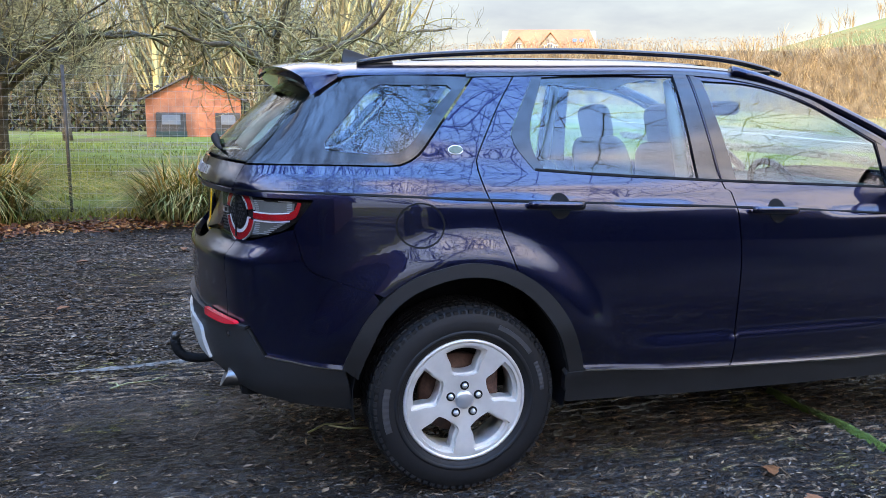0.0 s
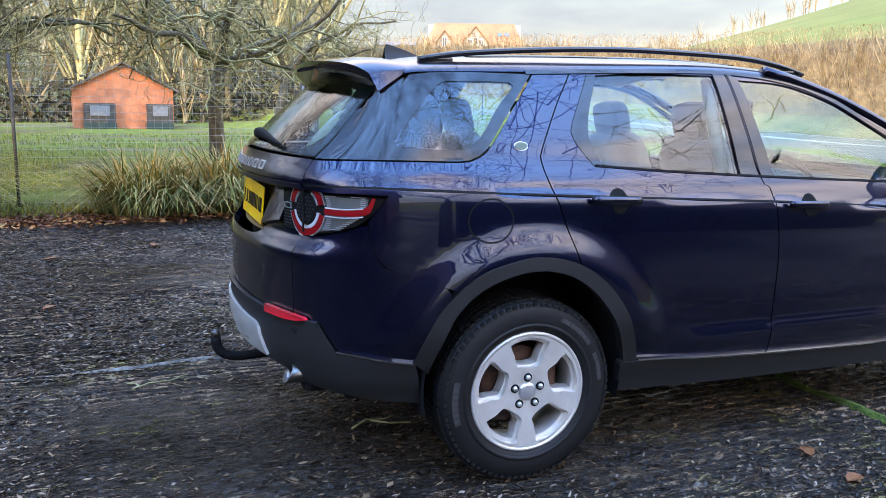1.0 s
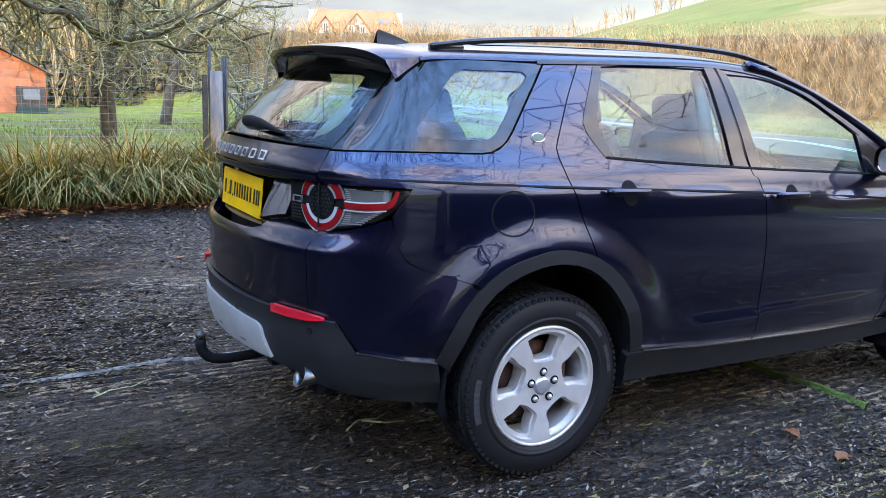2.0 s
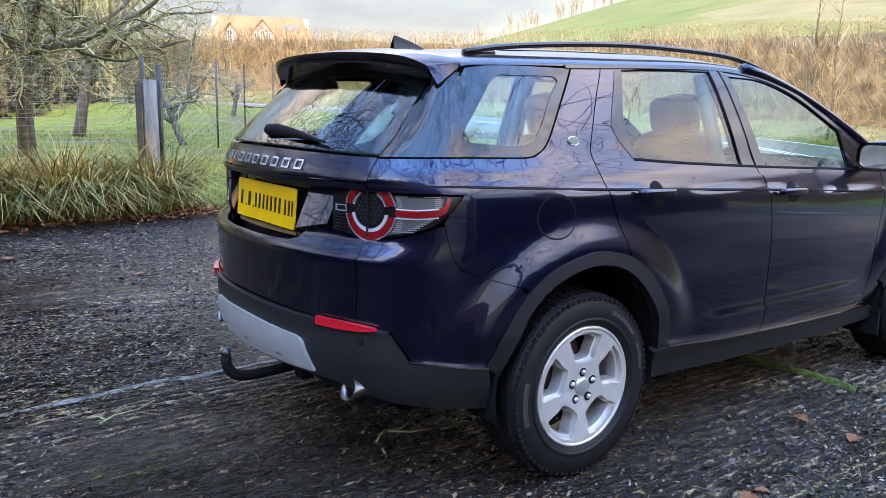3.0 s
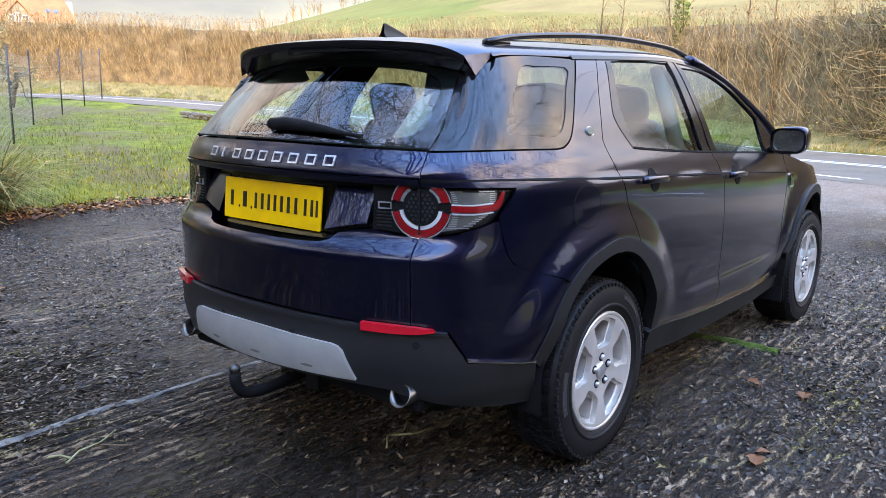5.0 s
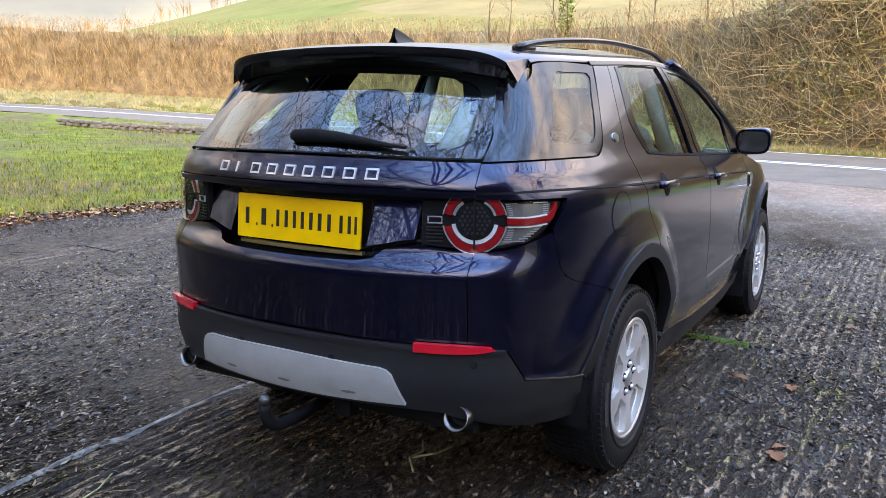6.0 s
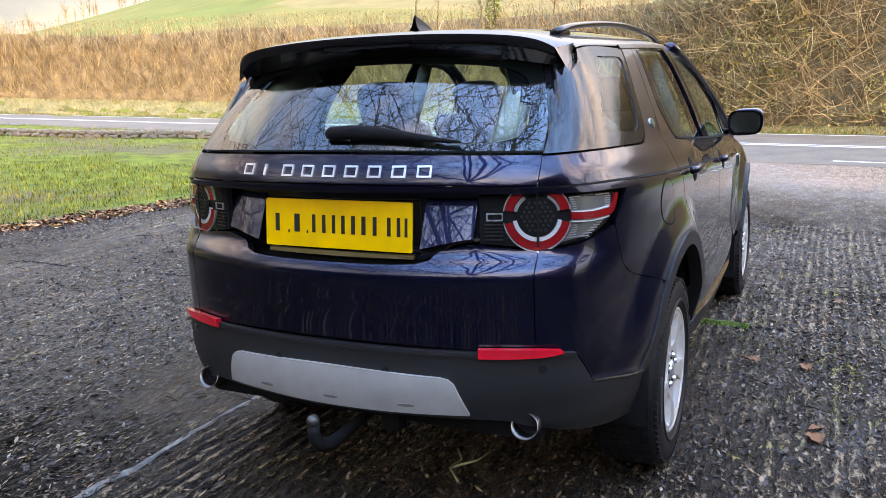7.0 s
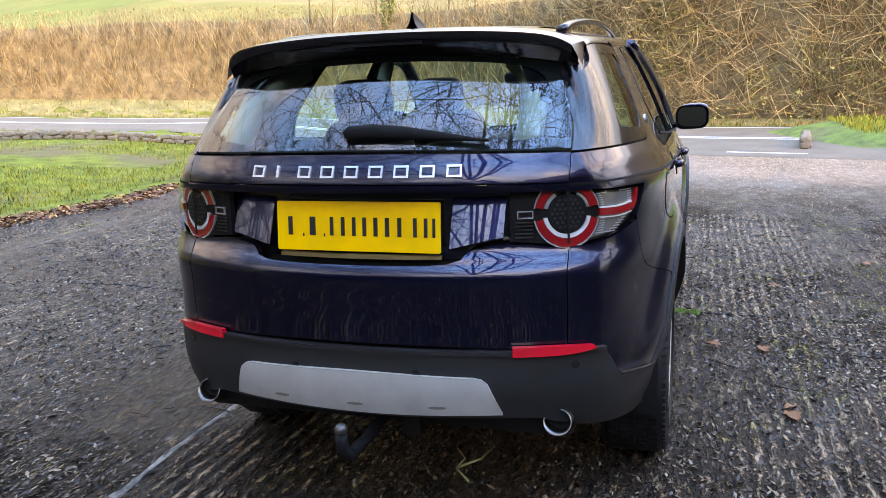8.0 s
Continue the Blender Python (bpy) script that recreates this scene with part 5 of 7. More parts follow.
# ---- wheels ----
SIDEPRINT = plain("sidewall_print", (.03, .03, .032), .45)
def wheel_parts(parent):
    tyre_prof = [(.236, -.100), (.244, -.112), (.262, -.120), (.300, -.123), (.335, -.116), (.352, -.106), (.360, -.092), (.3635, -.05), (.364, 0), (.3635, .05), (.360, .092), (.352, .106), (.335, .116), (.300, .123), (.262, .120), (.244, .112), (.236, .100)]
    tyre = put("tyre", lathe("tyre", tyre_prof, 80), RUBBER, parent, "black road tyre with block tread")
    verts, faces = [], []
    def block(a0, a1, y0, y1, r0, r1, skew=0.0, lean=0.0):
        o = len(verts)
        for r in (r0, r1):
            for a, y in ((a0, y0), (a1, y0), (a1 + skew, y1), (a0 + skew, y1)):
                rr = r - lean * abs(y)
                verts.append((rr * math.cos(a), y, rr * math.sin(a)))
        faces.extend([(o + 4, o + 5, o + 6, o + 7), (o, o + 1, o + 5, o + 4), (o + 1, o + 2, o + 6, o + 5), (o + 2, o + 3, o + 7, o + 6), (o + 3, o, o + 4, o + 7)])
    n = 76
    for k in range(n):
        a = 2 * math.pi * k / n
        w = 2 * math.pi / n
        for y0, y1, sk in ((-.088, -.056, .02), (-.048, -.018, -.015), (-.011, .011, 0), (.018, .048, .015), (.056, .088, -.02)):
            block(a, a + w * .78, y0, y1, .358, .369, sk, .02)
        for sgn in (-1, 1):
            block(a + w * .1, a + w * .72, sgn * .090, sgn * .117, .352, .364 , 0, 0.10)
    put("tread", mesh_of("tread", verts, faces), RUBBER, tyre)
    # raised sidewall bars in place of lettering, and a rim guard
    for a0, a1, r0, r1 in ((166, 198, .298, .322), (34, 66, .300, .317), (4, 26, .300, .317)):
        n, vb = 14, []
        for k in range(n + 1):
            a = radians(a0 + (a1 - a0) * k / n)
            y = -.1235 - (.0012 if k % 2 else 0)
            vb.extend((r * math.cos(a), yy, r * math.sin(a)) for r, yy in ((r0, -.119), (r0, y - .001), (r1, y), (r1, -.117)))
        put("sidewall_bar", mesh_of("sidewall_bar", vb, [(4 * k + i, 4 * k + i + 1, 4 * k + i + 5, 4 * k + i + 4) for k in range(n) for i in range(3)]), SIDEPRINT, tyre, "raised sidewall bar")
    put("rim_guard", lathe("rim_guard", [(.258, -.118), (.262, -.1245), (.272, -.1255), (.276, -.121)], 72), RUBBER, tyre)
    rim = put("rim", lathe("rim", [(.236, .09), (.222, .07), (.206, .0), (.208, -.06), (.219, -.098), (.227, -.112), (.234, -.116), (.240, -.112), (.242, -.104), (.236, -.098)], 72), SILVER, parent, "silver five-spoke alloy wheel")
    def dish(off, k):
        return lambda a, b: np.array((a, -.100 + off - k * max(0, .20 - math.hypot(a, b)) * .10 + (.018 * (1 - math.hypot(a, b) / .22) ** 2 if math.hypot(a, b) < .22 else 0), b))
    def opening(ang, r0, r1, half0, half1):
        out = []
        pts = [(r1, -half1), (r1 + .004, -half1 * .5), (r1 + .005, 0), (r1 + .004, half1 * .5), (r1, half1), (r1 * .8 + r0 * .2, half1 * 1.02), (r1 * .5 + r0 * .5, half1 * .98), (r0 * .85 + r1 * .15, half0), (r0, half0 * .55), (r0 - .004, 0), (r0, -half0 * .55), (r0 * .85 + r1 * .15, -half0), (r1 * .5 + r0 * .5, -half1 * .98), (r1 * .8 + r0 * .2, -half1 * 1.02), (r1, -half1)]
        return [(r * math.cos(ang + h), r * math.sin(ang + h)) for r, h in pts]
    def smooth_loop(p):
        c = catmull(p[4:15] , .008)[:-1] + catmull([p[0], p[1], p[2], p[3], p[4]], .01)[:-1]
        return c
    outer = [(.2255 * math.cos(2 * math.pi * k / 90), .2255 * math.sin(2 * math.pi * k / 90)) for k in range(90)]
    angs = [math.pi / 2 + 2 * math.pi * k / 5 for k in range(5)]
    put("spokes", sheet("spokes", dish(-.012, 0), outer, [smooth_loop(opening(a, .100, .211, radians(25), radians(24))) for a in angs], .030, .025, False), SILVER, rim)
    put("spoke_recess", sheet("spoke_recess", dish(.010, 0), [(.224 * math.cos(2 * math.pi * k / 80), .224 * math.sin(2 * math.pi * k / 80)) for k in range(80)], [smooth_loop(opening(a, .106, .197, radians(21), radians(20.5))) for a in angs], .05, .03, False), SILVER, rim)
    put("hub_cap", lathe("hub_cap", [(.0, -.110), (.026, -.110), (.033, -.107), (.036, -.101), (.038, -.07)], 30), BADGE_GREY, rim)
    for a in angs:
        me = lathe("wheel_nut", [(0, -.115), (.0085, -.115), (.0105, -.111), (.0105, -.07)], 6)
        o = put("wheel_nut", me, BADGE_GREY, rim)
        o.location = (.0575 * math.cos(a), 0, .0575 * math.sin(a))
        me = lathe("nut_well", [(.0105, -.1045), (.0165, -.1045), (.0175, -.1055), (.0175, -.07)], 16)
        o = put("nut_well", me, SHADOW_BLACK, rim)
        o.location = (.0575 * math.cos(a), 0, .0575 * math.sin(a))
    put("brake_disc", lathe("brake_disc", [(.0, -.02), (.09, -.02), (.155, -.012), (.158, .012), (.0, .014)], 40), RUST, rim, "rusty brake disc")
    box("brake_caliper", (.12, -.015, .05), (.07, .06, .13), RUST, rim, bevel=.012)

for k, (x, s) in enumerate(((0, 1), (FW, 1), (0, -1), (FW, -1))):
    wh = holder("wheel")
    if k == 0:
        wheel_parts(wh)
        first = wh
        wh.parent = car
        wh.matrix_world = Matrix.Translation((0, -.793, .363)) @ pose(0, 0, 0, 0, 0, 0)
    else:
        bpy.data.objects.remove(wh)
        cp = copy_thing(first, Matrix.Translation((x, -.793 * s, .363)) @ pose(0, 0, 0, 0, 40 * k, 0 if s > 0 else 180))

# ---- inside the car ----
def pad(name, c, s, material, parent, m=None, label="", power=.55):
    """A cushion: a rounded block."""
    bm = bmesh.new()
    bmesh.ops.create_uvsphere(bm, u_segments=20, v_segments=14, radius=1)
    for v in bm.verts:
        v.co = Vector([math.copysign(abs(q) ** power, q) * h / 2 for q, h in zip(v.co, s)])
    bm.transform(Matrix.Translation(c) @ (m or Matrix()))
    return part(name, bm, material, parent, label, True)
def seat(x, y, w):
    st = holder("car_seat")
    st.parent = car
    lean = pose(0, 0, 0, 0, -14, 0)
    pad("seat_cushion", (x + .20, y, .72), (.54, w, .16), LEATHER, st, power=.45)
    pad("seat_back", (x - .12, y, 1.02), (.16, w, .62), LEATHER, st, lean, power=.45)
    pad("headrest", (x - .20, y, 1.385), (.10, .27, .20), LEATHER, st, lean, power=.5)
    put("headrest_post", tube_mesh("headrest_post", [[((x - .185, y + d, 1.26), .007), ((x - .20, y + d, 1.34), .007)] for d in (-.06, .06)], 8), CHROME, st)
for y in (-.36, .36):
    seat(1.32, y, .50)
for y in (-.43, .43):
    seat(.42, y, .42)
pad("seat_back", (.26, 0, .96), (.16, .42, .50), LEATHER, car, pose(0, 0, 0, 0, -14, 0), power=.45)
pad("dashboard", (2.05, 0, .98), (.60, 1.40, .26), SHADOW_BLACK, car, label="dark dashboard", power=.4)
put("cabin_floor", mesh_of("cabin_floor", [(-.75, -.6, .62), (2.3, -.6, .5), (2.3, .6, .5), (-.75, .6, .62)], [(0, 1, 2, 3)]), SHADOW_BLACK, car)
sw = lathe("steering_wheel", [(.175 + .016 * math.cos(w), .016 * math.sin(w)) for w in np.linspace(0, 2 * math.pi, 9)], 32)
stw = put("steering_wheel", sw, SHADOW_BLACK, car, "black steering wheel")
stw.matrix_world = Matrix.Translation((1.74, -.36, 1.06)) @ pose(0, 0, 0, 0, 0, 90) @ pose(0, 0, 0, -24, 0, 0)
hub = put("wheel_hub", mesh_of("wheel_hub", [(-.16, 0, .02), (.16, 0, .02), (.16, 0, -.02), (.05, -.03, -.10), (-.05, -.03, -.10), (-.16, 0, -.02), (.05, .02, .03), (-.05, .02, .03)], [(0, 1, 2, 3, 4, 5), (0, 7, 6, 1)]), LEATHER, stw)
pad("rear_view_mirror", (1.66, 0, 1.47), (.05, .25, .075), SHADOW_BLACK, car, label="black rear-view mirror")
for s in (-1, 1):
    # pale inner pillar trims, seen through the glass
    put("inner_pillar", tube_mesh("inner_pillar", [[(p, (.045, .05)) for p in catmull([(-.74, s * .50, 1.25), (-.64, s * .505, 1.36), (-.47, s * .47, 1.47), (-.38, s * .40, 1.53)], .05)]], 10), CREAM, car, "pale inner pillar trim")
    put("inner_pillar", tube_mesh("inner_pillar", [[((.99, s * .73, 1.18), (.04, .02)), ((.98, s * .60, 1.58), (.04, .02))]], 8), CREAM, car)
put("inner_header", tube_mesh("inner_header", [[(p, (.03, .03)) for p in catmull([(-.38, -.42, 1.55), (-.42, -.3, 1.565), (-.43, 0, 1.57), (-.42, .3, 1.565), (-.38, .42, 1.55)], .06)]], 8), CREAM, car)

# ---- plants ----
rnd = random.Random(7)
def cards(name, pieces, material, parent=None):
    """pieces: (centre, axis, side, n) folded leaf or blade quads, joined."""
    verts, faces = [], []
    for c, ax, sd in pieces:
        o = len(verts)
        verts.extend((c - ax, c + sd, c + ax, c - sd))
        faces.append((o, o + 1, o + 2, o + 3))
    return put(name, mesh_of(name, verts, faces), material, parent)
def rv(r=1.0):
    while True:
        v = np.array([rnd.uniform(-1, 1) for _ in range(3)])
        if .05 < v @ v < 1:
            return v / math.sqrt(v @ v) * r

BARK = stuff_mat("lichened_bark", (.032, .025, .017), (.14, .115, .066), 9, .95, .6, .01, 60)
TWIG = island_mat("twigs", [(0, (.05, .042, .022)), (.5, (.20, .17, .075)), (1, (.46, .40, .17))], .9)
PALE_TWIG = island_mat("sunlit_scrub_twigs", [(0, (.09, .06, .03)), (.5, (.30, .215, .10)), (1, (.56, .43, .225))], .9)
HEDGE_LEAF = island_mat("dry_hedge_leaves", [(0, (.085, .045, .018)), (.4, (.23, .135, .053)), (.75, (.31, .20, .08)), (1, (.42, .29, .125))], .85)
SCRUB_LEAF = island_mat("scrub_leaves", [(0, (.03, .05, .012)), (.35, (.08, .11, .025)), (.7, (.22, .20, .07)), (1, (.38, .30, .13))], .8)
GRASS = island_mat("long_grass_blades", [(0, (.03, .048, .006)), (.32, (.085, .115, .013)), (.58, (.21, .17, .035)), (1, (.42, .27, .095))], .6)
TURF = island_mat("turf_blades", [(0, (.06, .07, .006)), (.6, (.155, .175, .012)), (1, (.27, .255, .028))], .7)
DEAD_LEAF = island_mat("fallen_leaves", [(0, (.04, .016, .010)), (.5, (.15, .05, .02)), (.85, (.36, .14, .045)), (1, (.55, .30, .10))], .6)
WET_LEAF = island_mat("wet_leaf_scraps", [(0, (.005, .0036, .0028)), (.45, (.020, .0125, .008)), (.8, (.085, .050, .029)), (1, (.28, .185, .11))], .42, spec=.3)
CORE = stuff_mat("hedge_depth", (.07, .05, .023), (.26, .185, .088), 2.5, .95, .8, .05, 14)

def branch_paths(base, height, spread, levels, twig, lean=(0, 0), forks=4):
    """Limbs and twigs of a bare apple tree: crooked limbs that level out and droop, set with spurs; two lists of tapered tubes."""
    limbs, twigs = [], []
    def grow(p, d, length, r, lv):
        pts, q = [(p, r)], np.array(d, float)
        n = (6, 9, 8, 6, 4)[min(lv, 4)]
        for i in range(n):
            q = q + rv((.10, .34, .42, .46, .40)[min(lv, 4)]) + np.array((0, 0, (.04, -.03, -.02, .05, .08)[min(lv, 4)]))
            q /= np.linalg.norm(q)
            p = p + q * length / n
            pts.append((p, max(twig * .6, r * (1 - (.70 if lv else .30) * (i + 1) / n))))
        (limbs if lv < 2 else twigs).append(pts)
        if lv >= levels:
            return
        for j in range(forks if lv == 0 else (0, 8, 7, 6)[lv]):
            i = rnd.randint(2, n) if lv else rnd.randint(3, n)
            d2 = q * .35 + rv(1.0) * spread
            if lv == 0:
                w = 2 * math.pi * (j + rnd.uniform(-.3, .3)) / forks
                d2 = np.array((math.cos(w), math.sin(w), rnd.uniform(.35, 1.1)))
            else:
                d2[2] = d2[2] * .7 + .10
            d2 /= np.linalg.norm(d2)
            grow(pts[i][0], d2, height * rnd.uniform(.48, .72) if lv == 0 else length * rnd.uniform(.36, .62), max(pts[i][1] * (.72 if lv == 0 else .60), twig), lv + 1)
    grow(np.array(base, float), (lean[0], lean[1], 1.0), height * .36, height * .030, 0)
    return limbs, twigs
def bare_tree(x, y, height, spread=.9, levels=3, twig=.004, lean=(0, 0), forks=4, label="bare winter apple tree with lichened twiggy branches", mat_=None, group="orchard trees"):
    z = land(x, y) if y > 7 or x > 13 else 0
    limbs, twigs = branch_paths((0, 0, 0), height, spread, levels, twig, lean, forks)
    tr = holder("tree", Matrix.Translation((x, y, z - .03)), label=label, category="tree", group=group)
    put("trunk", tube_mesh("trunk", limbs, 7), BARK, tr)
    put("crown", tube_mesh("crown", twigs, 3, False), mat_ or TWIG, tr)
    return tr
t1 = bare_tree(.15, 12.4, 5.2, 1.0, 4, .0055, (.1, -.1), 6)
t2 = bare_tree(-4.7, 13.2, 5.6, 1.0, 4, .0055, (.15, -.05), 6)
t3 = bare_tree(3.75, 15.1, 3.0, .9, 3, .004, (-.25, .1), 4, "small leaning bare apple tree on the lawn")
for m in ((-7.6, 11.6, 40), (-6.6, 21, 150), (-11, 17, 260), (-6.2, 16.6, 320)):
    copy_thing(t2, Matrix.Translation((m[0], m[1], land(m[0], m[1]))) @ pose(0, 0, 0, 0, 0, m[2]))
for m in ((2.4, 19, 80), (-5.2, 24, 200)):
    copy_thing(t1, Matrix.Translation((m[0], m[1], land(m[0], m[1]))) @ pose(0, 0, 0, 0, 0, m[2]))
copy_thing(t3, Matrix.Translation((8.6, 24.5, land(8.6, 24.5))) @ pose(0, 0, 0, 0, 0, 120))
copy_thing(t3, Matrix.Translation((5.0, 21.5, land(5, 21.5))) @ pose(0, 0, 0, 0, 0, 230))
# a spreading bare tree whose limbs reach over the yard, and more behind, which the paintwork mirrors
def over_tree(x, y, height, floor, reach, seed_label, towards=None, counts=(9, 8, 7, 4)):
    limbs, twigs = [], []
    def grow(p, d, length, r, lv):
        pts, q = [(p, r)], np.array(d, float)
        n = 7
        for i in range(n):
            q = q + rv(.27) + np.array((0, 0, .03 if p[2] < floor + 1 else -.02))
            if p[2] < floor and lv:
                q[2] = abs(q[2]) + .1
            q /= np.linalg.norm(q)
            p = p + q * length / n
            pts.append((p, r * (1 - .7 * (i + 1) / n)))
        (limbs if lv < 2 else twigs).append(pts)
        if lv >= 4:
            return
        for j in range(counts[lv]):
            i = rnd.randint(2, n) if lv else rnd.randint(4, n)
            if pts[i][0][2] < floor - .6:
                i = n
            d2 = q * .6 + rv(.85)
            if lv == 0:
                w = 2 * math.pi * j / counts[0] + rnd.uniform(-.3, .3) if towards is None else towards + 1.3 * (2 * j / (counts[0] - 1) - 1) + rnd.uniform(-.15, .15)
                d2 = np.array((math.cos(w), math.sin(w), rnd.uniform(.3, 1.3)))
            elif d2[2] < 0:
                d2[2] *= .4
            d2 /= np.linalg.norm(d2)
            grow(pts[i][0], d2, (reach if lv == 0 else length) * rnd.uniform(.5, .75) if lv else reach * rnd.uniform(.8, 1.1), max(pts[i][1] * .60, (.017 if lv < 2 else .011) if height > 6 else .0065), lv + 1)
    grow(np.array((0, 0, 0.0)), (.05, 0, 1), height * .4, height * .03, 0)
    tr = holder("tree", Matrix.Translation((x, y, 0)), label=seed_label, category="tree", group="yard trees")
    put("trunk", tube_mesh("trunk", limbs, 7), BARK, tr)
    put("crown", tube_mesh("crown", twigs, 3, False), BACKLIT_TWIG if height > 6 else TWIG, tr)
    return tr
# overhead twigs coloured dark, as if backlit against the sky
BACKLIT_TWIG = island_mat("backlit_dark_twigs", [(0, (.012, .010, .008)), (.6, (.035, .030, .022)), (1, (.09, .08, .055))], .9)
over_tree(-5.6, 10.4, 5.2, 1.9, 3.4, "old apple tree with low crooked drooping limbs")
o1 = over_tree(-5.0, -2.8, 8.5, 4.0, 8.2, "spreading bare tree overhanging the yard", .75, (10, 9, 7, 4))
over_tree(-6.2, 6.6, 6.4, 2.9, 6.2, "crooked bare tree reaching over the yard edge", -.05, (8, 7, 6, 4))
for x, y, a in ((.4, -7.0, 190), (-11.5, 1, 20)):
    copy_thing(o1, Matrix.Translation((x, y, 0)) @ pose(0, 0, 0, 0, 0, a))

# hedge beyond the road: a dark core with dry leaves and twigs all over it
def hedge_place(i, off):
    a, b = ROAD_LINE[max(i - 1, 0)], ROAD_LINE[min(i + 1, N - 1)]
    t = (b - a) / np.linalg.norm(b - a)
    return ROAD_LINE[i] + np.array((t[1], -t[0])) * off, np.array((t[1], -t[0]))
def hedge_in(i):
    return 1.35 * smooth01((9 - ROAD_LINE[i][1]) / 8)       # the wild end leans over its verge
def hedge_top(i):
    y = ROAD_LINE[i][1]
    return 2.9 + .12 * noise.noise((i * .11, 0, 0)) + .08 * noise.noise((i * .5, 2, 0)) + .40 * smooth01((26 - y) / 8) + .5 * smooth01((14 - y) / 8) + 2.9 * smooth01((6.5 - y) / 9)
H0, H1 = 4, N - 3
vs, rows_ = [], 9
for i in range(H0, H1):
    h = hedge_top(i)
    p0, nn = hedge_place(i, 6.1 - hedge_in(i))
    z0 = land(*p0) - .1
    for k in range(rows_):
        w = k / (rows_ - 1)
        ang = math.pi * w
        off = 7.0 - .85 * math.cos(ang) - hedge_in(i) * (1 if k < 4 else 0) + .16 * noise.noise((i * .4, k * .7, 4))
        q, _ = hedge_place(i, off)
        zz = z0 + (h - .12) * min(1, math.sin(ang) * 1.9) + .1 * noise.noise((i * .6, k, 8))
        vs.append((q[0], q[1], zz if 0 < k < rows_ - 1 else z0 - .2))
m = H1 - H0
put("hedge", mesh_of("hedge", vs, [(i * rows_ + k, i * rows_ + k + 1, (i + 1) * rows_ + k + 1, (i + 1) * rows_ + k) for i in range(m - 1) for k in range(rows_ - 1)], True), CORE)
tagged(bpy.data.objects["hedge"], "tall trimmed brown winter hedge along the road", "hedge", kind="stuff")
leaves, sticks = [], []
for i in range(H0, H1 - 1):
    h = hedge_top(i)
    wild = smooth01((9 - ROAD_LINE[i][1]) / 8)
    far = smooth01((ROAD_LINE[i][1] - 24) / 16)
    for _ in range(int((820 + 450 * wild) * (1 - .35 * far))):
        f = rnd.random()
        s = rnd.random() ** .8
        top = rnd.random() < .2
        off = rnd.uniform(6.05, 7.6) if top else 6.02 + .35 * rnd.random() ** 2 + .3 * noise.noise((i * .5, s * 3, 2)) + .35 * max(0, s - .85)
        off -= hedge_in(i)
        q, nn = hedge_place(i, off)
        q2, _ = hedge_place(i + 1, off)
        p = q * (1 - f) + q2 * f
        z = land(*p) - .05 + h * (1 if top else s) + (rnd.uniform(-.08, .12) if top else 0)
        sz = rnd.uniform(.018, .042) * (1 + .45 * far)
        leaves.append((np.array((p[0], p[1], z)), rv(sz), rv(sz * .55)))
    for _ in range(int(270 + 200 * wild)):
        f, s = rnd.random(), rnd.random() * .9
        q, nn = hedge_place(i, 6.1 - hedge_in(i) + .5 * rnd.random())
        q2, _ = hedge_place(i + 1, 6.2 - hedge_in(i))
        p = q * (1 - f) + q2 * f
        z = land(*p) + h * s
        L = rnd.uniform(.3, .9) * (1 + wild)
        d = np.array((-nn[0] * rnd.uniform(0, .3), -nn[1] * rnd.uniform(0, .3), rnd.uniform(.5, 1) * (1 - .6 * wild))) + rv(.35 + .5 * wild)
        a = np.array((p[0], p[1], z))
        b = a + d / np.linalg.norm(d) * min(L, max(.25, h * 1.05 - h * s + .1))
        sticks.append([(a, .010 + .006 * wild), ((a + b) / 2 + rv(.05), .007), (b, .003)])
hl = cards("hedge_leaves", leaves, HEDGE_LEAF)
tagged(hl, "dry brown leaves of the roadside hedge", "leaves", kind="stuff")
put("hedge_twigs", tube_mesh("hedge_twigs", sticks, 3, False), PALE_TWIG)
tagged(bpy.data.objects["hedge_twigs"], "bare pale twigs of the roadside hedge", "twigs", kind="stuff")

# brambles and ivy over the wild end
leaves = []
for i in range(H0, H1 - 1):
    wild = smooth01((9 - ROAD_LINE[i][1]) / 8)
    for _ in range(int(650 * wild)):
        s = rnd.random()
        q, nn = hedge_place(i, 5.85 - hedge_in(i) + .3 * noise.noise((i * .5, s * 4, 7)))
        if noise.noise((i * .35, s * 3.5, 9)) < -.02:
            continue
        q = q + np.array((rnd.uniform(-.4, .4), rnd.uniform(-.4, .4)))
        leaves.append((np.array((*q, land(*q) + .1 + hedge_top(i) * s)), rv(rnd.uniform(.03, .06)), rv(.03)))
tagged(cards("bramble_leaves", leaves, island_mat("bramble_leaf_green", [(0, (.06, .07, .012)), (.5, (.19, .185, .04)), (1, (.33, .29, .09))], .7)), "yellow-green bramble leaves over the roadside bank", "scrub", kind="stuff")

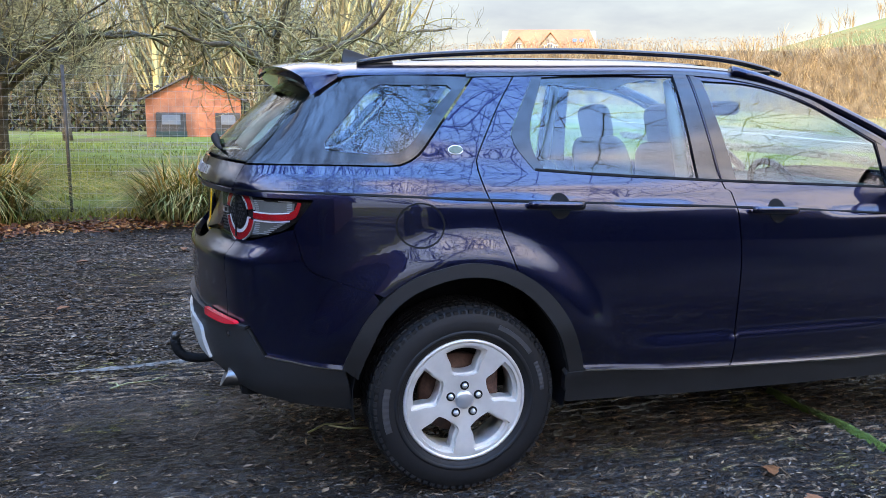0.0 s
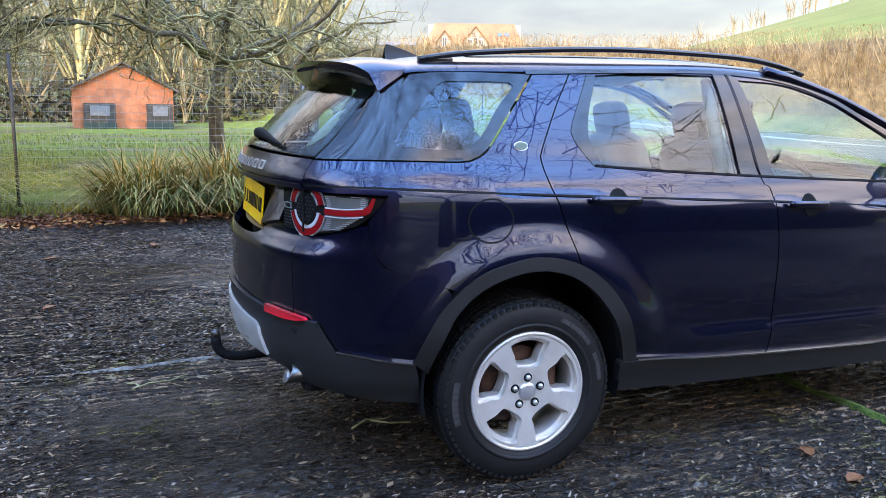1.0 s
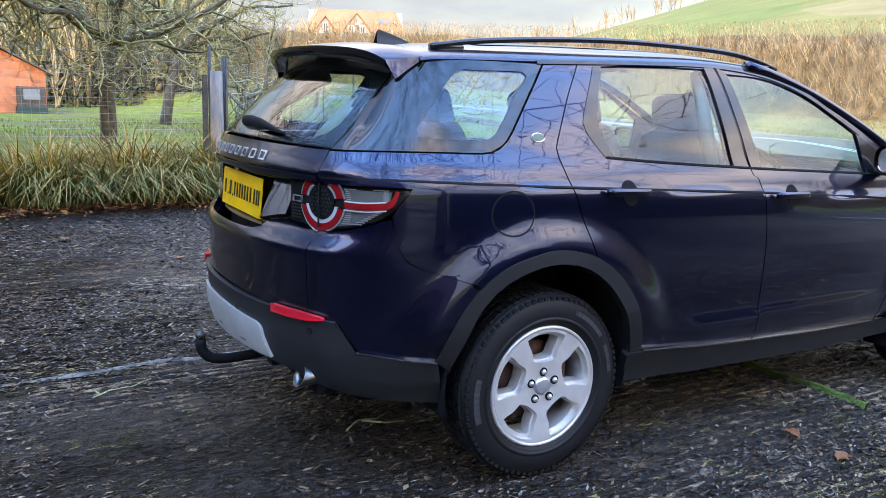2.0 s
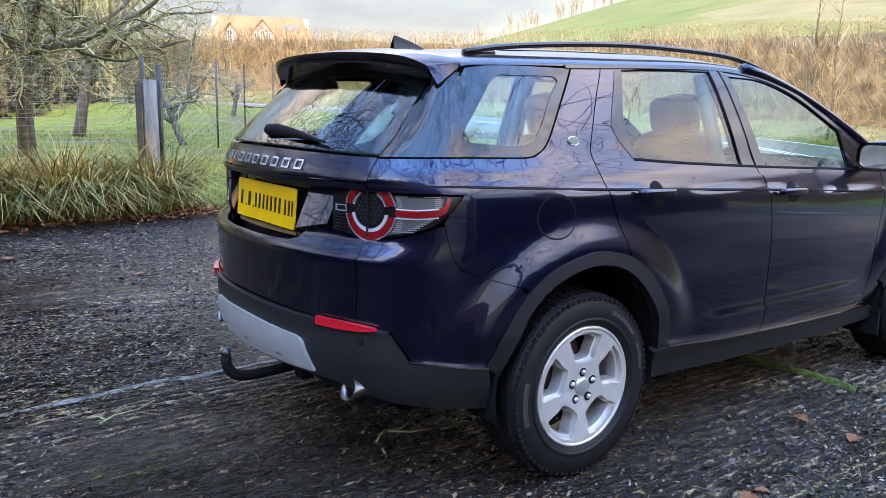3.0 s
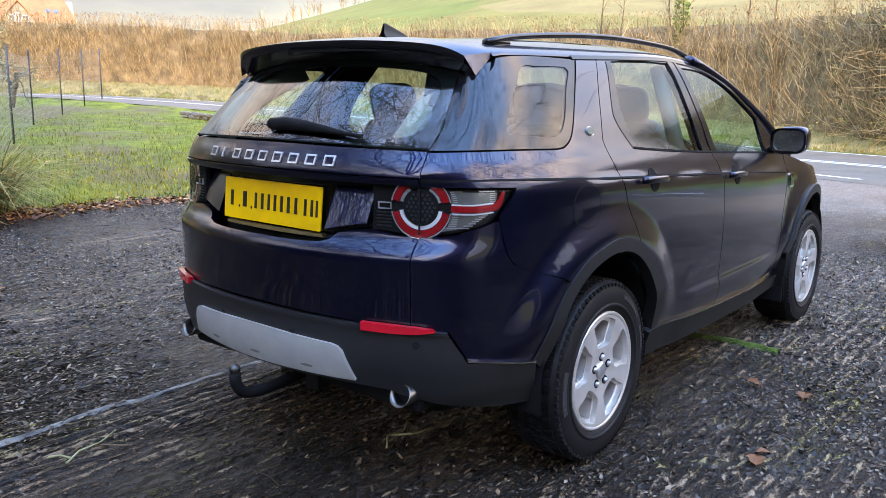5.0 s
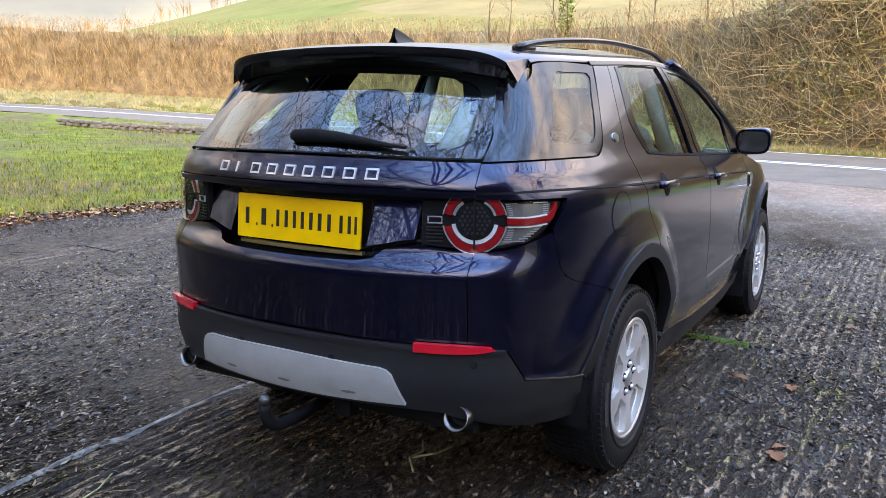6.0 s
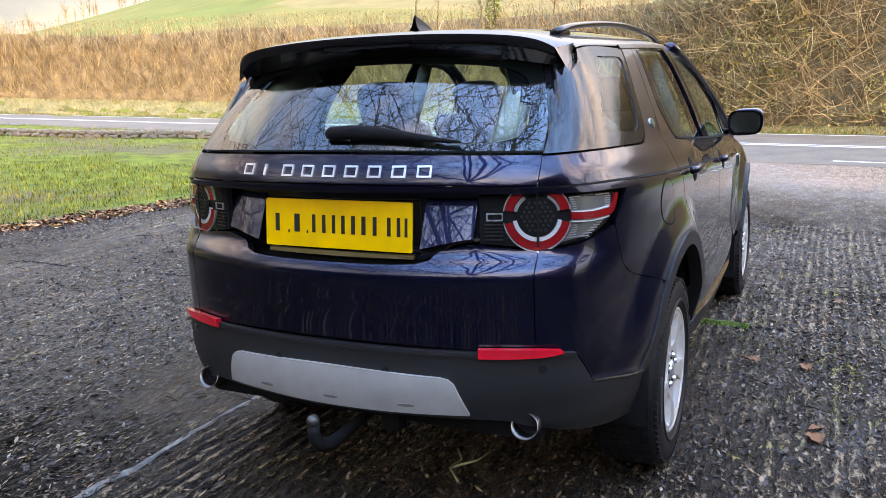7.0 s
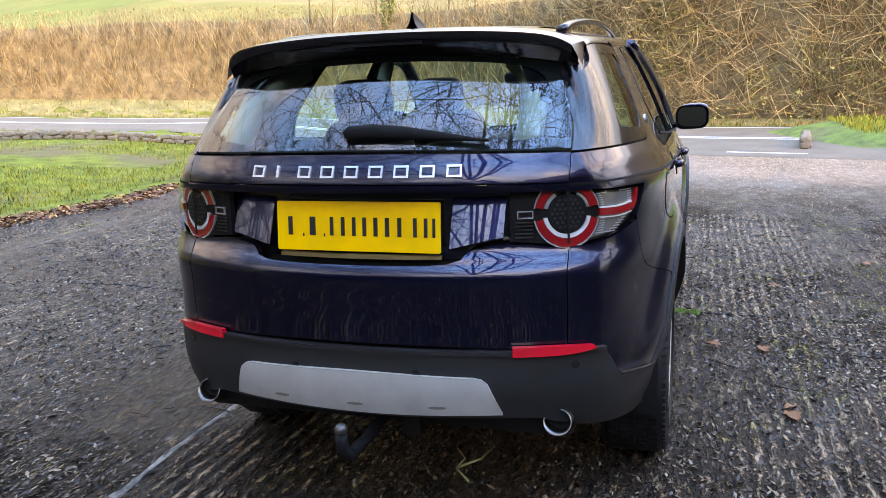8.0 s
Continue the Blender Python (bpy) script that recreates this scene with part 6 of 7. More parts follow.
# scrub bank behind the hedge on the hill side
leaves, sticks = [], []
for _ in range(26000):
    i = rnd.randint(2, 44)
    off = rnd.uniform(6.5, 24)
    q, nn = hedge_place(i, off)
    q = q + np.array((rnd.uniform(-.5, .5), rnd.uniform(-.5, .5)))
    z = land(*q) + rnd.random() ** 1.5 * 2.2
    sz = rnd.uniform(.035, .09)
    leaves.append((np.array((q[0], q[1], z)), rv(sz), rv(sz * .6)))
for _ in range(3000):
    i = rnd.randint(2, 50)
    q, nn = hedge_place(i, rnd.uniform(6.5, 22))
    a = np.array((*q, land(*q) - .05))
    b = a + np.array((rnd.uniform(-.5, .5), rnd.uniform(-.5, .5), 1)) * rnd.uniform(.6, 2.6)
    c = b + rv(.6)
    sticks.append([(a, .014), (b, .009), (c, .004)])
tagged(cards("scrub_leaves", leaves, SCRUB_LEAF), "dry scrub and bramble leaves on the bank", "scrub", kind="stuff")
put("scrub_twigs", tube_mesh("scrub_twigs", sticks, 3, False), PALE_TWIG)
tagged(bpy.data.objects["scrub_twigs"], "bare pale scrub stems on the bank", "scrub", kind="stuff")
# saplings standing in the bank, one clothed in ivy
saps = [(26.3, 10.3, 7.5), (25.2, 6.6, 7), (26.5, 5.2, 8), (27.2, 8.2, 6.5), (25.8, 1.5, 7), (25.5, -3.0, 7), (26.2, 13.5, 6), (28.5, 3.2, 8)]
def sapling(x, y, h):
    ps = [[(np.array((.06 * math.sin(2.1 * k + x), .06 * math.cos(1.7 * k + y), h * k / 7)), .055 * (1 - .85 * k / 7)) for k in range(8)]]
    tw = []
    for _ in range(46):
        f = rnd.uniform(.18, 1)
        p = np.array((.06 * math.sin(2.1 * 7 * f + x), .06 * math.cos(1.7 * 7 * f + y), h * f))
        a, up, L = rnd.uniform(0, 6.283), rnd.uniform(.8, 2.6), h * rnd.uniform(.06, .24) * (1.15 - .6 * f)
        d = np.array((math.cos(a), math.sin(a), up)) / math.hypot(1, up)
        m1, m2 = p + d * L * .5, p + d * L + np.array((0, 0, .08 * L)) + rv(.05)
        tw.append([(p, .016 * (1.3 - f)), (m1 + rv(.03), .010), (m2, .003)])
        for _ in range(4):
            tw.append([(m1, .006), (m1 + d * L * .3 + rv(L * .22), .002)])
    tr = holder("tree", Matrix.Translation((x, y, land(x, y) - .1)), label="slim bare sapling in the roadside bank", category="tree", group="bank saplings")
    put("trunk", tube_mesh("trunk", ps, 7), BARK, tr)
    put("crown", tube_mesh("crown", tw, 3, False), PALE_TWIG, tr)
for x, y, h in saps + [(24.6, 11.8, 5.0), (26.8, 11.0, 6.5), (25.0, 4.0, 6), (24.8, -1.0, 6.5), (24.2, -4.8, 6), (27.0, 0.2, 7.5), (26.6, 2.6, 7)]:
    sapling(x, y, h)
IVY = island_mat("ivy_leaves", [(0, (.03, .06, .010)), (.6, (.10, .17, .02)), (1, (.24, .32, .05))], .5)
iv = []
for _ in range(1400):
    a, z = rnd.uniform(0, 6.28), rnd.uniform(2.0, 5.5)
    r = .16 + .14 * rnd.random()
    iv.append((np.array((26.3 + r * math.cos(a), 10.3 + r * math.sin(a), land(26.3, 10.3) + z)), rv(.05), rv(.04)))
tagged(cards("ivy", iv, IVY), "bright green ivy clothing a roadside trunk", "ivy", kind="stuff")

# far woods and hedgerow trees on the skyline, far trees left
def far_wood(name, spots, label, mat_):
    st = []
    for x, y, h in spots:
        z = land(x, y)
        a = np.array((x, y, z - .5))
        th = h * .0075
        for _ in range(16):
            d = np.array((rnd.uniform(-.55, .55), rnd.uniform(-.55, .55), 1.0))
            s = a + np.array((0, 0, h * rnd.uniform(.05, .55)))
            e = s + d * h * rnd.uniform(.2, .5)
            st.append([(s, th), ((s + e) / 2 + rv(h * .03), th * .7), (e, th * .25)])
        st.append([(a, th * 2.2), (a + np.array((0, 0, h * .6)), th * 1.2)])
    put(name, tube_mesh(name, st, 3, False), mat_)
    tagged(bpy.data.objects[name], label, "trees", kind="stuff")
spots = []
for _ in range(150):
    az, r = radians(rnd.uniform(60, 72)), rnd.uniform(140, 230)
    spots.append((r * math.cos(az), r * math.sin(az), rnd.uniform(5, 9)))
for _ in range(60):
    az = radians(rnd.uniform(38, 60))
    r = 330
    spots.append((r * math.cos(az), r * math.sin(az), rnd.uniform(6, 11)))
far_wood("far_hedgerow", spots, "far bare hedgerow trees on the skyline", PALE_TWIG)
spots = []
for _ in range(170):
    spots.append((rnd.uniform(-32, 8), rnd.uniform(33, 62), rnd.uniform(7, 13)))
far_wood("far_wood", spots, "brown bare wood behind the orchard", TWIG)
spots = [(rnd.uniform(-40, 4), rnd.uniform(32, 56), rnd.uniform(4, 8)) for _ in range(150)]
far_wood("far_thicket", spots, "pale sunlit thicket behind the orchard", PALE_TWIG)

# dark leaf cards: shade at the foot of the wood put into colour
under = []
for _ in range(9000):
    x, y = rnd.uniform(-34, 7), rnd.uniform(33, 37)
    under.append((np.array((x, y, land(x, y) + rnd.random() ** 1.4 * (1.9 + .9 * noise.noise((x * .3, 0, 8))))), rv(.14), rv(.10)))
tagged(cards("wood_foot_shade", under, island_mat("shaded_undergrowth_leaves", [(0, (.012, .012, .007)), (.6, (.035, .032, .018)), (1, (.09, .075, .04))], .9)), "dark leaf cards painted as the shaded foot of the wood", "scrub", kind="stuff")

# unseen trees added in the west to darken low sky in the reflections
spots = [(rnd.uniform(-34, -17), rnd.uniform(-16, 34), rnd.uniform(6, 11)) for _ in range(150)]
far_wood("unseen_west_wood", spots, "unseen bare brown wood added behind the yard to darken reflections", TWIG)
# unseen saplings added to hide the barn's gable from the paintwork
spots = [(rnd.uniform(-22, -3), rnd.uniform(-9.0, -7.6), rnd.uniform(4, 7)) for _ in range(50)]
far_wood("barn_mask_thicket", spots, "unseen bare saplings added to mask the barn in reflections", TWIG)

# an unseen clipped evergreen hedge, added along the yard's open side to darken reflections
EVERGREEN = island_mat("evergreen_leaves", [(0, (.006, .012, .005)), (.6, (.018, .032, .010)), (1, (.04, .06, .02))], .5)
eh = []
for _ in range(15000):
    x, f = rnd.uniform(1.0, 11.0), rnd.random()
    if f < .7:
        y, z = -8.0 + rnd.uniform(-.18, .10) + .2 * noise.noise((x, 0, 5)), rnd.random() * 2.0
    else:
        y, z = rnd.uniform(-9.3, -8.0), 1.9 + rnd.uniform(0, .2) + .2 * noise.noise((x * .8, 2, 1))
    eh.append((np.array((x, y, z)), rv(.055), rv(.035)))
tagged(cards("evergreen_leaves", eh, EVERGREEN), "dark leaves of the unseen added hedge", "leaves", kind="stuff")
# near-black core block: shade between the leaves put into colour
box("unseen_hedge", (6.0, -8.65, .92), (9.8, 1.25, 1.9), stuff_mat("hedge_shade", (.004, .007, .003), (.012, .018, .008), 3, .95), None, bevel=.15)
tagged(bpy.data.objects["unseen_hedge"], "unseen dark clipped hedge added beside the yard for reflections", "hedge", kind="stuff")

# an unseen tall evergreen bank, added behind the way in to darken reflections
bank_v, bank_f = [], []
BK, BR = 60, 8
for i in range(BK):
    y = -9.0 + 24.0 * i / (BK - 1)
    for k in range(BR):
        w = math.pi * k / (BR - 1)
        h = 4.6 + 1.2 * noise.noise((y * .35, 0, 3)) + .4 * noise.noise((y * 1.3, 2, 3))
        bank_v.append((-15.2 + 1.7 * math.cos(w) + .35 * noise.noise((y * .9, k, 5)), y, -.1 + (h - .2) * min(1, 1.35 * math.sin(w))))
bank_f = [(i * BR + k, i * BR + k + 1, (i + 1) * BR + k + 1, (i + 1) * BR + k) for i in range(BK - 1) for k in range(BR - 1)]
tagged(put("unseen_screen", mesh_of("unseen_screen", bank_v, bank_f, True), bpy.data.materials["hedge_shade"]), "unseen tall dark evergreen screen added behind the yard for reflections", "hedge", kind="stuff")
eh = []
for _ in range(14000):
    y, f = rnd.uniform(-9, 15), rnd.random()
    h = 4.6 + 1.2 * noise.noise((y * .35, 0, 3)) + .4 * noise.noise((y * 1.3, 2, 3))
    x, z = (-13.5 + rnd.uniform(-.3, .25), f * h) if f < .85 else (rnd.uniform(-16.5, -13.6), h + rnd.uniform(-.3, .35))
    eh.append((np.array((x, y, z)), rv(.12), rv(.07)))
tagged(cards("screen_leaves", eh, EVERGREEN), "dark leaves of the unseen added screen", "leaves", kind="stuff")

# ---- verge by the yard: grass clumps, leaf litter, turf ----
def clump(x, y, r, n, h, seed):
    g = random.Random(seed)
    vs, fs = [], []
    for _ in range(n):
        a, d = g.uniform(0, 6.283), r * math.sqrt(g.random()) * .55
        b = a + g.uniform(-.7, .7)
        p = np.array((d * math.cos(a), d * math.sin(a), 0))
        L, w = h * g.uniform(.5, 1.3), g.uniform(.005, .010)
        out = g.uniform(.5, 1.85)
        sd = np.array((-math.sin(b), math.cos(b), 0))
        o = len(vs)
        for k in range(5):
            s = k / 4
            q = p + np.array((math.cos(b), math.sin(b), 0)) * L * out * s ** 1.7 * .75 + np.array((0, 0, L * (s - .45 * out * s * s * s)))
            ww = w * (1 - s ** 2) + .0008
            vs.extend((q - sd * ww, q + sd * ww))
        fs.extend((o + 2 * k, o + 2 * k + 1, o + 2 * k + 3, o + 2 * k + 2) for k in range(4))
    me = mesh_of("grass_clump", vs, fs)
    ob = put("grass_clump", me, GRASS)
    ob.matrix_world = Matrix.Translation((x, y, land(x, y) - .02))
    return tagged(ob, "clump of long yellow-green arching grass at the yard edge", "grass clump", "grass clumps along the verge")
base_clumps = [clump(-1.35, 7.35, .8, 620, 1.0, 1), clump(-3.65, 7.45, .8, 620, 1.15, 2), clump(.55, 7.40, .8, 560, .9, 3), clump(-.40, 7.40, .8, 560, 1.0, 4)]
for k, (x, y) in enumerate([(-4.3, 7.4), (-3.8, 8.0), (-.95, 7.3), (-1.2, 7.9), (0.1, 7.45), (.95, 7.75), (-.9, 7.95), (-4.9, 7.6), (-5.8, 7.6), (-.1, 7.95), (.45, 7.95)]):
    copy_thing(base_clumps[k % 4], Matrix.Translation((x, y, land(x, y) - .02)) @ pose(0, 0, 0, 0, 0, 77 * k))
lit = []
for _ in range(17000):
    x = rnd.uniform(-7, 9)
    d = rnd.gauss(-.02, .26)
    if x > 1.6:
        d *= .7
        if rnd.random() < .5:
            continue
    y = yard_edge(x) + d
    z = max(land(x, y), 0) + rnd.uniform(.004, .05)
    s = rnd.uniform(.022, .055)
    ax = rv(s); ax[2] *= .45
    sd = rv(s * .7); sd[2] *= .45
    lit.append((np.array((x, y, z)), ax, sd))
tagged(cards("leaf_litter", lit, DEAD_LEAF), "red-brown fallen leaves along the yard edge", "leaves", kind="stuff")
blades = []
for _ in range(52000):
    x = rnd.uniform(-8, 16)
    y = rnd.uniform(7.5, 22) if rnd.random() < .55 else rnd.uniform(7.4, 12)
    if road_side(x, y)[0] > -3.6 or noise.noise((x * .35, y * .5, 11)) > .33:
        continue
    h = rnd.uniform(.02, .055)
    blades.append((np.array((x, y, land(x, y) + h * .6)), np.array((rnd.uniform(-.02, .02), rnd.uniform(-.02, .02), h)), np.array((rnd.uniform(-1, 1), rnd.uniform(-1, 1), 0)) * .008))
tagged(cards("lawn_grass", blades, TURF), "short green lawn grass", "grass", kind="stuff")
vs = []
for i in range(4, N - 2):
    for off in (3.62, 4.3, 5.0, 5.7, 6.5):
        q, nn = hedge_place(i, off)
        vs.append((q[0], q[1], land(*q) + (.03 if off > 3.7 else -.05)))
k5 = len(vs) // 5
verge = put("verge", mesh_of("verge", vs, [(5 * i + j, 5 * i + j + 1, 5 * i + j + 6, 5 * i + j + 5) for i in range(k5 - 1) for j in range(4)], True), stuff_mat("straw_verge_turf", (.10, .09, .026), (.26, .20, .075), 1.6, .95, .6, .03, 30))
tagged(verge, "straw-coloured grass verge below the hedge", "verge", kind="structure")
vb = []
for i in range(6, N - 4):
    for _ in range(420):
        f = rnd.random()
        off = rnd.uniform(3.8, 6.2)
        q = hedge_place(i, off)[0] * (1 - f) + hedge_place(i + 1, off)[0] * f
        h = rnd.uniform(.03, .10)
        vb.append((np.array((*q, land(*q) + h * .7)), np.array((rnd.uniform(-.05, .05), rnd.uniform(-.05, .05), h)), np.array((rnd.uniform(-1, 1), rnd.uniform(-1, 1), 0)) * .016))
tagged(cards("verge_grass", vb, island_mat("rough_verge_blades", [(0, (.10, .09, .025)), (.5, (.19, .165, .05)), (1, (.31, .245, .095))], .8)), "rough grass verge below the hedge", "grass", kind="stuff")

# leaf scraps, bark and grit trodden into the yard
def flecks(name, count, seed, material, long_, wide, tilt, lift, box_, keep):
    g = np.random.RandomState(seed)
    x, y = g.uniform(box_[0], box_[1], count), g.uniform(box_[2], box_[3], count)
    ok = lattice(x * .8 + 31, y * 1.3, 40) + .35 * (g.rand(count) - .5) > keep
    x, y = x[ok], y[ok]
    n = len(x)
    a = g.normal(0, .55, n)
    L, W = long_ * (.4 + 1.1 * g.rand(n) ** 2), wide * (.5 + g.rand(n))
    t1_, t2_ = g.normal(0, tilt, n), g.normal(0, tilt, n)
    z = yard_relief(x, y) + lift + .003 * g.rand(n)
    c = np.stack((x, y, z), -1)
    ax = np.stack((np.cos(a) * L, np.sin(a) * L, t1_ * L), -1)
    sd = np.stack((-np.sin(a) * W, np.cos(a) * W, t2_ * W), -1)
    v = np.stack((c - ax - sd * .4, c - ax * .2 + sd, c + ax + sd * .3, c + ax * .3 - sd), 1).reshape(-1, 3)
    me = bpy.data.meshes.new(name)
    me.vertices.add(len(v))
    me.vertices.foreach_set("co", v.astype(np.float32).ravel())
    me.loops.add(len(v))
    me.loops.foreach_set("vertex_index", np.arange(len(v), dtype=np.int32))
    me.polygons.add(n)
    me.polygons.foreach_set("loop_start", np.arange(0, len(v), 4, dtype=np.int32))
    me.update(calc_edges=True)
    return put(name, me, material)
YARD_BOX = (-4.9, 5.6, -3.9, 6.9)
tagged(flecks("leaf_scraps", 120000, 3, WET_LEAF, .019, .0062, .28, .003, YARD_BOX, .30), "wet dark leaf scraps trodden into the yard", "leaf scraps", kind="stuff")
GRIT_CHIP = island_mat("pale_grit", [(0, (.05, .040, .032)), (.6, (.13, .10, .078)), (1, (.28, .225, .17))], .55, spec=.3)
tagged(flecks("grit_chips", 60000, 5, GRIT_CHIP, .012, .005, .30, .003, YARD_BOX, .42), "small pale chips and grit on the concrete", "grit", kind="stuff")
def leaf(x, y, turn, size, label):
    vs, fs = [], []
    for k in range(7):
        s = k / 6
        w = size * .34 * math.sin(math.pi * min(1, s * .93 + .05)) * (1.25 if k % 2 else .85)
        zc = .012 + .012 * math.sin(3 * s)
        vs.extend(((s - .5) * size, v * w, zc + .010 * abs(v)) for v in (-1, 0, 1))
    for k in range(6):
        fs.extend(((3 * k, 3 * k + 1, 3 * k + 4, 3 * k + 3), (3 * k + 1, 3 * k + 2, 3 * k + 5, 3 * k + 4)))
    ob = put("fallen_leaf", mesh_of("fallen_leaf", vs, fs, True), DEAD_LEAF)
    ob.matrix_world = Matrix.Translation((x, y, yard_z(x, y) - .006)) @ pose(0, 0, 0, 0, 0, turn)
    return tagged(ob, label, "leaf", "fallen leaves on the yard")
LEAVES = [(.37, -1.41, 20, .10), (1.24, -1.10, 70, .085), (1.24, -1.35, 10, .09), (-1.96, 2.5, 40, .10), (.46, -1.41, 130, .06), (2.6, -1.5, 60, .08), (.1, -2.0, 200, .09), (.9, -2.1, 20, .10), (-2.1, 4.4, 10, .10), (-1.2, 4.9, 80, .11), (-2.6, 3.2, 150, .09), (3.4, -2.2, 30, .09), (-.4, 3.7, 20, .10)]
for x, y, a, s in LEAVES:
    leaf(x, y, a, s, "curled orange-brown fallen leaf on the concrete")
STRAW = stuff_mat("pale_dry_stalk", (.20, .20, .08), (.40, .36, .18), 20, .8, 0)
def stalk(pts, label):
    o = put("twig", tube_mesh("twig", [[((x, y, yard_z(x, y) + .010 + .006 * (i % 2)), .005 - .0006 * i) for i, (x, y) in enumerate(p)] for p in pts], 5), STRAW)
    tagged(o, label, "twig")
stalk([[(-1.44, .60), (-1.36, .66), (-1.25, .70), (-1.16, .74)], [(-1.40, .63), (-1.42, .70), (-1.46, .72)]], "pale green broken stalk lying on the concrete")
def litter_twigs(count, seed):
    g = random.Random(seed)
    ps = []
    for _ in range(count):
        x, y = g.uniform(-4.6, 5.4), g.uniform(-3.8, 6.4)
        a, L = g.gauss(1.2, .7), .03 + .16 * g.random() ** 2.5
        b = a + g.gauss(0, .35)
        p0 = (x, y)
        p1 = (x + L * .5 * math.cos(a), y + L * .5 * math.sin(a))
        p2 = (p1[0] + L * .5 * math.cos(b), p1[1] + L * .5 * math.sin(b))
        ps.append([((*q, yard_z(*q) + .012), r) for q, r in ((p0, .0035), (p1, .003), (p2, .0015))])
    tw = put("twig_litter", tube_mesh("twig_litter", ps, 3, False), WET_LEAF)
    tagged(tw, "thin dark wet twigs strewn over the concrete", "twigs", kind="stuff")
litter_twigs(900, 21)
stalk([[(-.52, -.22), (-.44, -.15), (-.35, -.16), (-.26, -.10)], [(-.42, -.15), (-.34, -.22), (-.25, -.24)]], "forked dry twig under the car")

# ---- orchard fence ----
STEEL = stuff_mat("dark_fence_steel", (.02, .022, .02), (.06, .06, .055), 12, .6, .1, .002, 80, 0, .3)
WIRE = plain("galvanised_wire", (.30, .31, .30), .5, .6)
OLD_WOOD = stuff_mat("weathered_post_wood", (.09, .085, .075), (.22, .21, .19), 3, .9, .5, .006, 50, stretch=(6, 6, .7))
def fence(a, b, posts, h, label, cell=.10):
    fc = holder("fence", label=label, category="fence")
    a, b = np.array(a, float), np.array(b, float)
    L = np.linalg.norm(b - a)
    at = lambda s: np.array((*(a + (b - a) * s), land(*(a + (b - a) * s))))
    for k in range(posts):
        p = at(k / (posts - 1))
        put("post", tube_mesh("post", [[(p - (0, 0, .2), .022), (p + (0, 0, h), .022)]], 8), STEEL, fc)
    ws = []
    for k in range(int(L / cell) + 1):
        p = at(k * cell / L)
        ws.append([(p + (0, 0, .05), .0014), (p + (0, 0, h - .12), .0014)])
    for k in range(int((h - .15) / cell) + 1):
        ws.append([(at(s) + (0, 0, .05 + k * cell), .0016) for s in np.linspace(0, 1, 14)])
    put("wire_mesh", tube_mesh("wire_mesh", ws, 3, False), WIRE, fc, "thin square wire mesh")
fence((-10.24, 8.72), (.95, 8.15), 4, 1.98, "wire mesh orchard fence on dark steel posts")
fence((1.15, 8.2), (6.95, 19.4), 3, 1.85, "wire mesh orchard fence on dark steel posts", .12)
fence((6.95, 19.4), (13.2, 27.5), 4, 1.9, "wire mesh orchard fence on dark steel posts", .14)
pb = holder("gate_post", Matrix.Translation((1.03, 8.12, land(1.03, 8.12))), label="weathered grey timber gate post by the fence end", category="post")
bm = bmesh.new()
bmesh.ops.create_cone(bm, cap_ends=True, segments=14, radius1=.10, radius2=.085, depth=1.75, matrix=Matrix.Translation((0, 0, .78)))
part("timber", bm, OLD_WOOD, pb, "", True)
box("steel_strip", (-.15, .02, .80), (.07, .05, 1.60), STEEL, pb, "dark steel gate stile", .006)
put("brace", tube_mesh("brace", [[((.14, .03, -.05), .02), ((.15, .03, 1.85), .02)]], 8), STEEL, pb)

# ---- low stone edging at the lawn's far side and at the yard mouth ----
STONE = stuff_mat("rough_edging_stone", (.06, .047, .031), (.20, .158, .108), 4, .9, .7, .02, 30, .25)
def stones(a, b, n, size, label, rows=1):
    ed = holder("low_wall", label=label, category="low wall")
    a, b = np.array(a, float), np.array(b, float)
    me0 = []
    for k in range(4):
        bm = bmesh.new()
        bmesh.ops.create_icosphere(bm, subdivisions=2, radius=1)
        for v in bm.verts:
            c = v.co
            v.co = Vector([math.copysign(abs(q) ** .5, q) for q in c]) * (1 + .18 * noise.noise(c * 1.5 + Vector((k * 9, 0, 0))))
        m_ = bpy.data.meshes.new("stone")
        bm.to_mesh(m_)
        bm.free()
        m_.materials.append(STONE)
        me0.append(m_)
    d = (b - a) / np.linalg.norm(b - a)
    for r in range(rows):
        for k in range(n):
            s = (k + .5 * (r % 2) + rnd.uniform(-.2, .2)) / n
            p = a + (b - a) * s
            o = new("stone", me0[(k + r) % 4])
            o.parent = ed
            L = np.linalg.norm(b - a) / n
            o.matrix_world = Matrix.Translation((p[0], p[1], land(*p) + size * (.45 + .85 * r))) @ pose(0, 0, 0, rnd.uniform(-8, 8), rnd.uniform(-8, 8), math.degrees(math.atan2(d[1], d[0])) + rnd.uniform(-9, 9)) @ Matrix.Diagonal((L * rnd.uniform(.42, .56), size * rnd.uniform(.6, .9), size * rnd.uniform(.45, .6), 1))
stones((13.9, 9.2), (12.0, 20.5), 40, .115, "low mossy stone edging between lawn and road", 2)
stones((13.3, -2.85), (15.3, -3.1), 9, .12, "low stone wall end at the yard mouth", 2)
vs, fs = [], []
for i in range(14):
    for j in range(10):
        x, y = 13.2 + i * .42, -3.7 - j * .7 + .12 * i
        vs.append((x - .9 * (j / 10), y, .30 * math.sin(min(1, i / 3) * 1.57) * min(1, (13 - i) / 3) * smooth01(j / 2 + .1) - .02))
fs = [(i * 10 + j, i * 10 + j + 1, (i + 1) * 10 + j + 1, (i + 1) * 10 + j) for i in range(13) for j in range(9)]
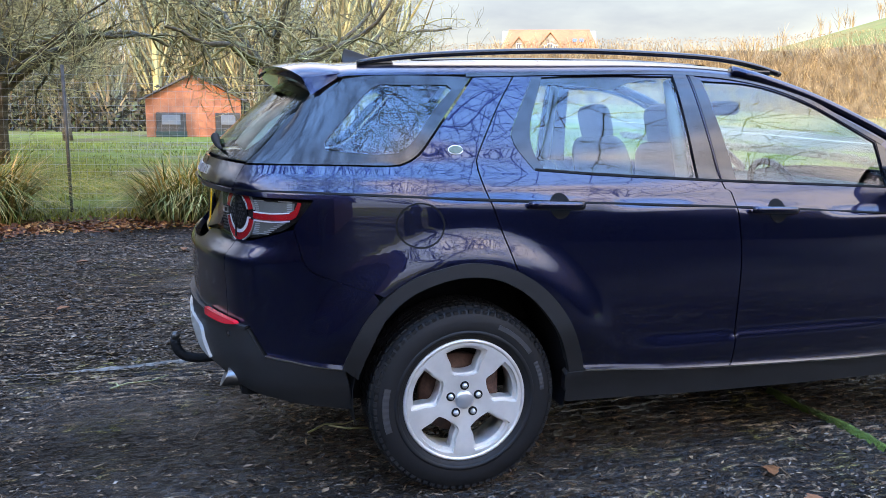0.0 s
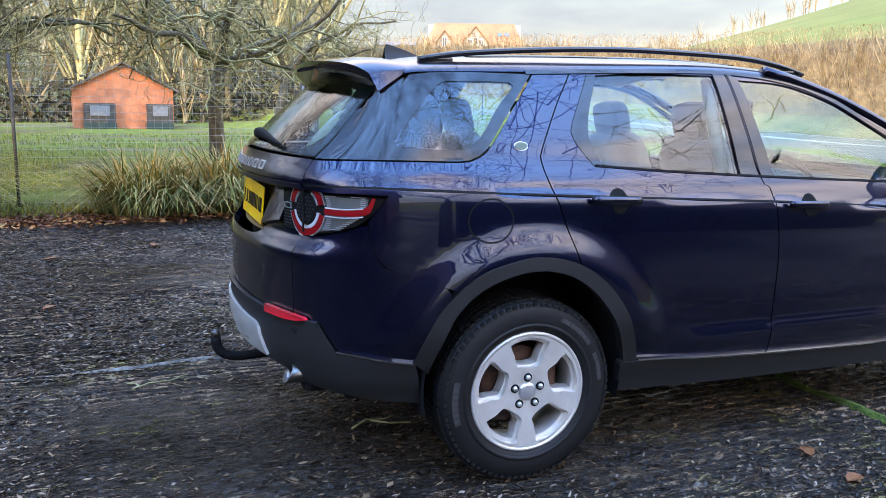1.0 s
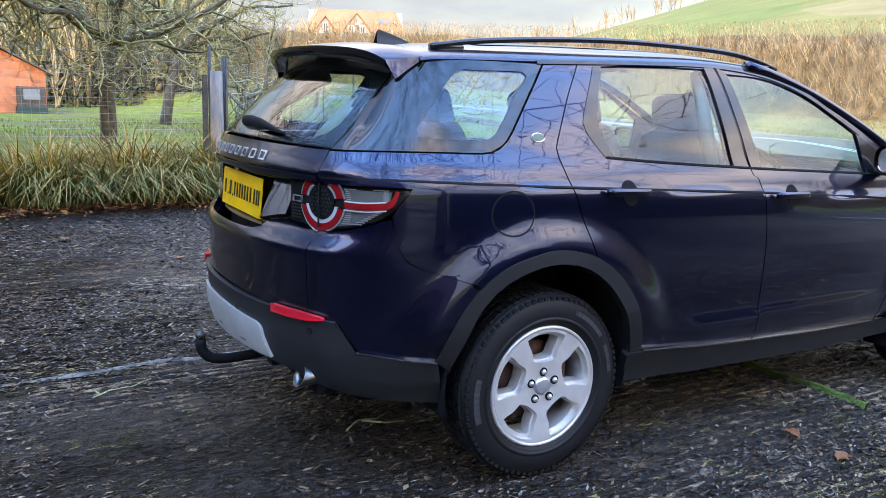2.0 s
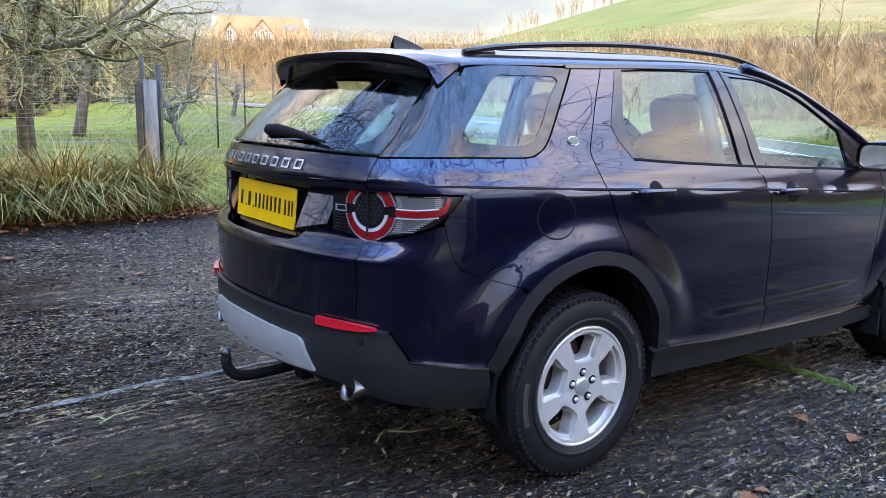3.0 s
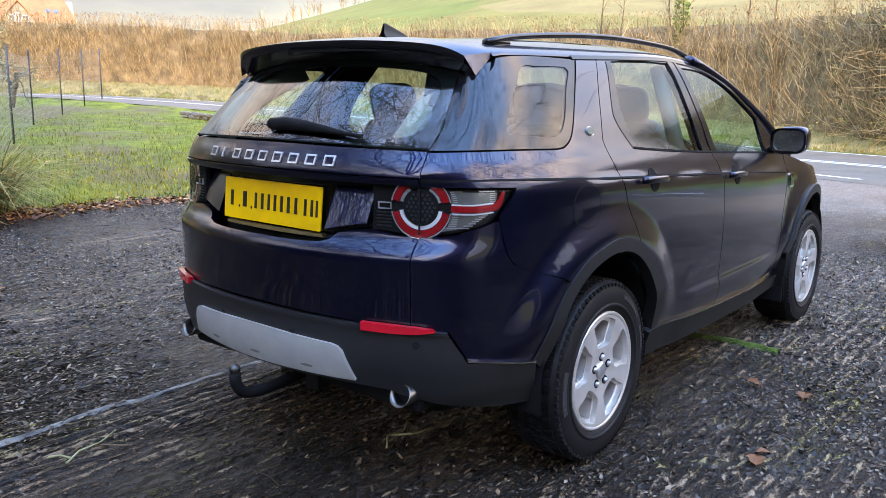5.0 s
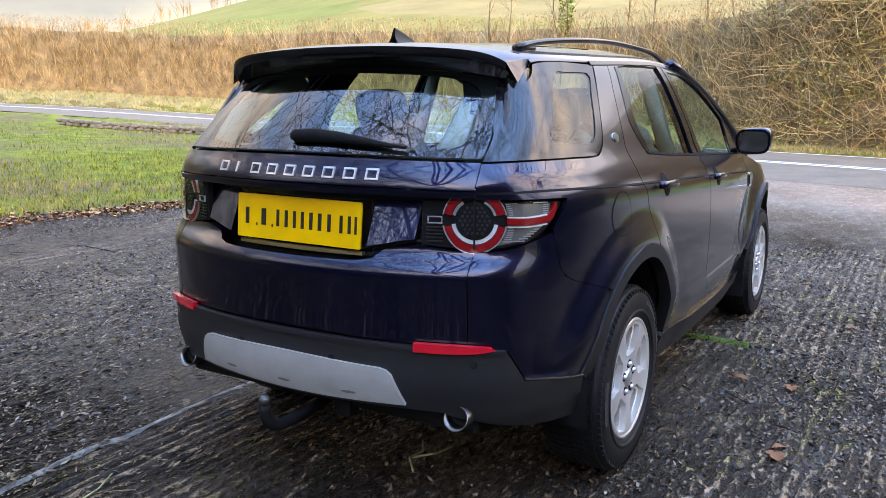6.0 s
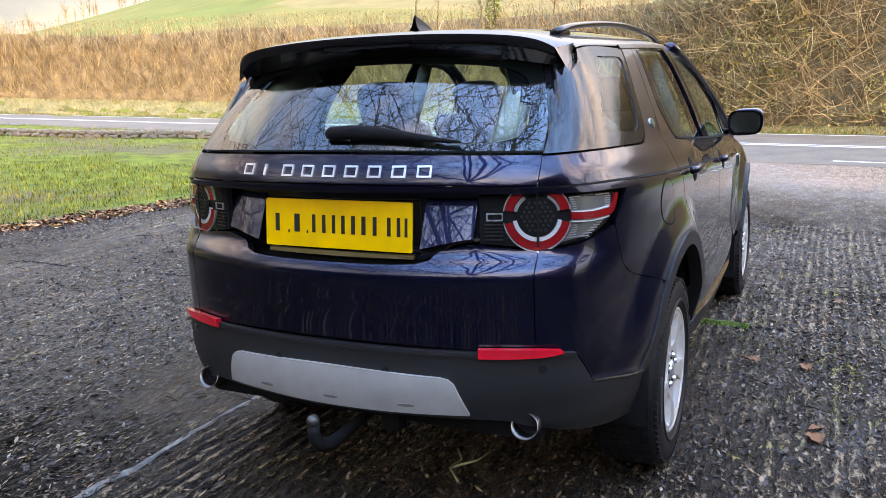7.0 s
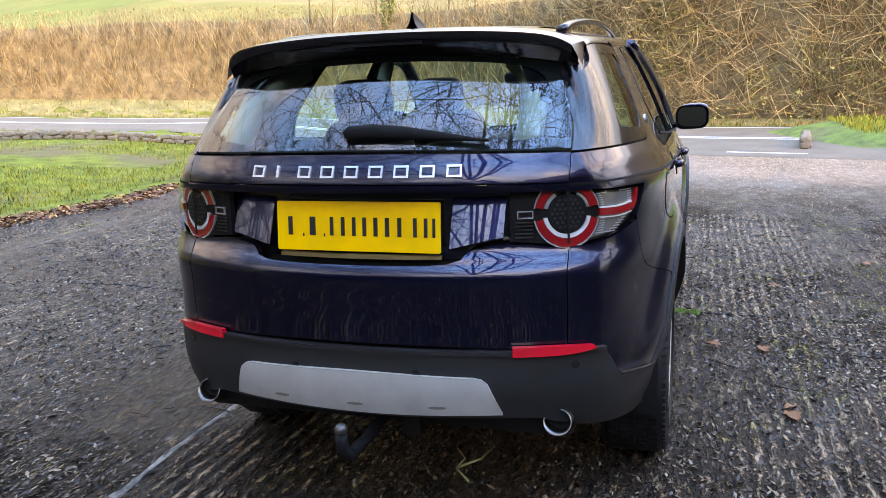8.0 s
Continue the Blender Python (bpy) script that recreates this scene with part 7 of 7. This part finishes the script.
tagged(put("verge_mound", mesh_of("verge_mound", vs, fs, True), LAWN), "grassy bank beside the yard mouth", "bank", kind="structure")
mb = []
for _ in range(5000):
    x = rnd.uniform(13.2, 18)
    y = -3.8 - rnd.random() * 5
    h = rnd.uniform(.03, .09)
    mb.append((np.array((x, y, .27 + h * .5)), np.array((rnd.uniform(-.03, .03), rnd.uniform(-.03, .03), h)), rv(.012)))
tagged(cards("bank_grass", mb, TURF), "green grass on the bank at the yard mouth", "grass", kind="stuff")

# ---- shed, far house, added barn behind the yard ----
ORANGE = stuff_mat("orange_brick", (.36, .115, .05), (.52, .19, .085), 3, .9, .3, .004, 40)
DARKWOOD = stuff_mat("dark_hutch_timber", (.03, .028, .022), (.08, .07, .055), 5, .9, .3, .004, 40)
GREY_PANE = plain("dull_grey_pane", (.16, .17, .17), .35)
TILE = stuff_mat("orange_clay_tiles", (.24, .095, .034), (.34, .142, .052), .35, .85, .5, .05, 3)
COURSE = stuff_mat("pale_rubble_wall", (.20, .17, .125), (.33, .285, .22), .8, .9, .4, .03, 6)
PANE = plain("far_window_pane", (.05, .07, .09), .1, 0, .5)
WHITE = plain("white_window_frame", (.75, .75, .72), .5)
def gable_solid(name, w, d, eave, ridge, material, parent, along='x'):
    """A block with a gable at each end of its length w."""
    p = [(-w / 2, -d / 2, 0), (w / 2, -d / 2, 0), (w / 2, d / 2, 0), (-w / 2, d / 2, 0), (-w / 2, -d / 2, eave), (w / 2, -d / 2, eave), (w / 2, d / 2, eave), (-w / 2, d / 2, eave), (-w / 2, 0, ridge), (w / 2, 0, ridge)]
    return put(name, mesh_of(name, p, [(0, 1, 5, 4), (2, 3, 7, 6), (1, 2, 6, 9, 5), (3, 0, 4, 8, 7), (4, 5, 9, 8), (6, 7, 8, 9)]), material, parent)
def roof_slabs(name, w, d, eave, ridge, over, t, material, parent, hip=0.0):
    for s in (-1, 1):
        e = (d / 2 + over)
        ze = eave - over * (ridge - eave) / (d / 2)
        q = [(-w / 2 - over, s * e, ze), (w / 2 + over, s * e, ze), (w / 2 + over - hip, 0, ridge), (-w / 2 - over + hip, 0, ridge)]
        v = q + [(x, y, z + t) for x, y, z in q]
        put(name, mesh_of(name, v, [(0, 1, 2, 3), (7, 6, 5, 4), (0, 4, 5, 1), (1, 5, 6, 2), (2, 6, 7, 3), (3, 7, 4, 0)]), material, parent)
shed = holder("shed", Matrix.Translation((-1.55, 28.2, land(-1.55, 28) - .12)) @ pose(0, 0, 0, 0, 0, 4), label="small orange brick shed with dark hutch windows in the orchard", category="shed")
sw_ = gable_solid("shed_wall", 2.2, 3.28, 1.45, 2.30, ORANGE, shed)
sw_.matrix_local = pose(0, 0, 0, 0, 0, 90)
for s in (-1, 1):
    q = [(s * 1.9, -1.3, 1.33), (s * 1.9, 1.3, 1.33), (0, 1.3, 2.34), (0, -1.3, 2.34)]
    v = q + [(x, y, z + .06) for x, y, z in q]
    put("shed_roof", mesh_of("shed_roof", v, [(0, 1, 2, 3), (7, 6, 5, 4), (0, 4, 5, 1), (1, 5, 6, 2), (2, 6, 7, 3), (3, 7, 4, 0)]), stuff_mat("shed_roof_felt", (.05, .042, .035), (.12, .10, .08), 4, .9) if s < 0 else bpy.data.materials["shed_roof_felt"], shed)
HUTCH_GREEN = plain("dark_green_hutch_base", (.012, .035, .025), .6)
for x in (-.80, 1.15):
    w_ = box("hutch", (x, -1.28, .62), (1.0 if x < 0 else .85, .30, .70), DARKWOOD, shed, "dark timber hutch front", .01)
    box("hutch_pane", (x, -1.45, .72), (.62 if x < 0 else .5, .02, .34), GREY_PANE, w_, "", .004)
    box("hutch_base", (x, -1.28, .16), (1.05 if x < 0 else .9, .34, .30), HUTCH_GREEN, w_, "", .004)

hx, hy = 77.3, 180.7
house = holder("house", Matrix.Translation((hx, hy, 11.0)) @ pose(0, 0, 0, 0, 0, -22), label="far pale stone house with an orange tiled roof and two gables", category="house")
gable_solid("wall", 22, 8, 4.7, 9.3, COURSE, house)
roof_slabs("roof", 22, 8, 4.7, 9.3, .5, .3, TILE, house, 2.0)
for gx_, gw, gh in ((-7.0, 3.6, 7.2), (.2, 5.6, 8.2)):
    g = gable_solid("gable", 4.4, gw, 4.9, gh, COURSE, house)
    g.matrix_local = Matrix.Translation((gx_, -3.9, 0)) @ pose(0, 0, 0, 0, 0, 90)
    for s in (-1, 1):
        q = [(gx_ + s * (gw / 2 + .3), -6.5, 4.6), (gx_ + s * (gw / 2 + .3), -.5, 4.6), (gx_, -.5, gh + .1), (gx_, -6.5, gh + .1)]
        v = q + [(x, y, z + .25) for x, y, z in q]
        put("gable_roof", mesh_of("gable_roof", v, [(0, 1, 2, 3), (7, 6, 5, 4), (0, 4, 5, 1), (1, 5, 6, 2), (2, 6, 7, 3), (3, 7, 4, 0)]), TILE, house)
    for k in ((-1, 0, 1) if gw > 4 else (0,)):
        w_ = box("window", (gx_ + k * 1.3, -6.14, 4.3), (1.15, .12, 2.6 + (.8 if k == 0 else 0)), WHITE, house, "white framed window", .02)
        for d in (-.26, .26):
            box("pane", (gx_ + k * 1.3 + d, -6.22, 4.3), (.42, .04, 2.2 + (.8 if k == 0 else 0)), PANE, w_, "", .01)
for x in (6.0, 7.6):
    box("skylight", (x, -2.4, 6.75), (1.0, 1.1, .35), PANE, house, "roof light", .02, Matrix.Translation((x, -2.4, 6.9)) @ pose(0, 0, 0, 49, 0, 0) @ Matrix.Translation((-x, 2.4, -6.9)))
box("annexe", (-17.5, 0, 1.9), (12, 6, 4.4), COURSE, house, "", .05)
box("annexe_roof", (-17.5, -.5, 4.4), (12.4, 6.4, .7), plain("slate_blue_panels", (.16, .20, .27), .4), house, "low slate roof", .05)

# an unseen barn, added behind the camera to shade the yard
barn = holder("barn", Matrix.Translation((-11.3, -12.75, -.1)) @ pose(0, 0, 0, 0, 0, 180), label="unseen tall brick barn with a tiled roof, added to shade the yard", category="barn")
BRICK = stuff_mat("red_barn_brick", (.14, .07, .05), (.26, .13, .09), 4, .9, .4, .005, 40)
gable_solid("wall", 16.8, 6.6, 5.4, 10.2, BRICK, barn)
roof_slabs("roof", 16.8, 6.6, 5.4, 10.2, .4, .15, TILE, barn)
box("barn_door", (2, -3.36, 1.6), (3.4, .14, 3.2), DARKWOOD, barn, "dark timber barn door", .02)
